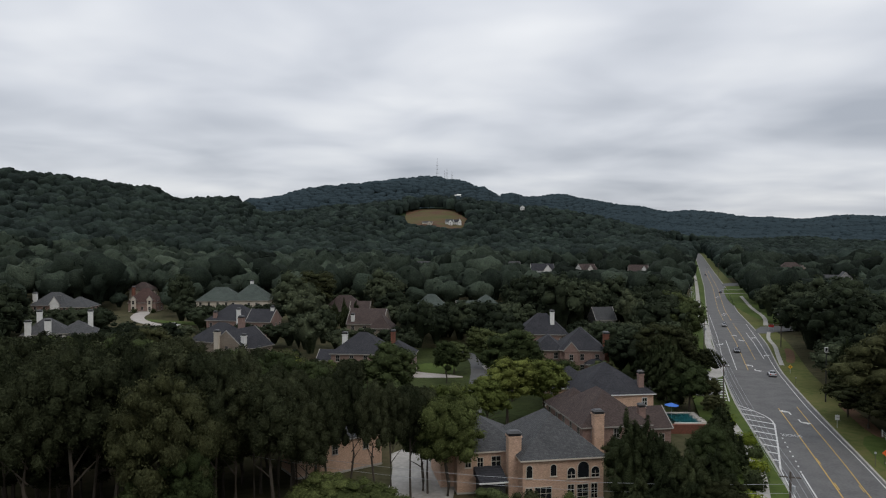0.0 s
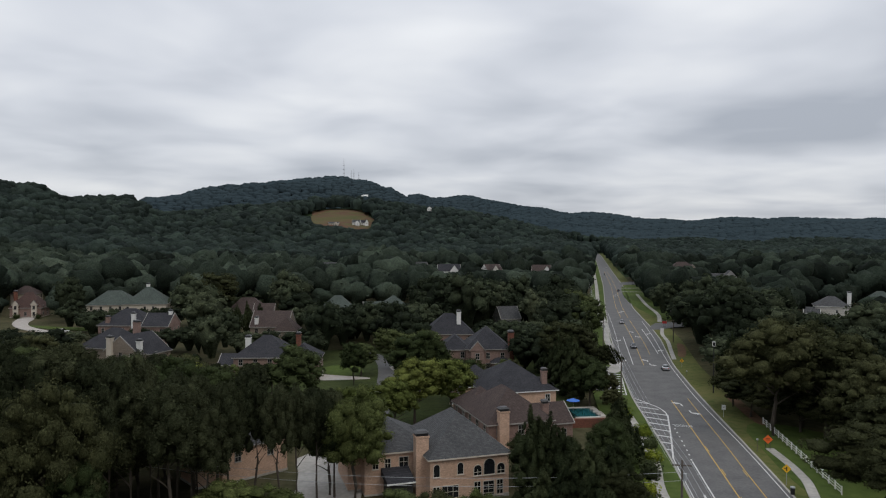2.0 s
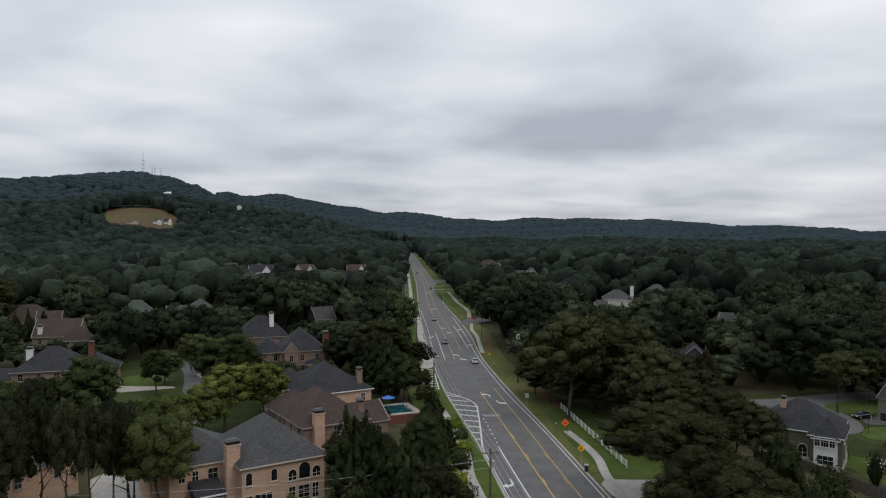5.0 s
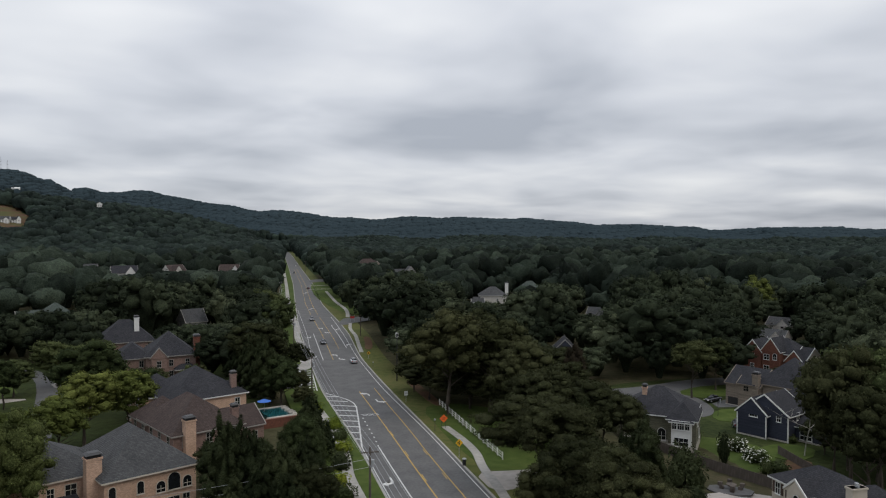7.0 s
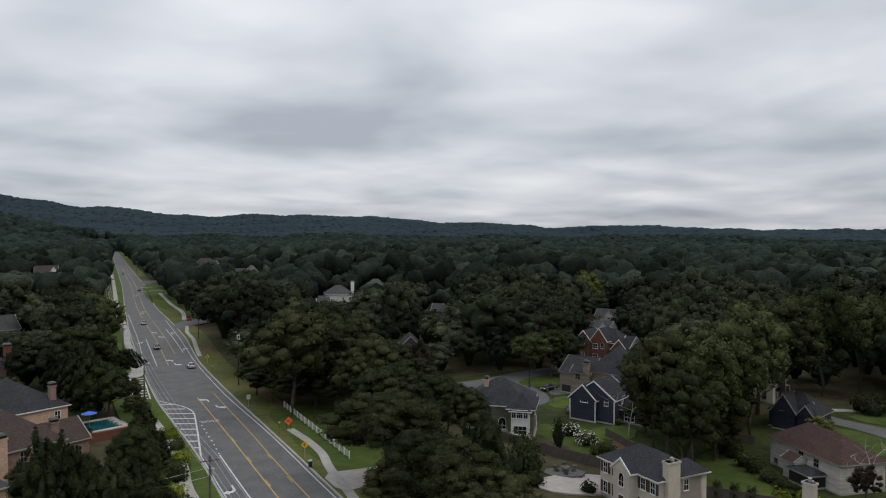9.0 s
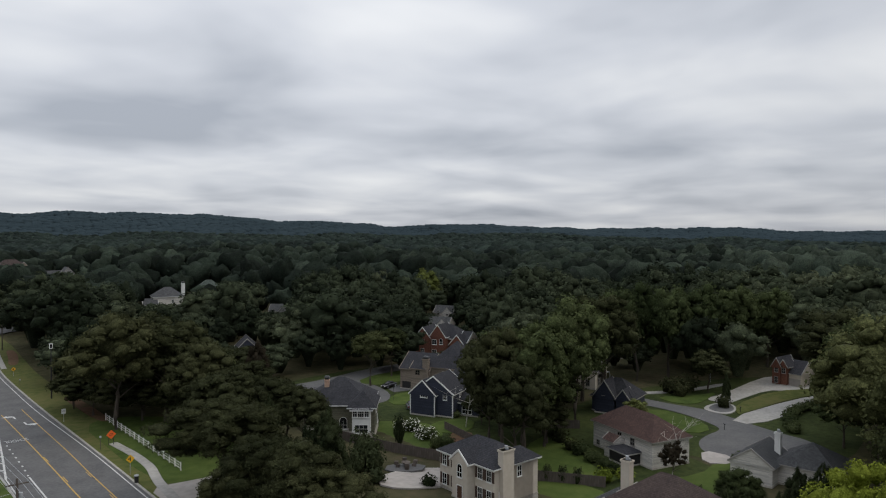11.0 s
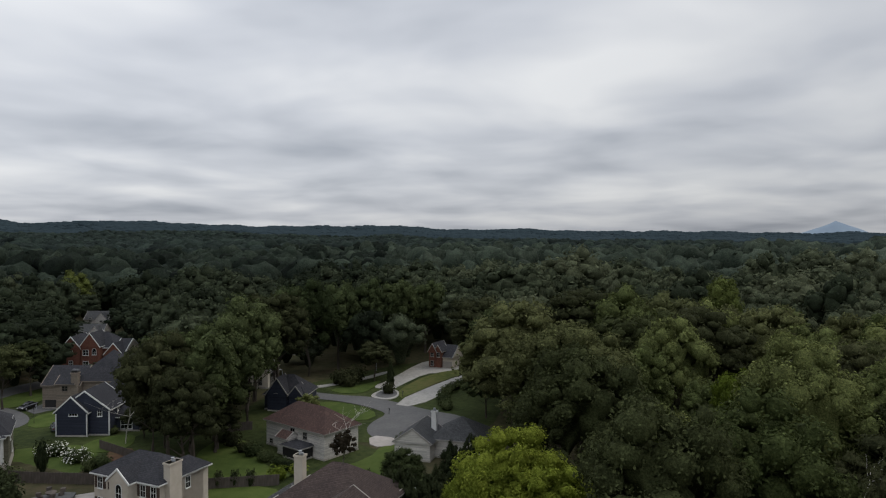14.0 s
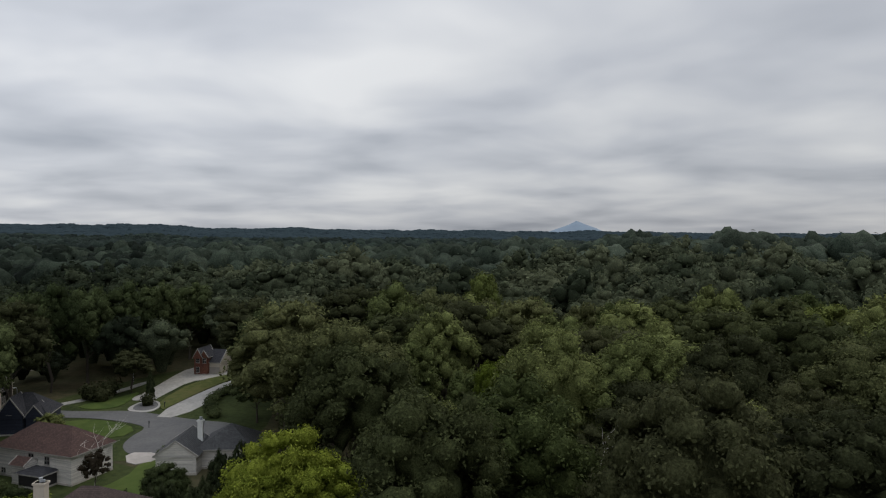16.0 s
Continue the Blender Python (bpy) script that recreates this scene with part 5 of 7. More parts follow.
def signpost(x, y, h, shape, size, mat, label, name, legs=1, ang=17):
    ob = new(name)
    ob.matrix_basis = pose(x, y, gz(x, y) + (0.1 if gz(x, y) > -1 else 0), 0, 0, -ang)
    for k in range(legs):
        dx = 0 if legs == 1 else (k - 0.5) * size * 0.7
        part("post", tube([(dx, 0.04, -0.5), (dx, 0.04, h)], [0.045, 0.045], 6), M_STEEL if mat is not M_ORANGE else M_BLACK, ob)
    bm = bmesh.new()
    if shape == "diamond":
        q = [(0, -size * 0.71), (size * 0.71, 0), (0, size * 0.71), (-size * 0.71, 0)]
    else:
        q = [(-size / 2, -size * 0.6), (size / 2, -size * 0.6), (size / 2, size * 0.6), (-size / 2, size * 0.6)]
    f0 = [bm.verts.new((a, -0.03, h - size * 0.7 + b)) for a, b in q]
    f1 = [bm.verts.new((a, 0.0, h - size * 0.7 + b)) for a, b in q]
    bm.faces.new(f0)
    bm.faces.new(f1[::-1])
    for i in range(4):
        bm.faces.new((f0[i], f1[i], f1[(i + 1) % 4], f0[(i + 1) % 4]))
    part("panel", bm, mat, ob)
    bm = bmesh.new()
    if mat is M_YELLOWSIGN:
        add_box(bm, -0.07, -0.045, h - size * 1.05, 0.07, -0.03, h - size * 0.35)
        add_box(bm, -0.35, -0.045, h - size * 0.75, 0, -0.03, h - size * 0.6)
    else:
        for k in range(2):
            add_box(bm, -size * 0.3, -0.045, h - size * (0.62 + 0.2 * k), size * 0.3, -0.03, h - size * (0.55 + 0.2 * k))
    part("bar", bm, M_BLACK, ob)
    tagged(ob, label, "road sign")


signpost(73.2, 115.2, 3.0, "diamond", 1.15, M_ORANGE, "orange diamond roadwork sign on a stand", "road_sign", 2)
signpost(65.9, 98.8, 3.4, "diamond", 0.95, M_YELLOWSIGN, "yellow diamond side-road warning sign on a post", "road_sign")
signpost(77.3, 137.4, 2.9, "plate", 0.8, M_WHITE, "white rectangular road sign on a post", "road_sign")
signpost(94.8, 191.6, 2.6, "diamond", 0.8, M_YELLOWSIGN, "yellow diamond warning sign by the kerb", "road_sign")
for x, y, h in ((70.7, 114.4, 2.1), (89.5, 178, 1.4)):
    ob = new("marker_post")
    ob.matrix_basis = pose(x, y, 0.1)
    part("post", tube([(0, 0, -0.4), (0, 0, h)], [0.05, 0.05], 6), M_WOOD, ob)
    part("cap", box(-0.13, -0.13, h, 0.13, 0.13, h + 0.28), M_STEEL, ob)
    tagged(ob, "slim post with a small grey box on top", "marker post")
ob = new("litter_bin")
ob.matrix_basis = pose(64.3, 94.9, 0.1)
part("body", tube([(0, 0, 0), (0, 0, 1.0)], [0.3, 0.32], 10), M_BLACK, ob)
part("lid", tube([(0, 0, 1.0), (0, 0, 1.12), (0, 0, 1.2)], [0.36, 0.34, 0.2], 10), M_STEEL, ob)
tagged(ob, "dark grey litter bin beside the footpath", "litter bin")
ob = new("red_banner")
ob.matrix_basis = pose(128.6, 275.5, 0.1, 0, 0, -20)
part("sheet", box(-0.9, -0.05, 1.5, 0.9, 0.05, 2.4), M_RED, ob)
for sx in (-0.8, 0.8):
    part("post", tube([(sx, 0.1, -0.4), (sx, 0.1, 3.1)], [0.06, 0.06], 6), M_STEEL, ob)
tagged(ob, "red banner sign at the side street's corner", "sign")

# tall lamp post
ob = new("street_lamp")
ob.matrix_basis = pose(86.6, 158.7, 0.1, 0, 0, -17)
part("pole", tube([(0, 0, -0.5), (0, 0, 6), (0, 0, 11.4)], [0.17, 0.13, 0.1], 8), M_BLACK, ob)
bm = box(-0.32, -0.18, 11.3, -0.24, 0.18, 12.4)
add_box(bm, 0.24, -0.18, 11.3, 0.32, 0.18, 12.4)
add_box(bm, -0.24, -0.18, 11.3, 0.24, 0.18, 11.4)
add_box(bm, -0.24, -0.18, 12.3, 0.24, 0.18, 12.4)
part("lamp_frame", bm, M_WHITE, ob, "white lamp frame")
part("lamp_glass", box(-0.24, -0.12, 11.4, 0.24, 0.12, 12.3), M_GLASS, ob)
tagged(ob, "tall dark lamp post with a white-framed head", "street lamp")
for x, y in ((170, 58), (199, 40)):
    ob = new("street_lamp")
    ob.matrix_basis = pose(x, y, gz(x, y))
    part("pole", tube([(0, 0, -0.4), (0, 0, 5.2), (-0.5, 0, 5.9), (-1.6, 0, 6.1)], [0.09, 0.07, 0.06, 0.05], 6), M_STEEL, ob)
    part("lamp_head", box(-2.3, -0.14, 6.02, -1.5, 0.14, 6.18), M_STEEL, ob)
    tagged(ob, "slim grey street lamp with a curved arm", "street lamp")

# white post-and-rail fence beside the footpath
fence = new("rail_fence")
tagged(fence, "white post-and-rail fence along the grass", "fence")
fa, fb = Vector((82.4, 131.4, 0.1)), Vector((71.3, 93.8, 0.1))
n_post = 16
post_me = None
for i in range(n_post + 1):
    p = fa.lerp(fb, i / n_post)
    if post_me is None:
        po = part("post", box(-0.065, -0.065, -0.5, 0.065, 0.065, 1.35), M_FENCE, fence)
        post_me = po.data
    else:
        po = new("post", post_me)
        po.parent = fence
    po.matrix_basis = pose(p.x, p.y, p.z, 0, 0, 16.4)
    if i:
        q = fa.lerp(fb, (i - 1) / n_post)
        for zz in (0.35, 0.75, 1.15):
            part("rail", tube([(q.x, q.y, q.z + zz), (p.x, p.y, p.z + zz)], [0.055, 0.055], 4), M_FENCE, fence)


def board_fence(pts, h, label):
    ob = new("board_fence")
    tagged(ob, label, "fence")
    for a, b in zip(pts, pts[1:]):
        a, b = Vector((*a, gz(*a))), Vector((*b, gz(*b)))
        l = (b - a).length
        n = max(1, round(l / 2.4))
        ang = math.degrees(math.atan2(b.y - a.y, b.x - a.x))
        for i in range(n):
            p = a.lerp(b, i / n)
            w = l / n
            bm = bmesh.new()
            k = int(w / 0.16)
            cols = []
            for j in range(2 * k + 1):
                yy = -0.02 if (j // 1) % 2 else 0.015
                xx = j * w / (2 * k)
                jit = 0.03 * math.sin(7.3 * j + p.x)
                cols.append([bm.verts.new((xx, yy, 0)), bm.verts.new((xx, yy, h + jit)), bm.verts.new((xx, yy + 0.05, h + jit)), bm.verts.new((xx, yy + 0.05, 0))])
            for c0, c1 in zip(cols, cols[1:]):
                for q in range(3):
                    bm.faces.new((c0[q], c1[q], c1[q + 1], c0[q + 1]))
            o = part("fence_panel", bm, M_WOOD, ob)
            o.matrix_basis = pose(p.x, p.y, p.z, 0, 0, ang)
            o = part("post", box(-0.06, -0.06, -0.5, 0.06, 0.06, h + 0.1), M_WOOD, ob)
            o.matrix_basis = pose(p.x, p.y, p.z, 0, 0, ang)


board_fence([(102.6, 88.2), (102.9, 75.8), (104.2, 66.5), (110, 62)], 1.8, "dark weathered board fence along the back lawn")
board_fence([(122.3, 76.6), (116.2, 65.6)], 1.7, "weathered board fence beside the mulch bed")
board_fence([(104.3, 50.1), (108, 37.4)], 1.8, "weathered board fence across the back lawn")
board_fence([(132.0, 63.7), (137.5, 53.2)], 1.8, "grey board fence under the tall trees")

# ---- pool behind the brick house ----
pool = new("swimming_pool")
tagged(pool, "small blue-green pool with a pale stone rim", "swimming pool")
part("water", box(46.6, 139.4, -0.4, 51.6, 146.6, 0.5), M_POOL, pool)
bm = bmesh.new()
for i in range(13):
    add_box(bm, 51.4 + 0.35 * math.sin(i * 1.9), 139.0 + i * 0.62, -0.4, 52.4 + 0.3 * math.sin(i * 2.7), 139.6 + i * 0.62, 0.75 + 0.12 * math.sin(i * 3.1))
add_box(bm, 46.0, 146.6, -0.4, 52.4, 147.4, 0.62)
add_box(bm, 46.0, 138.6, -0.4, 52.2, 139.4, 0.6)
part("stone_rim", bm, M_STONE, pool, "pale uneven stone rim")
part("retaining_wall", box(42.5, 134.4, -0.8, 52.6, 134.9, 1.5), M_BRICK_R, pool, "red brick retaining wall")
part("paving", box(42.8, 134.9, -0.4, 52.4, 138.6, 0.45), M_BRICK_B, pool)
KEEP_IN_VIEW.append((48, 140, 5.5, 1.2))
ob = new("parasol")
ob.matrix_basis = pose(47.4, 145.2, 0.5)
part("pole", tube([(0, 0, 0), (0, 0, 2.5)], [0.03, 0.03], 6), M_STEEL, ob)
bm = bmesh.new()
tip = bm.verts.new((0, 0, 2.6))
ring = [bm.verts.new((1.5 * math.cos(k * math.pi / 4), 1.5 * math.sin(k * math.pi / 4), 2.1)) for k in range(8)]
for k in range(8):
    bm.faces.new((tip, ring[k], ring[(k + 1) % 8]))
part("canopy", bm, M_BLUE, ob)
tagged(ob, "blue canvas parasol beside the pool", "parasol")
ob = new("parasol")
ob.matrix_basis = pose(17.3, 94.2, gz(17, 94))
part("pole", tube([(0, 0, 0), (0, 0, 2.3)], [0.03, 0.03], 6), M_STEEL, ob)
part("canopy", tube([(0, 0, 1.1), (0, 0, 1.7), (0, 0, 2.4)], [0.16, 0.2, 0.03], 8), M_RED, ob)
tagged(ob, "closed red parasol behind the tan brick house", "parasol")

# ---- masts on the far hill top ----
for az, r, base, top, w, lab in ((-0.47, 2460, 196, 286, 3.4, "tall lattice radio mast on the hill top"), (0.126, 2460, 190, 254, 2.0, "slim lattice mast on the hill top"), (0.31, 2460, 190, 258, 2.4, "slim lattice mast on the hill top"), (0.72, 2460, 184, 249, 2.0, "slim lattice mast on the hill top")):
    ob = new("radio_mast")
    ob.matrix_basis = pose(r * math.sin(radians(az)), r * math.cos(radians(az)), 0)
    for sx in (-1, 1):
        for sy in (-1, 1):
            part("leg", tube([(sx * w, sy * w, base - 30), (sx * w * 0.45, sy * w * 0.45, top)], [0.5, 0.35], 4), M_STEEL, ob)
    for k in range(7):
        z0 = base + (top - base) * k / 7
        part("brace", box(-w, -w, z0, w, w, z0 + 0.8), M_STEEL, ob)
    part("aerial", tube([(0, 0, top), (0, 0, top + 14 if top > 280 else top + 5)], [0.5, 0.3], 4), M_STEEL, ob)
    tagged(ob, lab, "radio mast", "hill top masts")

# ---- cars ----


def loft(sections):
    """Rings of (x, half width, z low, z high) from tail to nose."""
    bm = bmesh.new()
    rings = []
    for x, w, lo, hi in sections:
        c = 0.12
        rings.append([bm.verts.new(p) for p in ((x, -w + c, lo), (x, w - c, lo), (x, w, lo + c), (x, w * 0.97, hi - c), (x, w - 2 * c, hi), (x, -w + 2 * c, hi), (x, -w * 0.97, hi - c), (x, -w, lo + c))])
    for a, b in zip(rings, rings[1:]):
        for k in range(8):
            bm.faces.new((a[k], b[k], b[(k + 1) % 8], a[(k + 1) % 8]))
    bm.faces.new(rings[0])
    bm.faces.new(rings[-1][::-1])
    bmesh.ops.recalc_face_normals(bm, faces=bm.faces)
    return bm


M_TAIL = glass_like("red_lamp_glass", (0.35, 0.01, 0.01), 0.2)
M_CLEAR = glass_like("clear_lamp_glass", (0.6, 0.6, 0.58), 0.15)
M_TYRE = glass_like("black_rubber", (0.015, 0.015, 0.015), 0.85)


def car(x, y, ang, paint, label, tall=0.0, z=0.02):
    ob = new("car")
    ob.matrix_basis = pose(x, y, z, 0, 0, ang)
    part("body", loft([(-2.3, 0.72, 0.45, 0.8), (-2.2, 0.88, 0.3, 0.98 + tall), (-1.2, 0.92, 0.26, 1.02 + tall * 0.6), (0.6, 0.92, 0.26, 0.98 + tall * 0.5), (1.7, 0.88, 0.28, 0.86 + tall * 0.4), (2.25, 0.72, 0.36, 0.68 + tall * 0.3)]), paint, ob)
    part("cabin_glass", loft([(-1.75 - tall, 0.74, 0.9, 1.02 + tall * 0.6), (-1.15 - tall * 1.5, 0.68, 0.9, 1.4 + tall), (0.15, 0.68, 0.9, 1.42 + tall), (0.95, 0.76, 0.88, 1.0 + tall * 0.5)]), M_GLASS, ob)
    part("roof", loft([(-1.1 - tall * 1.5, 0.63, 1.34 + tall, 1.46 + tall), (0.1, 0.63, 1.36 + tall, 1.47 + tall)]), paint, ob)
    for sx in (-1.4, 1.4):
        for sy in (-0.86, 0.86):
            wheel = new("wheel")
            wheel.parent = ob
            wheel.matrix_basis = pose(sx, sy, 0.32, 90, 0, 0)
            part("tyre", tube([(0, 0, -0.11), (0, 0, 0.11)], [0.32, 0.32], 12), M_TYRE, wheel)
            part("rim", tube([(0, 0, -0.12), (0, 0, 0.12)], [0.2, 0.2], 10), M_STEEL, wheel)
    for sy in (-0.6, 0.6):
        part("headlight", box(2.1, sy - 0.17, 0.55, 2.27, sy + 0.17, 0.7), M_CLEAR, ob)
        part("tail_light", box(-2.3, sy - 0.17, 0.66, -2.2, sy + 0.17, 0.86), M_TAIL, ob)
    tagged(ob, label, "car")


def paint(name, c):
    m = glass_like(name, c, 0.25)
    m.node_tree.nodes["Principled BSDF"].inputs["Coat Weight"].default_value = 0.6
    return m


P_DARK, P_SILVER, P_GREY, P_BLACK, P_PALE = paint("dark_car_paint", (0.03, 0.034, 0.04)), paint("silver_car_paint", (0.36, 0.37, 0.38)), paint("grey_car_paint", (0.12, 0.12, 0.125)), paint("black_car_paint", (0.012, 0.012, 0.014)), paint("white_car_paint", (0.6, 0.6, 0.6))
for y, off, flip, p, lab, tall in ((226, -1.9, True, P_DARK, "dark saloon car driving towards the junction", 0), (289, -2.4, True, P_GREY, "grey car driving down the main road", 0.15), (190, 4.6, False, P_SILVER, "silver saloon car driving up the main road", 0), (455, 2.4, False, P_DARK, "dark car far along the main road", 0), (640, -3.2, True, P_DARK, "dark car far along the main road", 0.15), (780, 2.2, False, P_PALE, "pale car far along the main road", 0)):
    cx, cy = along(y, off)
    car(cx, cy, (90 - 18) + (180 if flip else 0), p, lab, tall)
car(147.2, 109.4, 175, P_BLACK, "black saloon parked on the driveway", 0, E0 + 0.14)
car(132.6, 92.4, 40, P_GREY, "grey car parked beside the navy house", 0.1, E0 + 0.13)
car(216, 8, 20, P_PALE, "white car parked up the drive", 0.1, gz(216, 8) + 0.1)
car(-108, 284, 20, P_PALE, "white car parked on the curving driveway", 0.1, 0.2)

# ---- yard things ----
ob = new("basketball_hoop")
ob.matrix_basis = pose(99.0, 14.6, gz(99, 14.6), 0, 0, -60)
part("pole", tube([(0, 0, -0.3), (0, 0, 3.4), (0, -0.5, 3.8)], [0.09, 0.09, 0.07], 8), M_STEEL, ob)
bm = box(-0.95, -0.62, 3.1, 0.95, -0.56, 4.2)
part("backboard", bm, M_WHITE, ob)
part("rim", tube([(0.23 * math.cos(k * 0.7), -0.9 + 0.23 * math.sin(k * 0.7), 3.25) for k in range(10)], [0.02] * 10, 4), M_ORANGE, ob)
tagged(ob, "white backboard basketball hoop on a grey pole", "basketball hoop")
ob = new("basketball_hoop")
ob.matrix_basis = pose(136.5, 100.0, E0 + 0.1, 0, 0, 40)
part("pole", tube([(0, 0, -0.3), (0, 0, 3.2), (0, -0.4, 3.5)], [0.08, 0.08, 0.06], 8), M_BLACK, ob)
part("backboard", box(-0.6, -0.5, 3.0, 0.6, -0.45, 3.8), M_STEEL, ob)
tagged(ob, "dark basketball hoop beside the driveway", "basketball hoop")
for x, y, z in ((152.6, 27.8, E0 + 0.1), (168.8, 27.4, E0 + 0.2), (136, 104, E0 + 0.1)):
    ob = new("mailbox")
    ob.matrix_basis = pose(x, y, z, 0, 0, 30)
    part("post", box(-0.05, -0.05, -0.3, 0.05, 0.05, 1.0), M_BLACK, ob)
    part("box", loft([(-0.28, 0.13, 1.0, 1.28), (0.28, 0.13, 1.0, 1.28)]), M_BLACK, ob)
    tagged(ob, "small black mailbox on a post at the kerb", "mailbox")
ob = new("patio_set")
ob.matrix_basis = pose(95.4, 67.4, gz(95.0, 67.3) + 0.55, 0, 0, 20)
part("table", tube([(0, 0, 0), (0, 0, 0.7), (0, 0, 0.72), (0, 0, 0.76)], [0.1, 0.1, 0.8, 0.8], 12), M_WOOD, ob)
for k in range(4):
    a = k * math.pi / 2 + 0.4
    cx, cy = 1.35 * math.cos(a), 1.35 * math.sin(a)
    bm = box(cx - 0.3, cy - 0.3, 0, cx + 0.3, cy + 0.3, 0.45)
    add_box(bm, cx - 0.3 + 0.25 * math.cos(a), cy - 0.3 + 0.25 * math.sin(a), 0.45, cx + 0.3 + 0.25 * math.cos(a), cy + 0.3 + 0.25 * math.sin(a), 1.0)
    part("chair", bm, M_WOOD, ob)
tagged(ob, "dark wooden garden table and chairs on the patio", "patio set")

# ---- open ground, kept free of trees: middle x, y, radius ----
OPEN_GROUND = [(7, 140, 5), (6.5, 155, 5), (7.5, 170, 5), (9.5, 185, 5), (10, 200, 5), (8, 215, 6), (-4, 118, 5), (-2, 107, 5), (50, 143, 9), (-9, 176, 6), (-4, 190, 6),
    (-143, 322, 8), (-132, 300, 8), (-118, 290, 6), (72, 100, 9), (80, 112, 7),
    (113, 78, 10), (105, 72, 9), (122, 68, 8), (88, 68, 8), (82, 74, 6), (132, 128, 6), (142, 122, 7), (150, 118, 7), (136, 108, 7), (144, 108, 7), (133, 100, 6),
    (94, 62, 8), (86, 64, 7), (108, 40, 8), (102, 33, 8), (150, 20, 11), (140, 27, 9), (158, 28, 8), (165, 36, 7), (172, 46, 7), (180, 50, 7), (176, 28, 9), (190, 24, 9), (200, 18, 8), (135, 17, 6), (99, 24, 6)]
for px, py, pr in OPEN_GROUND:
    KEEP_IN_VIEW.append((px, py, pr * 0.7, gz(px, py)))
for i in range(40):
    yy = 85 * (1300 / 85) ** (i / 39)
    xx = float(np.interp(yy, ROAD[:, 1], ROAD[:, 0]))
    KEEP_IN_VIEW.append((xx, yy, 9.5 if yy < 350 else 8, 0.0))
KEEP_IN_VIEW.append((-33.1, 83.7, 6, 5.0))
for xx in (-50, -22, 6, 24):
    KEEP_IN_VIEW.append((xx, 1262, 16, gz(xx, 1262) + 4))
# sight lines from the camera point, 38 m above the origin
KEEP = np.array(KEEP_IN_VIEW)
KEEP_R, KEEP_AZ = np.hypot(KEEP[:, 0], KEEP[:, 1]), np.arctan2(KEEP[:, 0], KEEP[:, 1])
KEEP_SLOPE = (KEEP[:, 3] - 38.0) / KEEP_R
OG = np.array(OPEN_GROUND)

# ---- trees ----


def knot(rng, centre, size, rough=0.18):
    """A rough rounded clump of 24 faces."""
    pts, quads, ids = [], [], {}
    g = (-1, 0, 1)
    for ax in range(3):
        for sgn in (-1, 1):
            idx = np.zeros((3, 3), int)
            for i, a in enumerate(g):
                for j, b in enumerate(g):
                    p = [0, 0, 0]
                    p[ax], p[(ax + 1) % 3], p[(ax + 2) % 3] = sgn, a, b
                    k = tuple(p)
                    if k not in ids:
                        ids[k] = len(pts)
                        n = np.array(p, float)
                        n /= np.linalg.norm(n)
                        pts.append(np.array(centre) + n * np.array(size) * (1 + rng.uniform(-rough, rough)))
                    idx[i, j] = ids[k]
            for i in range(2):
                for j in range(2):
                    q = (idx[i, j], idx[i + 1, j], idx[i + 1, j + 1], idx[i, j + 1])
                    quads.append(q if sgn > 0 else q[::-1])
    return np.array(pts), np.array(quads)


def leaves_on(rng, centre, size, n, leaf, up=0.8, slim=1.0):
    """n bent leaf sprays scattered over a clump, most of them lying flat."""
    d = rng.normal(size=(n, 3))
    d[:, 2] += 0.3
    d /= np.linalg.norm(d, axis=1)[:, None]
    p = np.array(centre) + d * np.array(size) * rng.uniform(0.8, 1.22, (n, 1))
    nrm = d * 0.6 + rng.normal(size=(n, 3)) * 0.35
    nrm[:, 2] += up
    nrm /= np.linalg.norm(nrm, axis=1)[:, None]
    t = np.cross(nrm, rng.normal(size=(n, 3)))
    t /= np.linalg.norm(t, axis=1)[:, None] + 1e-9
    b = np.cross(nrm, t)
    s = leaf * rng.uniform(0.6, 1.25, (n, 1))
    v = np.stack([p - t * s, p - b * s * 0.55 * slim + nrm * s * 0.12, p + t * s - nrm * s * 0.25, p + b * s * 0.55 * slim + nrm * s * 0.12], 1).reshape(-1, 3)
    return v, np.arange(4 * n).reshape(-1, 4)


def join_arrays(parts):
    v, f, o = [], [], 0
    for a, b in parts:
        v.append(a)
        f.append(b + o)
        o += len(a)
    return np.vstack(v), np.vstack(f)


def cube_ball(n):
    """Unit directions and quads of a ball with n by n faces on each of its six sides."""
    ids, pts, quads = {}, [], []
    for ax in range(3):
        for sgn in (-1, 1):
            idx = np.zeros((n + 1, n + 1), int)
            for i in range(n + 1):
                for j in range(n + 1):
                    k = [0, 0, 0]
                    k[ax], k[(ax + 1) % 3], k[(ax + 2) % 3] = sgn * n, 2 * i - n, 2 * j - n
                    k = tuple(k)
                    if k not in ids:
                        ids[k] = len(pts)
                        pts.append([math.tan(c / n * math.pi / 4) for c in k])
                    idx[i, j] = ids[k]
            for i in range(n):
                for j in range(n):
                    q = (idx[i, j], idx[i + 1, j], idx[i + 1, j + 1], idx[i, j + 1])
                    quads.append(q if sgn > 0 else q[::-1])
    d = np.array(pts)
    return d / np.linalg.norm(d, axis=1)[:, None], np.array(quads)


BALLS = {n: cube_ball(n) for n in (2, 3, 4, 8)}


def reach_of(d, centres, sizes, least):
    """How far out along each direction a heap of balls reaches."""
    along_c = d @ centres.T
    disc = sizes[None, :] ** 2 - (centres ** 2).sum(1)[None, :] + along_c ** 2
    out = np.where((disc > 0) & (along_c > 0), along_c + np.sqrt(np.maximum(disc, 0)), 0)
    return np.maximum(out.max(1), least)


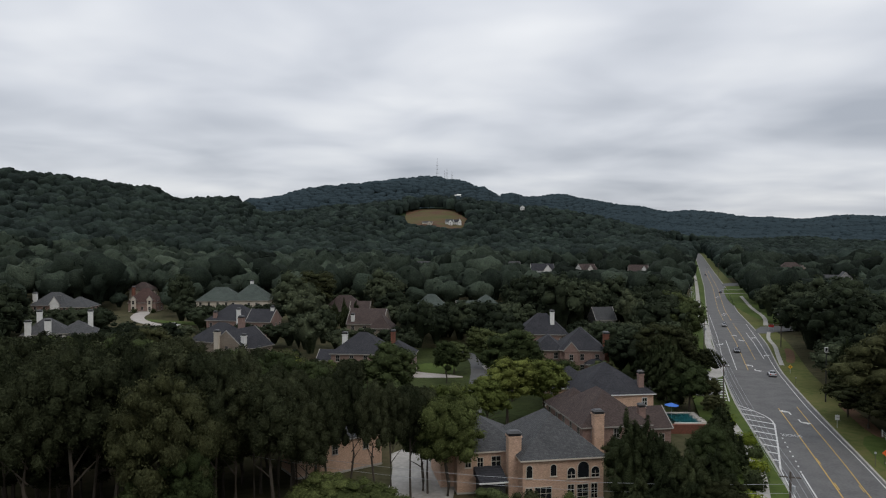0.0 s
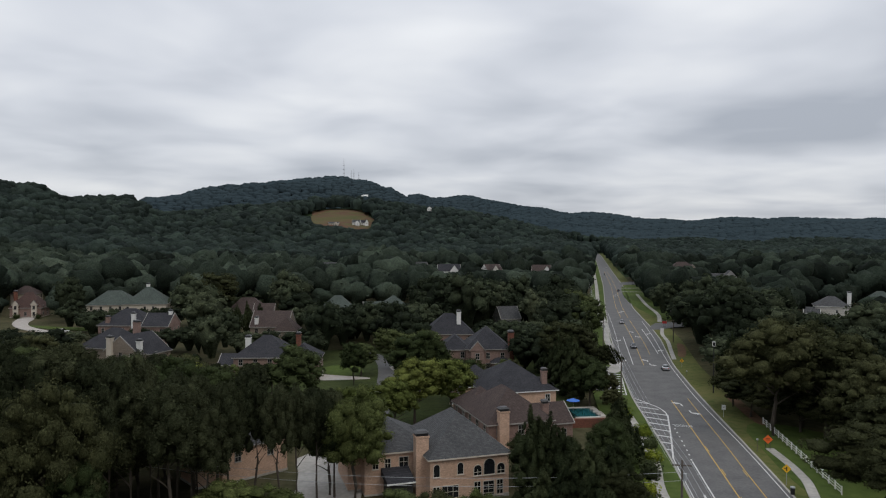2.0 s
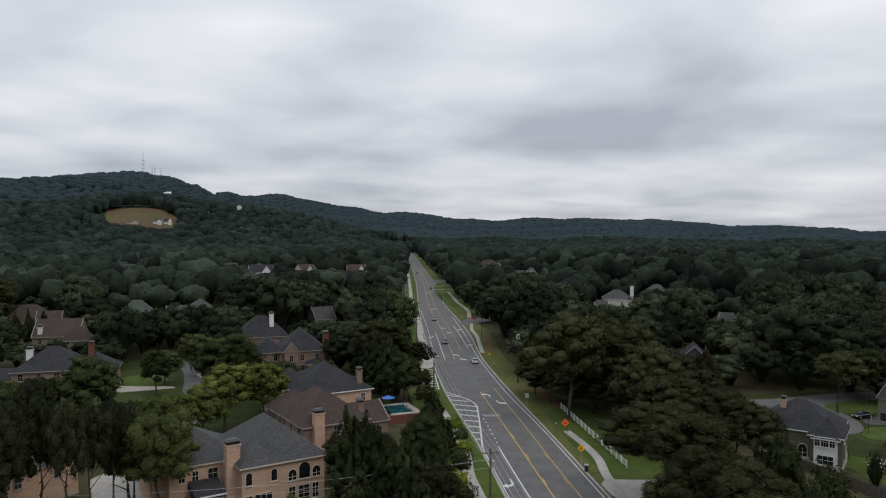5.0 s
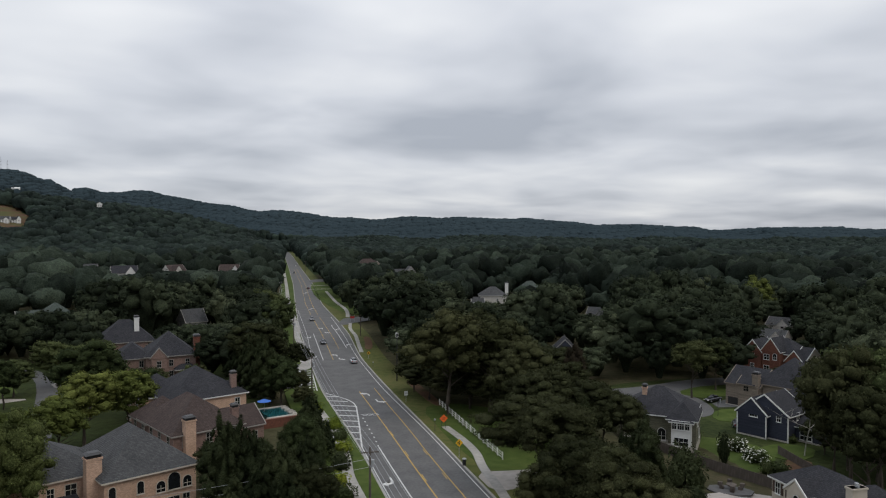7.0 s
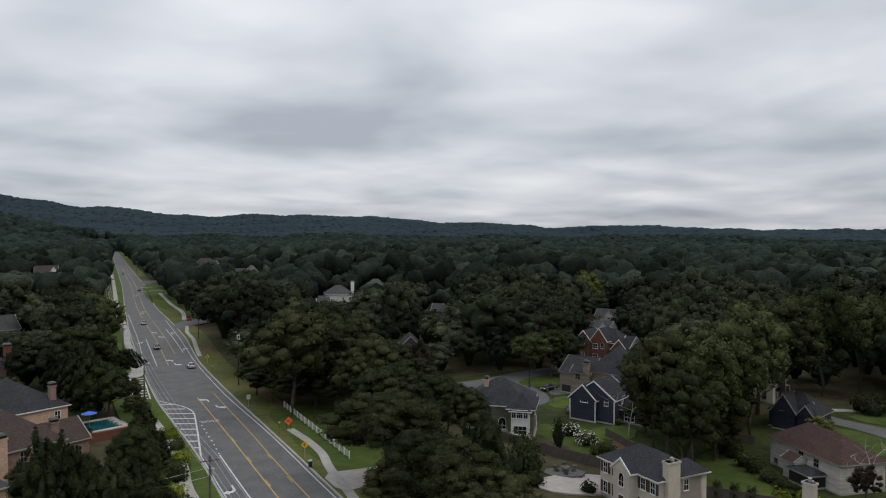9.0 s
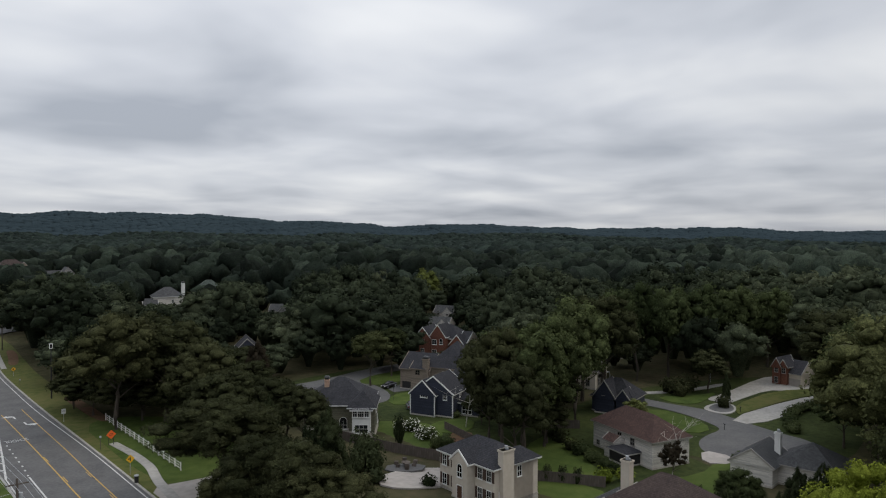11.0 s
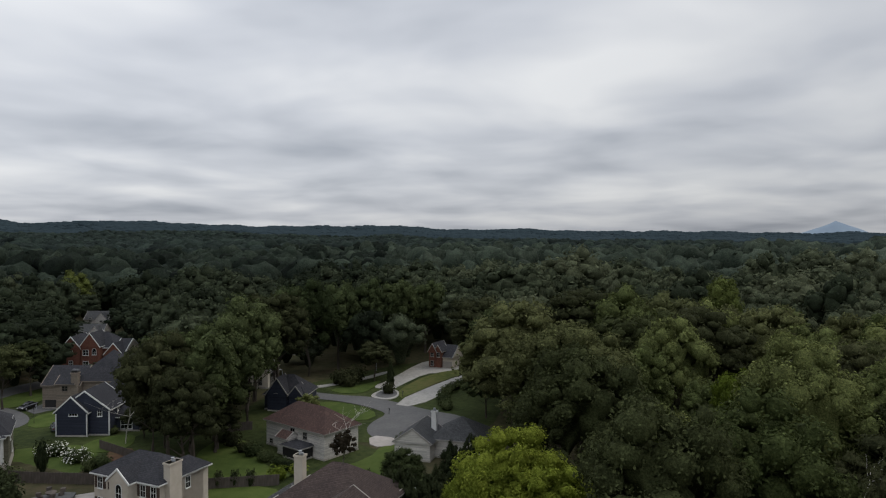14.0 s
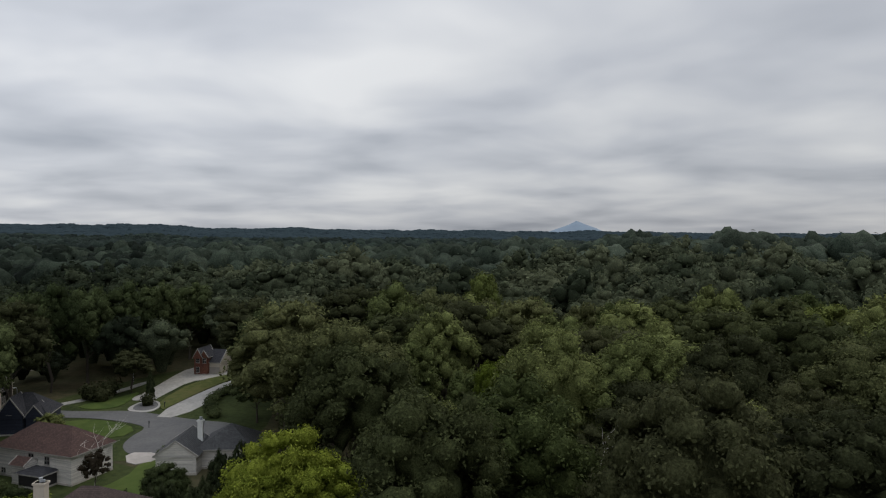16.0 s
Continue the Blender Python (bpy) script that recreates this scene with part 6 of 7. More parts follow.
def boughs(rng, n, lobes, size, twigs=0, rough=0.02, core=0.7, low=-0.6):
    """A heap of rounded boughs about the origin, about one across: points and quads."""
    d, quads = BALLS[n]
    k = np.arange(lobes) + 0.5
    h = 1 - (1 - low) * k / lobes
    a = 2.399963 * k + rng.uniform(-0.5, 0.5, lobes) + rng.uniform(0, 6)
    ring = np.sqrt(np.maximum(0, 1 - h * h))
    c = np.stack([ring * np.cos(a), ring * np.sin(a), h], 1) * rng.uniform(0.55, 0.92, (lobes, 1))
    s = size * rng.uniform(0.75, 1.25, lobes)
    r = reach_of(d, c, s, core)
    if twigs:
        e = rng.normal(size=(twigs, 3))
        e /= np.linalg.norm(e, axis=1)[:, None]
        e = e[e[:, 2] > low - 0.15]
        small = size * rng.uniform(0.26, 0.46, len(e))
        r = np.maximum(r, reach_of(d, e * (reach_of(e, c, s, core) - small * 0.35)[:, None], small, 0))
    r = r * (1 + rng.uniform(-rough, rough, len(r)))
    return d * r[:, None], quads


# half width, half height and middle of an 18 m tree; boughs and their size
SHAPES = dict(
    hardwood=(5.5, 6.2, 11.2, 56, 0.26), oak=(6.4, 5.6, 11.6, 66, 0.235), maple=(5.3, 6.6, 10.9, 54, 0.26),
    hickory=(6.0, 6.1, 11.4, 64, 0.24), bright=(5.5, 5.9, 11.4, 54, 0.25), street=(5.6, 4.4, 13.2, 44, 0.27), ash=(5.4, 6.1, 11.3, 50, 0.26), russet=(5.0, 6.0, 11.4, 34, 0.22), pine=(2.7, 4.7, 13.3, 34, 0.32), cedar=(3.5, 8.6, 9.0, 70, 0.2),
)


def tufts(rng, count, size, low, leaves):
    """Loose leafy tufts that stand apart all round a crown about one across: their dark hearts, and place and tilt of their leaf sprays."""
    d, quads = BALLS[2]
    k = np.arange(count) + 0.5
    h = 1 - (1 - low) * k / count
    a = 2.399963 * k + rng.uniform(-0.4, 0.4, count) + rng.uniform(0, 6)
    ring = np.sqrt(np.maximum(0, 1 - h * h))
    c = np.stack([ring * np.cos(a), ring * np.sin(a), h], 1) * rng.uniform(0.64, 0.95, (count, 1))
    s = size * rng.uniform(0.6, 1.35, count)
    flat = np.array((1, 1, 0.8))
    v = d[None] * (0.74 * s[:, None] * rng.uniform(0.75, 1.2, (count, len(d))))[:, :, None] * flat + c[:, None]
    f = quads[None] + (np.arange(count) * len(d))[:, None, None]
    pick = rng.choice(count, leaves, p=s ** 2 / (s ** 2).sum())
    n = rng.normal(size=(leaves, 3)) + c[pick] * 0.6
    n[:, 2] += 0.35
    n /= np.linalg.norm(n, axis=1)[:, None]
    at = c[pick] + n * flat * (s[pick] * rng.uniform(0.72, 1.12, leaves))[:, None]
    return v.reshape(-1, 3), f.reshape(-1, 4), at, n


def sprays(rng, at, up, leaf, slim=0.6):
    """Bent leaf sprays at the given places, square to their tilt."""
    n = len(at)
    up = up * 0.55 + rng.normal(size=(n, 3)) * 0.45
    up[:, 2] += 0.35
    up /= np.linalg.norm(up, axis=1)[:, None]
    t = np.cross(up, rng.normal(size=(n, 3)))
    t /= np.linalg.norm(t, axis=1)[:, None] + 1e-9
    b = np.cross(up, t)
    s = leaf * rng.uniform(0.5, 1.35, (n, 1))
    q = np.stack([at - t * s, at - b * s * slim + up * s * 0.15, at + t * s - up * s * 0.3, at + b * s * slim + up * s * 0.15], 1)
    return q.reshape(-1, 3), np.arange(4 * n).reshape(-1, 4)


def surface_leaves(rng, v, quads, n, leaf, slim=0.6):
    """Small leaf sprays that stand on the outside of a crown, at any tilt."""
    p = v[quads]
    nrm = np.cross(p[:, 2] - p[:, 0], p[:, 3] - p[:, 1])
    area = np.linalg.norm(nrm, axis=1) + 1e-9
    nrm /= area[:, None]
    pick = rng.choice(len(quads), n, p=area / area.sum())
    w = rng.dirichlet((1, 1, 1, 1), n)
    at = (p[pick] * w[:, :, None]).sum(1) + nrm[pick] * rng.uniform(0.0, 1.6, (n, 1)) * leaf
    return sprays(rng, at, nrm[pick], leaf, slim)


def crown(kind, seed, n, leaves, leaf):
    """A crown for a tree of 18 m, as arrays."""
    rng = np.random.default_rng(seed)
    wide, tall, mid, lobes, size = SHAPES[kind]
    scale, lift = np.array((wide, wide, tall)), np.array((0, 0, mid))
    low = {"cedar": -1.0, "pine": -0.8}.get(kind, -0.72)
    # a dark inner heap of boughs, hung round with loose tufts
    inner, inner_f = boughs(rng, n, 16, 0.3, 0, 0.05, 0.42, low)
    hearts, hearts_f, at, up = tufts(rng, lobes, size, low, leaves)
    phase, lean = rng.uniform(0, 6, 2), 0.12 * rng.normal(size=2)

    def uneven(v):
        """Lean and swell."""
        a = np.arctan2(v[:, 1], v[:, 0])
        k = 1 + 0.13 * np.sin(2 * a + phase[0]) + 0.07 * np.sin(3 * a + phase[1])
        if kind == "maple":
            k = k * (1.06 - 0.14 * v[:, 2])
        elif kind == "cedar":
            k = k * (1.3 * (1 - (np.clip(v[:, 2], -1, 1.1) + 1) / 2.2) ** 0.7 + 0.1)
        return np.stack([v[:, 0] * k + lean[0] * v[:, 2], v[:, 1] * k + lean[1] * v[:, 2], v[:, 2]], 1) * scale + lift

    return join_arrays([(uneven(inner * 0.62), inner_f), (uneven(hearts), hearts_f), sprays(rng, uneven(at), up, leaf, 0.35 if kind in ("pine", "cedar") else 0.6)])


def quad_mesh(name, v, f, mat, tint=None):
    me = bpy.data.meshes.new(name)
    me.vertices.add(len(v))
    me.vertices.foreach_set("co", np.asarray(v, np.float32).ravel())
    me.loops.add(4 * len(f))
    me.loops.foreach_set("vertex_index", np.asarray(f, np.int32).ravel())
    me.polygons.add(len(f))
    me.polygons.foreach_set("loop_start", np.arange(0, 4 * len(f), 4, dtype=np.int32))
    me.polygons.foreach_set("loop_total", np.full(len(f), 4, np.int32))
    if tint is not None:
        a = me.attributes.new("tint", "FLOAT", "POINT")
        a.data.foreach_set("value", np.asarray(tint, np.float32))
    me.polygons.foreach_set("use_smooth", np.ones(len(f), bool))
    me.materials.append(mat)
    me.update(calc_edges=True)
    return me


def trunk_mesh(kind, seed):
    rng = random.Random(seed)
    bm = bmesh.new()
    top = {"pine": 16.5, "cedar": 8.0}.get(kind, 11.0)
    r = {"pine": 0.2, "cedar": 0.2}.get(kind, 0.3)
    pts = [(rng.uniform(-0.25, 0.25) * i, rng.uniform(-0.25, 0.25) * i, -0.6 + (top + 0.6) * i / 4) for i in range(5)]
    add_tube(bm, pts, [r * 1.35, r, r * 0.85, r * 0.6, r * 0.3], 7)
    for k in range(0 if kind == "cedar" else 6):
        a = k * 1.1 + rng.uniform(-0.3, 0.3)
        z0 = top * (0.42 + 0.08 * k)
        l = 3.4 if kind != "pine" else 2.2
        add_tube(bm, [(0, 0, z0), (l * 0.5 * math.cos(a), l * 0.5 * math.sin(a), z0 + 1.2), (l * math.cos(a), l * math.sin(a), z0 + 2.2)], [r * 0.45, r * 0.3, r * 0.12], 5)
    me = bpy.data.meshes.new("trunk")
    bm.to_mesh(me)
    bm.free()
    me.materials.append(M_BARK)
    return me


NEAR = {}


def shrub_mesh(seed, mat, blossom=0):
    rng = np.random.default_rng(seed)
    out = [knot(rng, (0, 0, 0.55), (0.8, 0.8, 0.6), 0.25)]
    for i in range(6):
        c = (0.6 * math.cos(i * 1.05), 0.6 * math.sin(i * 1.05), 0.65 + 0.25 * (i % 2))
        out.append(leaves_on(rng, c, np.array((0.5, 0.5, 0.5)), 45, 0.16))
    me = quad_mesh("foliage", *join_arrays(out), mat)
    fl = None
    if blossom:
        fl = quad_mesh("blossom", *join_arrays([leaves_on(rng, (0, 0, 0.75), np.array((1.15, 1.15, 0.8)), blossom, 0.14, 0.8)]), M_FLOWER)
    return me, fl


SHRUBS = [shrub_mesh(i, LEAF[k], b) for i, (k, b) in enumerate((("hardwood", 0), ("cedar", 0), ("bright", 0), ("oak", 0), ("hardwood", 120)))]


def shrub(x, y, s, v, tall=1.0):
    ob = new("shrub")
    ob.matrix_basis = pose(x, y, gz(x, y), 0, 0, (x * 37) % 360) @ Matrix.Diagonal((s, s, s * tall, 1))
    me, fl = SHRUBS[v]
    c = new("foliage", me)
    c.parent = ob
    if fl:
        c = new("blossom", fl)
        c.parent = ob
    tagged(ob, ("dark green rounded garden shrub", "dense dark evergreen shrub", "rounded yellow-green leafy garden shrub", "dark leafy garden shrub", "green shrub covered in white blossom")[v], "shrub", "garden shrubs")


def dead_tree(x, y, h, seed):
    rng = random.Random(seed)
    bm = bmesh.new()

    def limb(p, d, l, r, depth):
        pts, rr = [p], [r]
        q = Vector(p)
        for i in range(4):
            d = (Vector(d) + Vector((rng.uniform(-1, 1), rng.uniform(-1, 1), rng.uniform(-0.3, 0.6))) * 0.22).normalized()
            q = q + d * l / 4
            pts.append(tuple(q))
            rr.append(r * (1 - 0.2 * (i + 1)))
            if depth and i > 0:
                for _ in range(2):
                    a = rng.uniform(0, 6.28)
                    limb(tuple(q), (math.cos(a), math.sin(a), rng.uniform(0.2, 0.9)), l * rng.uniform(0.35, 0.55), r * 0.45, depth - 1)
        add_tube(bm, pts, rr, 5)

    limb((0, 0, -0.5), (0, 0, 1), h, 0.12, 2)
    ob = new("dead_tree")
    ob.matrix_basis = pose(x, y, gz(x, y))
    part("bare_limb", bm, M_DEADWOOD, ob)
    tagged(ob, "bare dead tree with pale grey branches", "tree")


def crown_mesh(kind, seed, n, leaves, leaf):
    return quad_mesh("crown", *crown(kind, seed, n, leaves, leaf), LEAF[kind])


FINE = {}
for kind, n, fine, plain, leaf in (
    ("hardwood", 3, 9000, 2300, 0.165), ("maple", 3, 9000, 2300, 0.165), ("hickory", 4, 9500, 2300, 0.165), ("oak", 3, 9500, 2300, 0.165), ("bright", 3, 9000, 2200, 0.165), ("street", 2, 6000, 2200, 0.165),
    ("ash", 3, 8000, 2200, 0.165), ("russet", 2, 3500, 1300, 0.15), ("pine", 4, 5200, 2000, 0.18), ("cedar", 3, 5200, 2000, 0.16)):
    trunks = [trunk_mesh("hardwood" if kind in ("maple", "hickory", "street", "ash", "russet") else kind, i) for i in range(n)]
    FINE[kind] = [(crown_mesh(kind, 100 + 7 * i + len(kind), 8, fine, leaf), trunks[i]) for i in range(n)]
    NEAR[kind] = [(crown_mesh(kind, 100 + 7 * i + len(kind), 4, plain, leaf * 1.7), trunks[i]) for i in range(n)]
LABELS = dict(ash="light green ash with a rounded crown", russet="thin-leaved brownish deciduous tree with bare twigs", street="round-headed street tree on a clear trunk", hickory="tall olive-green domed tree in a shade-darkened maple colour", maple="leafy mid-green deciduous tree in full leaf", hardwood="broad green deciduous tree in full leaf", oak="wide dark green oak with a lobed crown", bright="fresh yellow-green deciduous tree", pine="tall dark pine with a bare trunk", cedar="dense dark conical evergreen")
placed = []
trees_rng = random.Random(5)


def tree(kind, x, y, h, wide=1.0, group="", label=""):
    ob = new("tree")
    girth = wide * (0.8 * h / 18 + 0.2)
    ob.matrix_basis = pose(x, y, gz(x, y) - 0.1, 0, 0, trees_rng.uniform(0, 360)) @ Matrix.Diagonal((girth, girth, h / 18, 1))
    crown_me, trunk_me = trees_rng.choice((FINE if math.hypot(x, y) < 112 else NEAR)[kind])
    for name, me in (("trunk", trunk_me), ("crown", crown_me)):
        c = new(name, me)
        c.parent = ob
    tagged(ob, label or LABELS[kind], "tree", group)
    placed.append((x, y, 4.0 * girth))
    return ob


def bearing(az, r):
    return r * math.sin(radians(az)), r * math.cos(radians(az))


for kind, az, r, h, wide in (
    ("oak", -21.8, 82, 23.6, 0.68), ("hardwood", -20.2, 79, 15, 0.75), ("hardwood", -23.4, 80, 13, 0.8), ("maple", -6.2, 84, 8.5, 1.6), ("maple", -9.5, 86, 9, 1.5), ("ash", 0.3, 125, 11.5, 0.95), ("ash", 5.3, 140, 14, 1.2), ("ash", 8.2, 144, 13.5, 1.2), ("ash", 3.6, 131, 11.5, 1.15), ("hardwood", 9.4, 156, 10.5, 1.4),
    ("hardwood", 0.3, 178, 11, 0.95), ("hardwood", 0.9, 190, 9, 1.3), ("hardwood", 6, 190, 12.5, 1.3), ("hardwood", 3.6, 198, 12, 1.2), ("hardwood", -4.2, 150, 15, 1.3), ("ash", -12.3, 150, 12.5, 1.3), ("oak", -10.6, 300, 23, 1.5),
    ("cedar", 15.2, 95, 15.5, 1.3), ("cedar", 16.4, 97, 14, 1.4), ("cedar", 18.6, 92, 12, 1.4), ("cedar", 17.6, 94, 13, 1.4), ("cedar", 19.7, 92, 12.5, 1.4), ("cedar", 21.0, 94, 12, 1.4), ("oak", 22.0, 91, 9, 0.8), ("cedar", 17.4, 87, 10.5, 1.6), ("cedar", 19.3, 86, 10, 1.6), ("cedar", 15.8, 88, 9.5, 1.5), ("cedar", 20.6, 85, 8.5, 1.5), ("maple", 0.4, 101, 16.5, 0.9), ("hardwood", -1.6, 103, 14, 0.9), ("oak", 21.1, 152, 6.5, 0.7), ("oak", 20.6, 162, 8, 0.7), ("cedar", 21.7, 143, 6.5, 1.2), ("cedar", 21.5, 118, 11.5, 1.2), ("cedar", 22.3, 121, 9, 1.2),
    ("cedar", 16.9, 170, 15, 1.2), ("cedar", 17.7, 166, 15.5, 1.2), ("cedar", 18.5, 163, 14.5, 1.3), ("hardwood", 19.4, 160, 11, 1.2), ("cedar", 16.2, 182, 15, 1.2), ("oak", 20.6, 192, 9.5, 0.9), ("hardwood", 18.0, 196, 14, 1.1), ("cedar", 19.0, 205, 16, 1.1), ("hardwood", 18.9, 240, 17, 1.1), ("hardwood", 18.5, 270, 18, 1.1),
    ("pine", -4.2, 96, 17.5, 0.75), ("pine", -5.6, 93, 18.5, 0.75), ("pine", -7.4, 95, 19, 0.75), ("pine", -2.6, 100, 16.5, 0.75), ("pine", -9.4, 92, 19.5, 0.75), ("pine", -1.2, 102, 15.5, 0.8),
    ("hardwood", 70.8, 190, 26, 0.9), ("hardwood", 73.2, 198, 27, 0.9), ("hardwood", 75.6, 206, 26, 0.9), ("hardwood", 78, 214, 26, 0.9), ("hardwood", 80.4, 224, 26, 0.9), ("hardwood", 82.6, 232, 25, 0.9), ("oak", 87.4, 186, 24, 1.2), ("hardwood", 89, 165, 23, 1.2), ("oak", 89.8, 142, 22, 1.2), ("hardwood", 69, 172, 26, 1.1),
    ("oak", 30.0, 168, 10, 1.2), ("oak", 31.3, 160, 9, 1.3), ("oak", 32.9, 156, 9, 1.3), ("oak", 34.6, 152, 9, 1.3), ("oak", 36.4, 148, 9, 1.3), ("oak", 38.3, 143, 9.5, 1.2), ("oak", 35.0, 170, 18, 1.2), ("oak", 38.0, 165, 17, 1.2),
    ("oak", 60.9, 148, 8, 1.1), ("oak", 62.4, 140, 8.5, 1.1), ("oak", 64.2, 136, 9, 1.2), ("oak", 66.2, 136, 9, 1.2),
    ("hardwood", 87.6, 152, 12, 1.0), ("hardwood", 89.2, 158, 15, 1.0), ("oak", 46.6, 124, 12, 1.0), ("oak", 45.2, 128, 12.5, 1.0), ("russet", 42.9, 150, 17, 0.6), ("russet", 76.0, 120, 7.0, 0.75),
    ("cedar", -8.8, 268, 13, 0.8), ("cedar", -7.9, 266, 14, 0.8), ("cedar", -7.1, 268, 13, 0.8),
    ("oak", 32.8, 147, 23.5, 1.05), ("oak", 36.2, 150, 22, 1.05), ("oak", 34.6, 158, 23, 1.0), ("oak", 38.8, 140, 18, 1.0), ("oak", 40.3, 105, 15, 1.4), ("oak", 43.3, 88, 14, 1.0), ("oak", 46.3, 84, 14, 1.1), ("oak", 41.2, 86, 11.5, 0.9), ("oak", 48.2, 80, 12, 1.1), ("oak", 42, 138, 15, 1.1), ("oak", 44.2, 128, 13, 1.2), ("oak", 40.2, 127, 15, 1.2),
    ("cedar", 48.3, 101, 14, 1.3), ("cedar", 47.0, 98, 12, 1.3), ("street", 51.9, 186, 14.6, 0.95), ("street", 53.6, 197, 14.0, 0.9), ("oak", 62.6, 124, 25, 0.8), ("hardwood", 64.4, 128, 25.5, 1.0), ("hardwood", 66.0, 134, 25, 1.0), ("oak", 61.6, 132, 22, 0.75), ("oak", 63.7, 117, 20, 0.8), ("hardwood", 68.5, 152, 27, 1.0), ("oak", 70.6, 168, 28, 0.9), ("ash", 56.4, 330, 23, 1.0),
    ("bright", 106.9, 112, 21, 0.65), ("ash", 105.4, 187, 31, 0.75), ("ash", 131.0, 170, 27, 1.0), ("bright", 89.4, 76, 19.5, 0.95), ("bright", 86.8, 74, 16, 0.8), ("bright", 92.6, 75, 16.5, 1.0), ("bright", 89.8, 70, 13.5, 0.9), ("cedar", 79.8, 178, 8.5, 0.5),
    ("cedar", 78.3, 96, 8.5, 1.2), ("cedar", 79.4, 95, 9, 1.2), ("cedar", 80.5, 94, 9.5, 1.2), ("cedar", 81.6, 94, 9, 1.2), ("cedar", 82.7, 95, 8.5, 1.2), ("cedar", 83.8, 96, 9, 1.2), ("cedar", 85.0, 104, 10, 1.2), ("cedar", 86.2, 108, 10, 1.2)):
    tree(kind, *bearing(az, r), h, wide)
# the pine grove west of the houses: two close rows and dark saplings under them
for i in range(17):
    az = -33.5 + 1.42 * i
    fall = 24.0 - 0.5 * max(0.0, az + 23.0)
    tree("pine", *bearing(az, 93 + 5 * math.sin(2.6 * i)), fall + 1.2 * math.sin(1.9 * i), 0.9 + 0.15 * math.sin(3.3 * i))
    tree("pine", *bearing(az + 0.5, 106 + 4 * math.sin(1.7 * i)), fall - 1.0 + 1.4 * math.sin(2.3 * i), 0.95 + 0.2 * math.sin(2.9 * i))
for i in range(12):
    tree("oak", *bearing(-34 + 2.0 * i, 112 + 6 * math.sin(2.1 * i)), 12 + 2 * math.sin(1.3 * i), 1.3)


def fits(x, y, h, half):
    """The height a tree may have here, cut to keep things behind it in the camera's view, or 0 where the ground is
    open.
    """
    s = float(road_side(x, y))
    hw = float(np.interp(y, ROAD[:, 1], ROAD_HALF))
    if y < 1480 and -(hw + 8.5 + half * 0.4) < s < hw + 6.5 + half * 0.4:
        return 0
    r, a = math.hypot(x, y), math.atan2(x, y)
    if (np.hypot(KEEP[:, 0] - x, KEEP[:, 1] - y) < KEEP[:, 2] + half * 0.75).any() or (np.hypot(OG[:, 0] - x, OG[:, 1] - y) < OG[:, 2] + half * 0.6).any():
        return 0
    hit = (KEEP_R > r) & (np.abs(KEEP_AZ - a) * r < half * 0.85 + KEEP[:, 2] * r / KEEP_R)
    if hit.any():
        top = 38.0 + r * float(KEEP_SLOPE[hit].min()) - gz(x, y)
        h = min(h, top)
    return h if h > 6.5 else 0


rng_f = random.Random(11)
nrng = np.random.default_rng(3)


def scatter(spacing, r0, r1, az0=-39, az1=137):
    n = int(r1 / spacing) + 1
    for i in range(-n, n + 1):
        for j in range(-n, n + 1):
            x = (i + (0.5 if j % 2 else 0) + rng_f.uniform(-0.33, 0.33)) * spacing
            y = (j * 0.88 + rng_f.uniform(-0.3, 0.3)) * spacing
            r = math.hypot(x, y)
            if not r0 <= r < r1:
                continue
            az = math.degrees(math.atan2(x, y))
            if az0 < az < az1:
                yield x, y, r, az


# close woods: every tree a thing of its own
count = 0
close_rest = []
close = sorted(scatter(8.2, 60, 190), key=lambda q: q[2])
for x, y, r, az in close:
    low = 80 if az < 84 else 60
    if r < low or (-13 < az < 1 and r < 126) or (84 < az < 98 and r < 86) or (12 < az < 25 and r < 101):
        continue
    if any(math.hypot(x - a, y - b) < c * (0.9 if az < 84 else 1.0) + (2.2 if az < 84 else 3.6) for a, b, c in placed):
        continue
    pick = rng_f.random()
    if az < -1 and r < 165:
        kind = "pine" if pick < 0.8 else "hardwood"
        h = rng_f.uniform(18, 23)
    elif az > 84:
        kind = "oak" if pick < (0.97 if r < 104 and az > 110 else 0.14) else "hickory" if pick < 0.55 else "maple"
        h = rng_f.choice((rng_f.uniform(12, 18), rng_f.uniform(20, 29), rng_f.uniform(21, 29)))
    else:
        kind = "hardwood" if pick < 0.5 else "oak" if pick < 0.82 else "maple" if pick < 0.9 else "cedar"
        h = rng_f.uniform(11, 19)
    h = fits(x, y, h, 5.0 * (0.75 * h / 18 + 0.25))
    if not h:
        continue
    wide = rng_f.uniform(0.9, 1.25) * (0.97 if az > 84 else 1.0) * (0.95 if h < 11 else 1.0)
    count += 1
    if count <= 300:
        tree(kind, x, y, h, wide)
    else:
        close_rest.append((x, y, h, wide))


def woods(name, spots, templates, mat, label):
    """Many crowns joined into one mesh; spots: x, y, height, width, tint."""
    vs, fs, ts, o = [], [], [], 0
    for x, y, h, wide, tint in spots:
        v, f = templates[rng_f.randrange(len(templates))]
        a = rng_f.uniform(0, 6.283)
        g = wide * (0.75 * h / 18 + 0.25)
        c, s = math.cos(a) * g, math.sin(a) * g
        w = np.stack([v[:, 0] * c - v[:, 1] * s + x, v[:, 0] * s + v[:, 1] * c + y, v[:, 2] * h / 18 + gz(x, y)], 1)
        vs.append(w)
        fs.append(f + o)
        ts.append(np.full(len(v), tint))
        o += len(v)
    ob = new(name, quad_mesh(name, np.vstack(vs), np.vstack(fs), mat, np.concatenate(ts)))
    return tagged(ob, label, "woodland", kind="stuff")


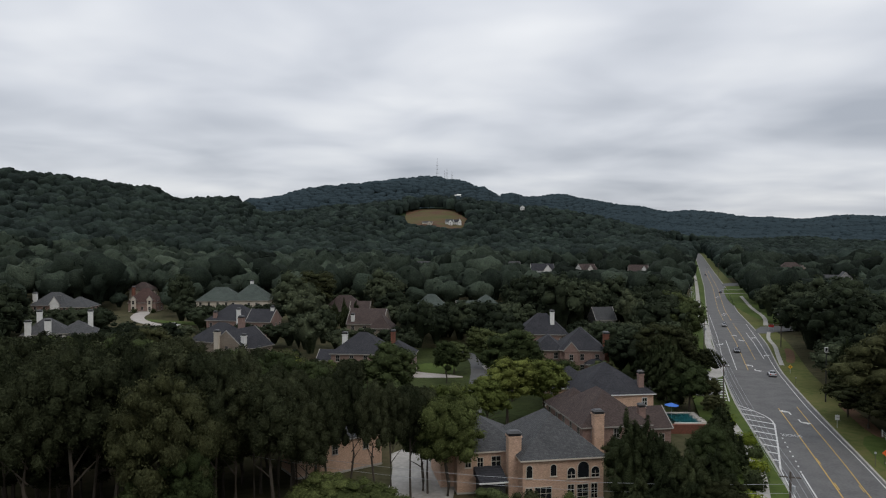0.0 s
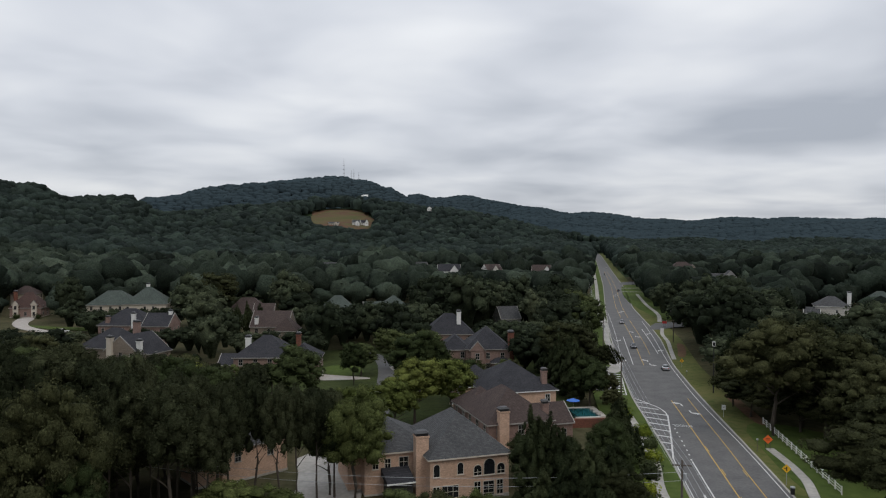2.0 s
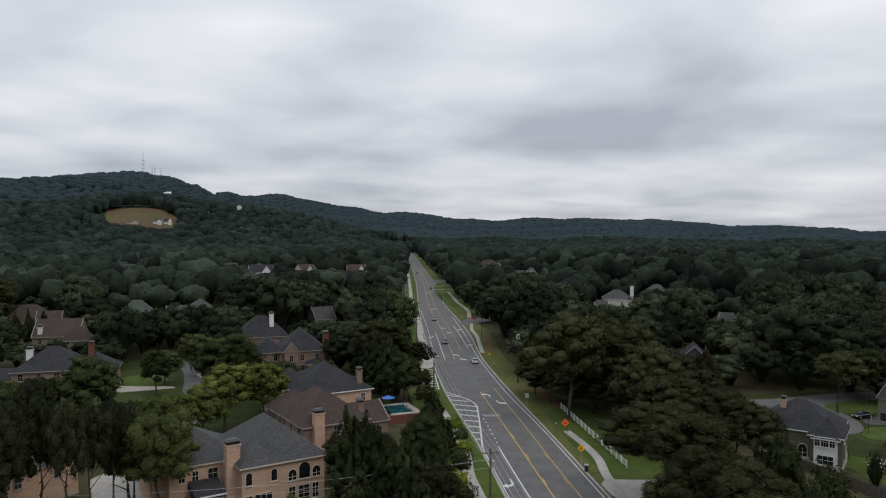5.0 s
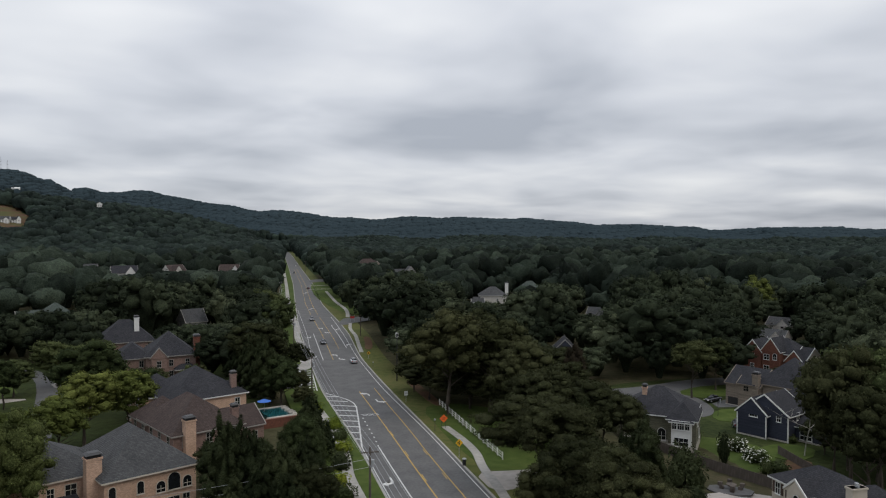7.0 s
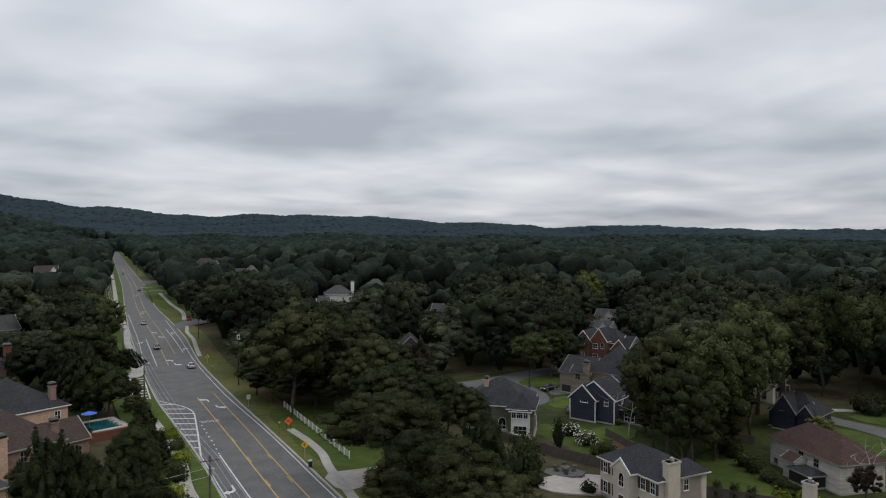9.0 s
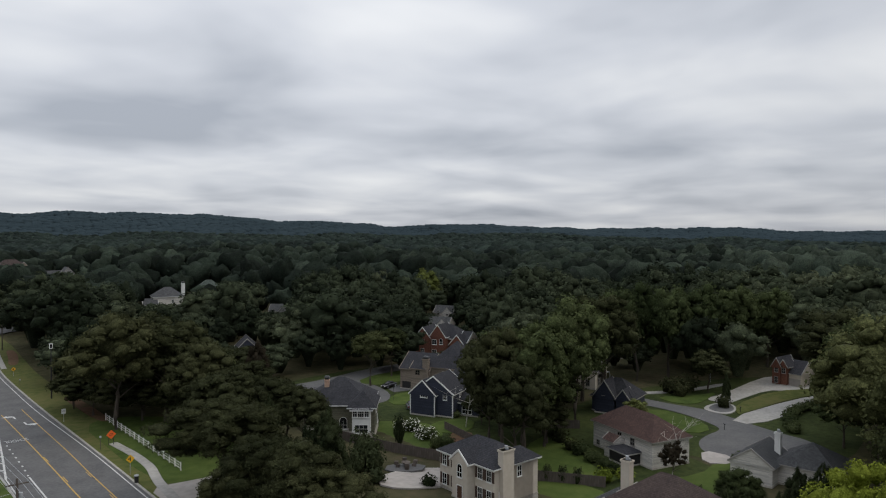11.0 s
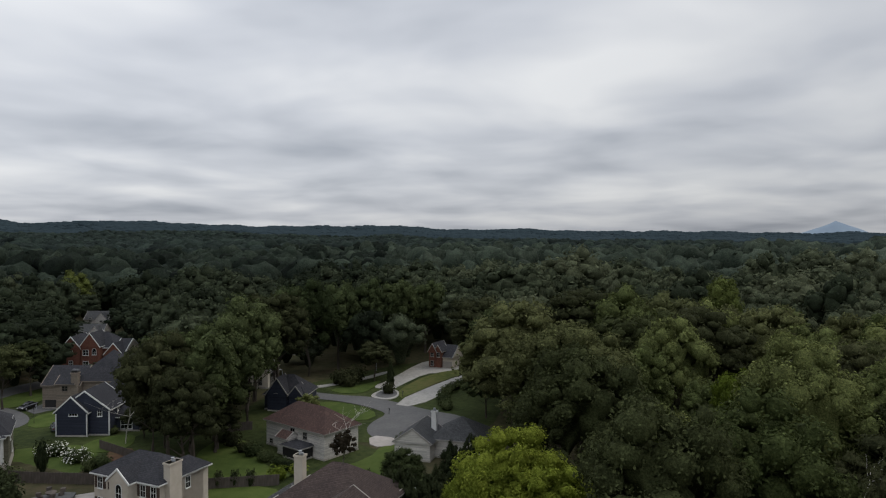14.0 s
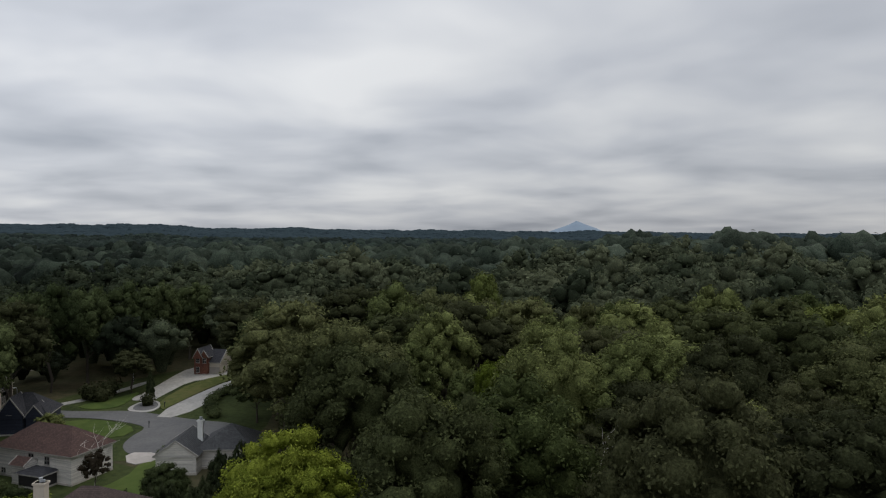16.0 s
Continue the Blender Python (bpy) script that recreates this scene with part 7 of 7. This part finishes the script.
def tone():
    return min(1.0, max(0.0, rng_f.gauss(0.45, 0.26)))


def dome(seed, n, wide, lobes, size, leaves, leaf, twigs=0, cut=-0.5):
    """The rounded, lobed upper part of a crown in a wood."""
    rng = np.random.default_rng(seed)
    v, f = boughs(rng, n, lobes, size, twigs, 0.03, 0.6, -0.3)
    f = f[v[f][:, :, 2].max(1) > cut]
    v = v * np.array((wide, wide, 7.2)) + np.array((0, 0, 10.6))
    skirt = v[:, 2] < 10.6 + 7.2 * cut
    v[skirt] *= (0.8, 0.8, 0)
    v[skirt, 2] = 3.0
    out = [(v, f)]
    if leaves:
        out.append(surface_leaves(rng, v, f, leaves, leaf))
    return join_arrays(out)


def tufted_dome(seed, wide):
    """The upper part of a crown in a wood, with loose tufts on it."""
    rng = np.random.default_rng(seed)
    v, f = dome(seed, 4, wide * 0.8, 10, 0.34, 0, 0)
    v = v * (1, 1, 0.9)
    hearts, hearts_f, at, up = tufts(rng, 15, 0.36, -0.15, 300)
    scale, lift = np.array((wide * 1.05, wide * 1.05, 7.0)), np.array((0, 0, 10.6))
    return join_arrays([(v, f), (hearts * scale + lift, hearts_f), sprays(rng, at * scale + lift, up, 0.5)])


T_MID = [tufted_dome(q, w) for q, w in ((1, 4.9), (2, 5.2), (3, 5.8), (4, 4.7), (5, 5.4), (6, 4.4), (7, 5.0), (8, 5.6))]
T_FAR = [dome(q, 4, w, 10, 0.4, 12, 0.8) for q, w in ((1, 4.6), (2, 4.8), (3, 5.4), (4, 4.5), (5, 5.7), (6, 4.0))]
T_HILL = [dome(q, 3, 4.6, 6, 0.5, 0, 0, 0, -0.1) for q in range(6)]


def rise(x, y):
    """Stands of taller and lower trees."""
    return 1.0 + 0.22 * math.sin(x * 0.051 + 1.3 * math.sin(y * 0.023)) * math.cos(y * 0.044 + 1.1 * math.sin(x * 0.031))


spots = [(x, y, h, w, min(1.0, tone() + 0.15)) for x, y, h, w in close_rest]
for x, y, r, az in scatter(10.0, 190, 340):
    if any(abs(x - a) + abs(y - b) < c + 3 for a, b, c in placed if abs(x - a) < 9):
        continue
    h = (rng_f.uniform(10, 23) if az < 82 else rng_f.uniform(13, 27)) * rise(x, y)
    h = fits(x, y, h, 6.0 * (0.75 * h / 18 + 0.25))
    if h:
        # tint raised as sunlight on the east woods, lowered elsewhere
        spots.append((x, y, h, rng_f.uniform(0.95, 1.4) * (1.1 if h < 14 else 1.0), min(1.0, max(0.0, tone() + (0.22 if az > 80 else -0.2)))))
woods("mid_woodland", spots, T_MID, WOODS, "dense mixed green woodland round the houses")
spots = []
for x, y, r, az in scatter(13.2, 340, 820):
    h = rng_f.uniform(11, 25) * rise(x, y)
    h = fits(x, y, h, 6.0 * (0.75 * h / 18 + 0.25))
    if h:
        # stronger sun on the eastern valley painted by tint, darker to the north
        spots.append((x, y, h, rng_f.uniform(1.05, 1.55) * (1.1 if h < 15 else 1.0), min(1.0, max(0.0, tone() + (0.25 if az > 80 else -0.2 if az > 8 else 0.0)))))
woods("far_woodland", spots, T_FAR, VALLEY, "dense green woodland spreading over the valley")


def seen_from_camera(spots, step=0.3):
    """Leaves out what nearer crests hide from the camera point."""
    best, keep = {}, []
    for q in sorted(spots, key=lambda s: s[0] ** 2 + s[1] ** 2):
        r = math.hypot(q[0], q[1])
        b = round(math.degrees(math.atan2(q[0], q[1])) / step)
        e = (gz(q[0], q[1]) + q[2] * 0.97 - 38) / r
        if e >= best.get(b, -9) - 0.0015:
            keep.append(q)
        best[b] = max(best.get(b, -9), e)
    return keep


spots = []
for x, y, r, az in scatter(14.5, 820, 2050):
    h = rng_f.uniform(16, 26)
    if ((x + 22) / 72) ** 2 + ((y - 1306) / 84) ** 2 < 1:
        continue
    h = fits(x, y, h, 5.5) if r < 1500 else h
    if h:
        spots.append((x, y, h, rng_f.uniform(1.3, 2.1), tone()))
woods("hill_woodland", seen_from_camera(spots), T_HILL, FARWOODS, "dark green forest covering the lower hills")
T_LOW = []
for q in range(6):
    g = np.random.default_rng(q)
    v = np.array([(w * math.cos(0.785 + 1.571 * i), w * math.sin(0.785 + 1.571 * i), z) for w, z in ((5.6, -2.0), (6.0, 11.0), (3.2, 15.4)) for i in range(4)]) * g.uniform(0.9, 1.1, (12, 3))
    T_LOW.append((v, np.array([(a + i, a + (i + 1) % 4, a + 4 + (i + 1) % 4, a + 4 + i) for a in (0, 4) for i in range(4)] + [(8, 9, 10, 11)])))
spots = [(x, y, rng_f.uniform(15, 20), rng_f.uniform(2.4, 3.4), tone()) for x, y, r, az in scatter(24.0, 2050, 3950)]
woods("distant_woodland", seen_from_camera(spots, 0.2), T_LOW, M_RIDGE, "forest on the distant ridges, tinted blue-green as haze")

# garden shrubs and hedges
for x, y, sc, v, tall in ((117.7, 81.6, 1.6, 4, 1), (114.6, 75.7, 1.7, 4, 1), (116.6, 83.6, 1.4, 4, 1), (115.2, 77.6, 1.3, 4, 1), (109.1, 78.7, 1.1, 1, 3.4), (103.4, 79.5, 1.5, 0, 1), (112.2, 69.9, 1.5, 0, 1.1), (110.4, 71.2, 1.1, 0, 1.6), (120.5, 86, 1.3, 0, 1), (111, 92, 1.1, 1, 1.3), (117.2, 91, 1.3, 0, 1.1),
    (91.6, 73.6, 2.2, 1, 1.9), (90.6, 70.4, 1.9, 1, 1.7), (85.8, 66.4, 1.7, 1, 0.9), (94.5, 74.9, 1.6, 1, 2.2), (88.4, 72.0, 1.8, 1, 1.5), (90.4, 59.5, 1.3, 1, 1), (110.2, 38.4, 1.7, 2, 1), (112.4, 35.6, 1.5, 2, 1.1), (117, 40.6, 1.3, 0, 1), (119, 43.6, 1.5, 0, 1), (121.5, 47, 1.6, 0, 1.1), (123.4, 49.6, 1.5, 3, 1), (126.6, 53, 1.7, 3, 1.2), (128.6, 55.5, 1.6, 0, 1), (115, 38.4, 1.2, 1, 1),
    (171.5, 31.6, 1.7, 3, 1.2), (131.8, 21.4, 1.4, 0, 1), (105.2, 49, 0.8, 1, 2.4), (105.9, 46.6, 0.8, 1, 2.4), (106.6, 44.2, 0.8, 1, 2.4), (107.2, 41.8, 0.8, 1, 2.4), (100, 34.5, 1.2, 0, 1), (101.8, 32.6, 1.1, 0, 1), (-13.5, 187, 1.7, 4, 1), (-12.2, 189.6, 1.5, 4, 1), (55, 126.5, 1.8, 2, 1), (53, 119, 1.6, 0, 1.1), (50.4, 112, 1.7, 2, 1), (47.8, 108, 1.6, 0, 1), (46.5, 104, 1.7, 1, 1.2), (43, 97, 1.6, 2, 1.1), (41.8, 92, 1.7, 0, 1), (58.6, 148, 1.8, 0, 1.2), (56.4, 139, 1.7, 2, 1.1),
    (138.5, 90.5, 1.4, 0, 1.2), (131.5, 79.6, 1.1, 0, 1), (134.5, 78, 1.2, 1, 1), (-146.5, 334, 1.5, 0, 1), (-137.5, 334, 1.5, 0, 1)):
    shrub(x, y, sc, v, tall)
for i in range(16):
    t = i / 15
    shrub(158 + 32 * t, 15.5 + 3.0 * math.sin(3.1 * t) - 6 * t * t, 1.5, 0, 0.9)
for x, y, s in ((180.5, 46, 2.6), (184, 42.6, 2.8), (178.6, 43, 2.4)):
    shrub(x, y, s, 3, 1.1)
dead_tree(125.5, 73.5, 13, 4)
dead_tree(*bearing(107.3, 82), 12, 9)
dead_tree(*bearing(115.0, 84), 12, 14)
dead_tree(*bearing(120.5, 76), 11, 21)
dead_tree(*bearing(75.9, 121), 8.5, 30)
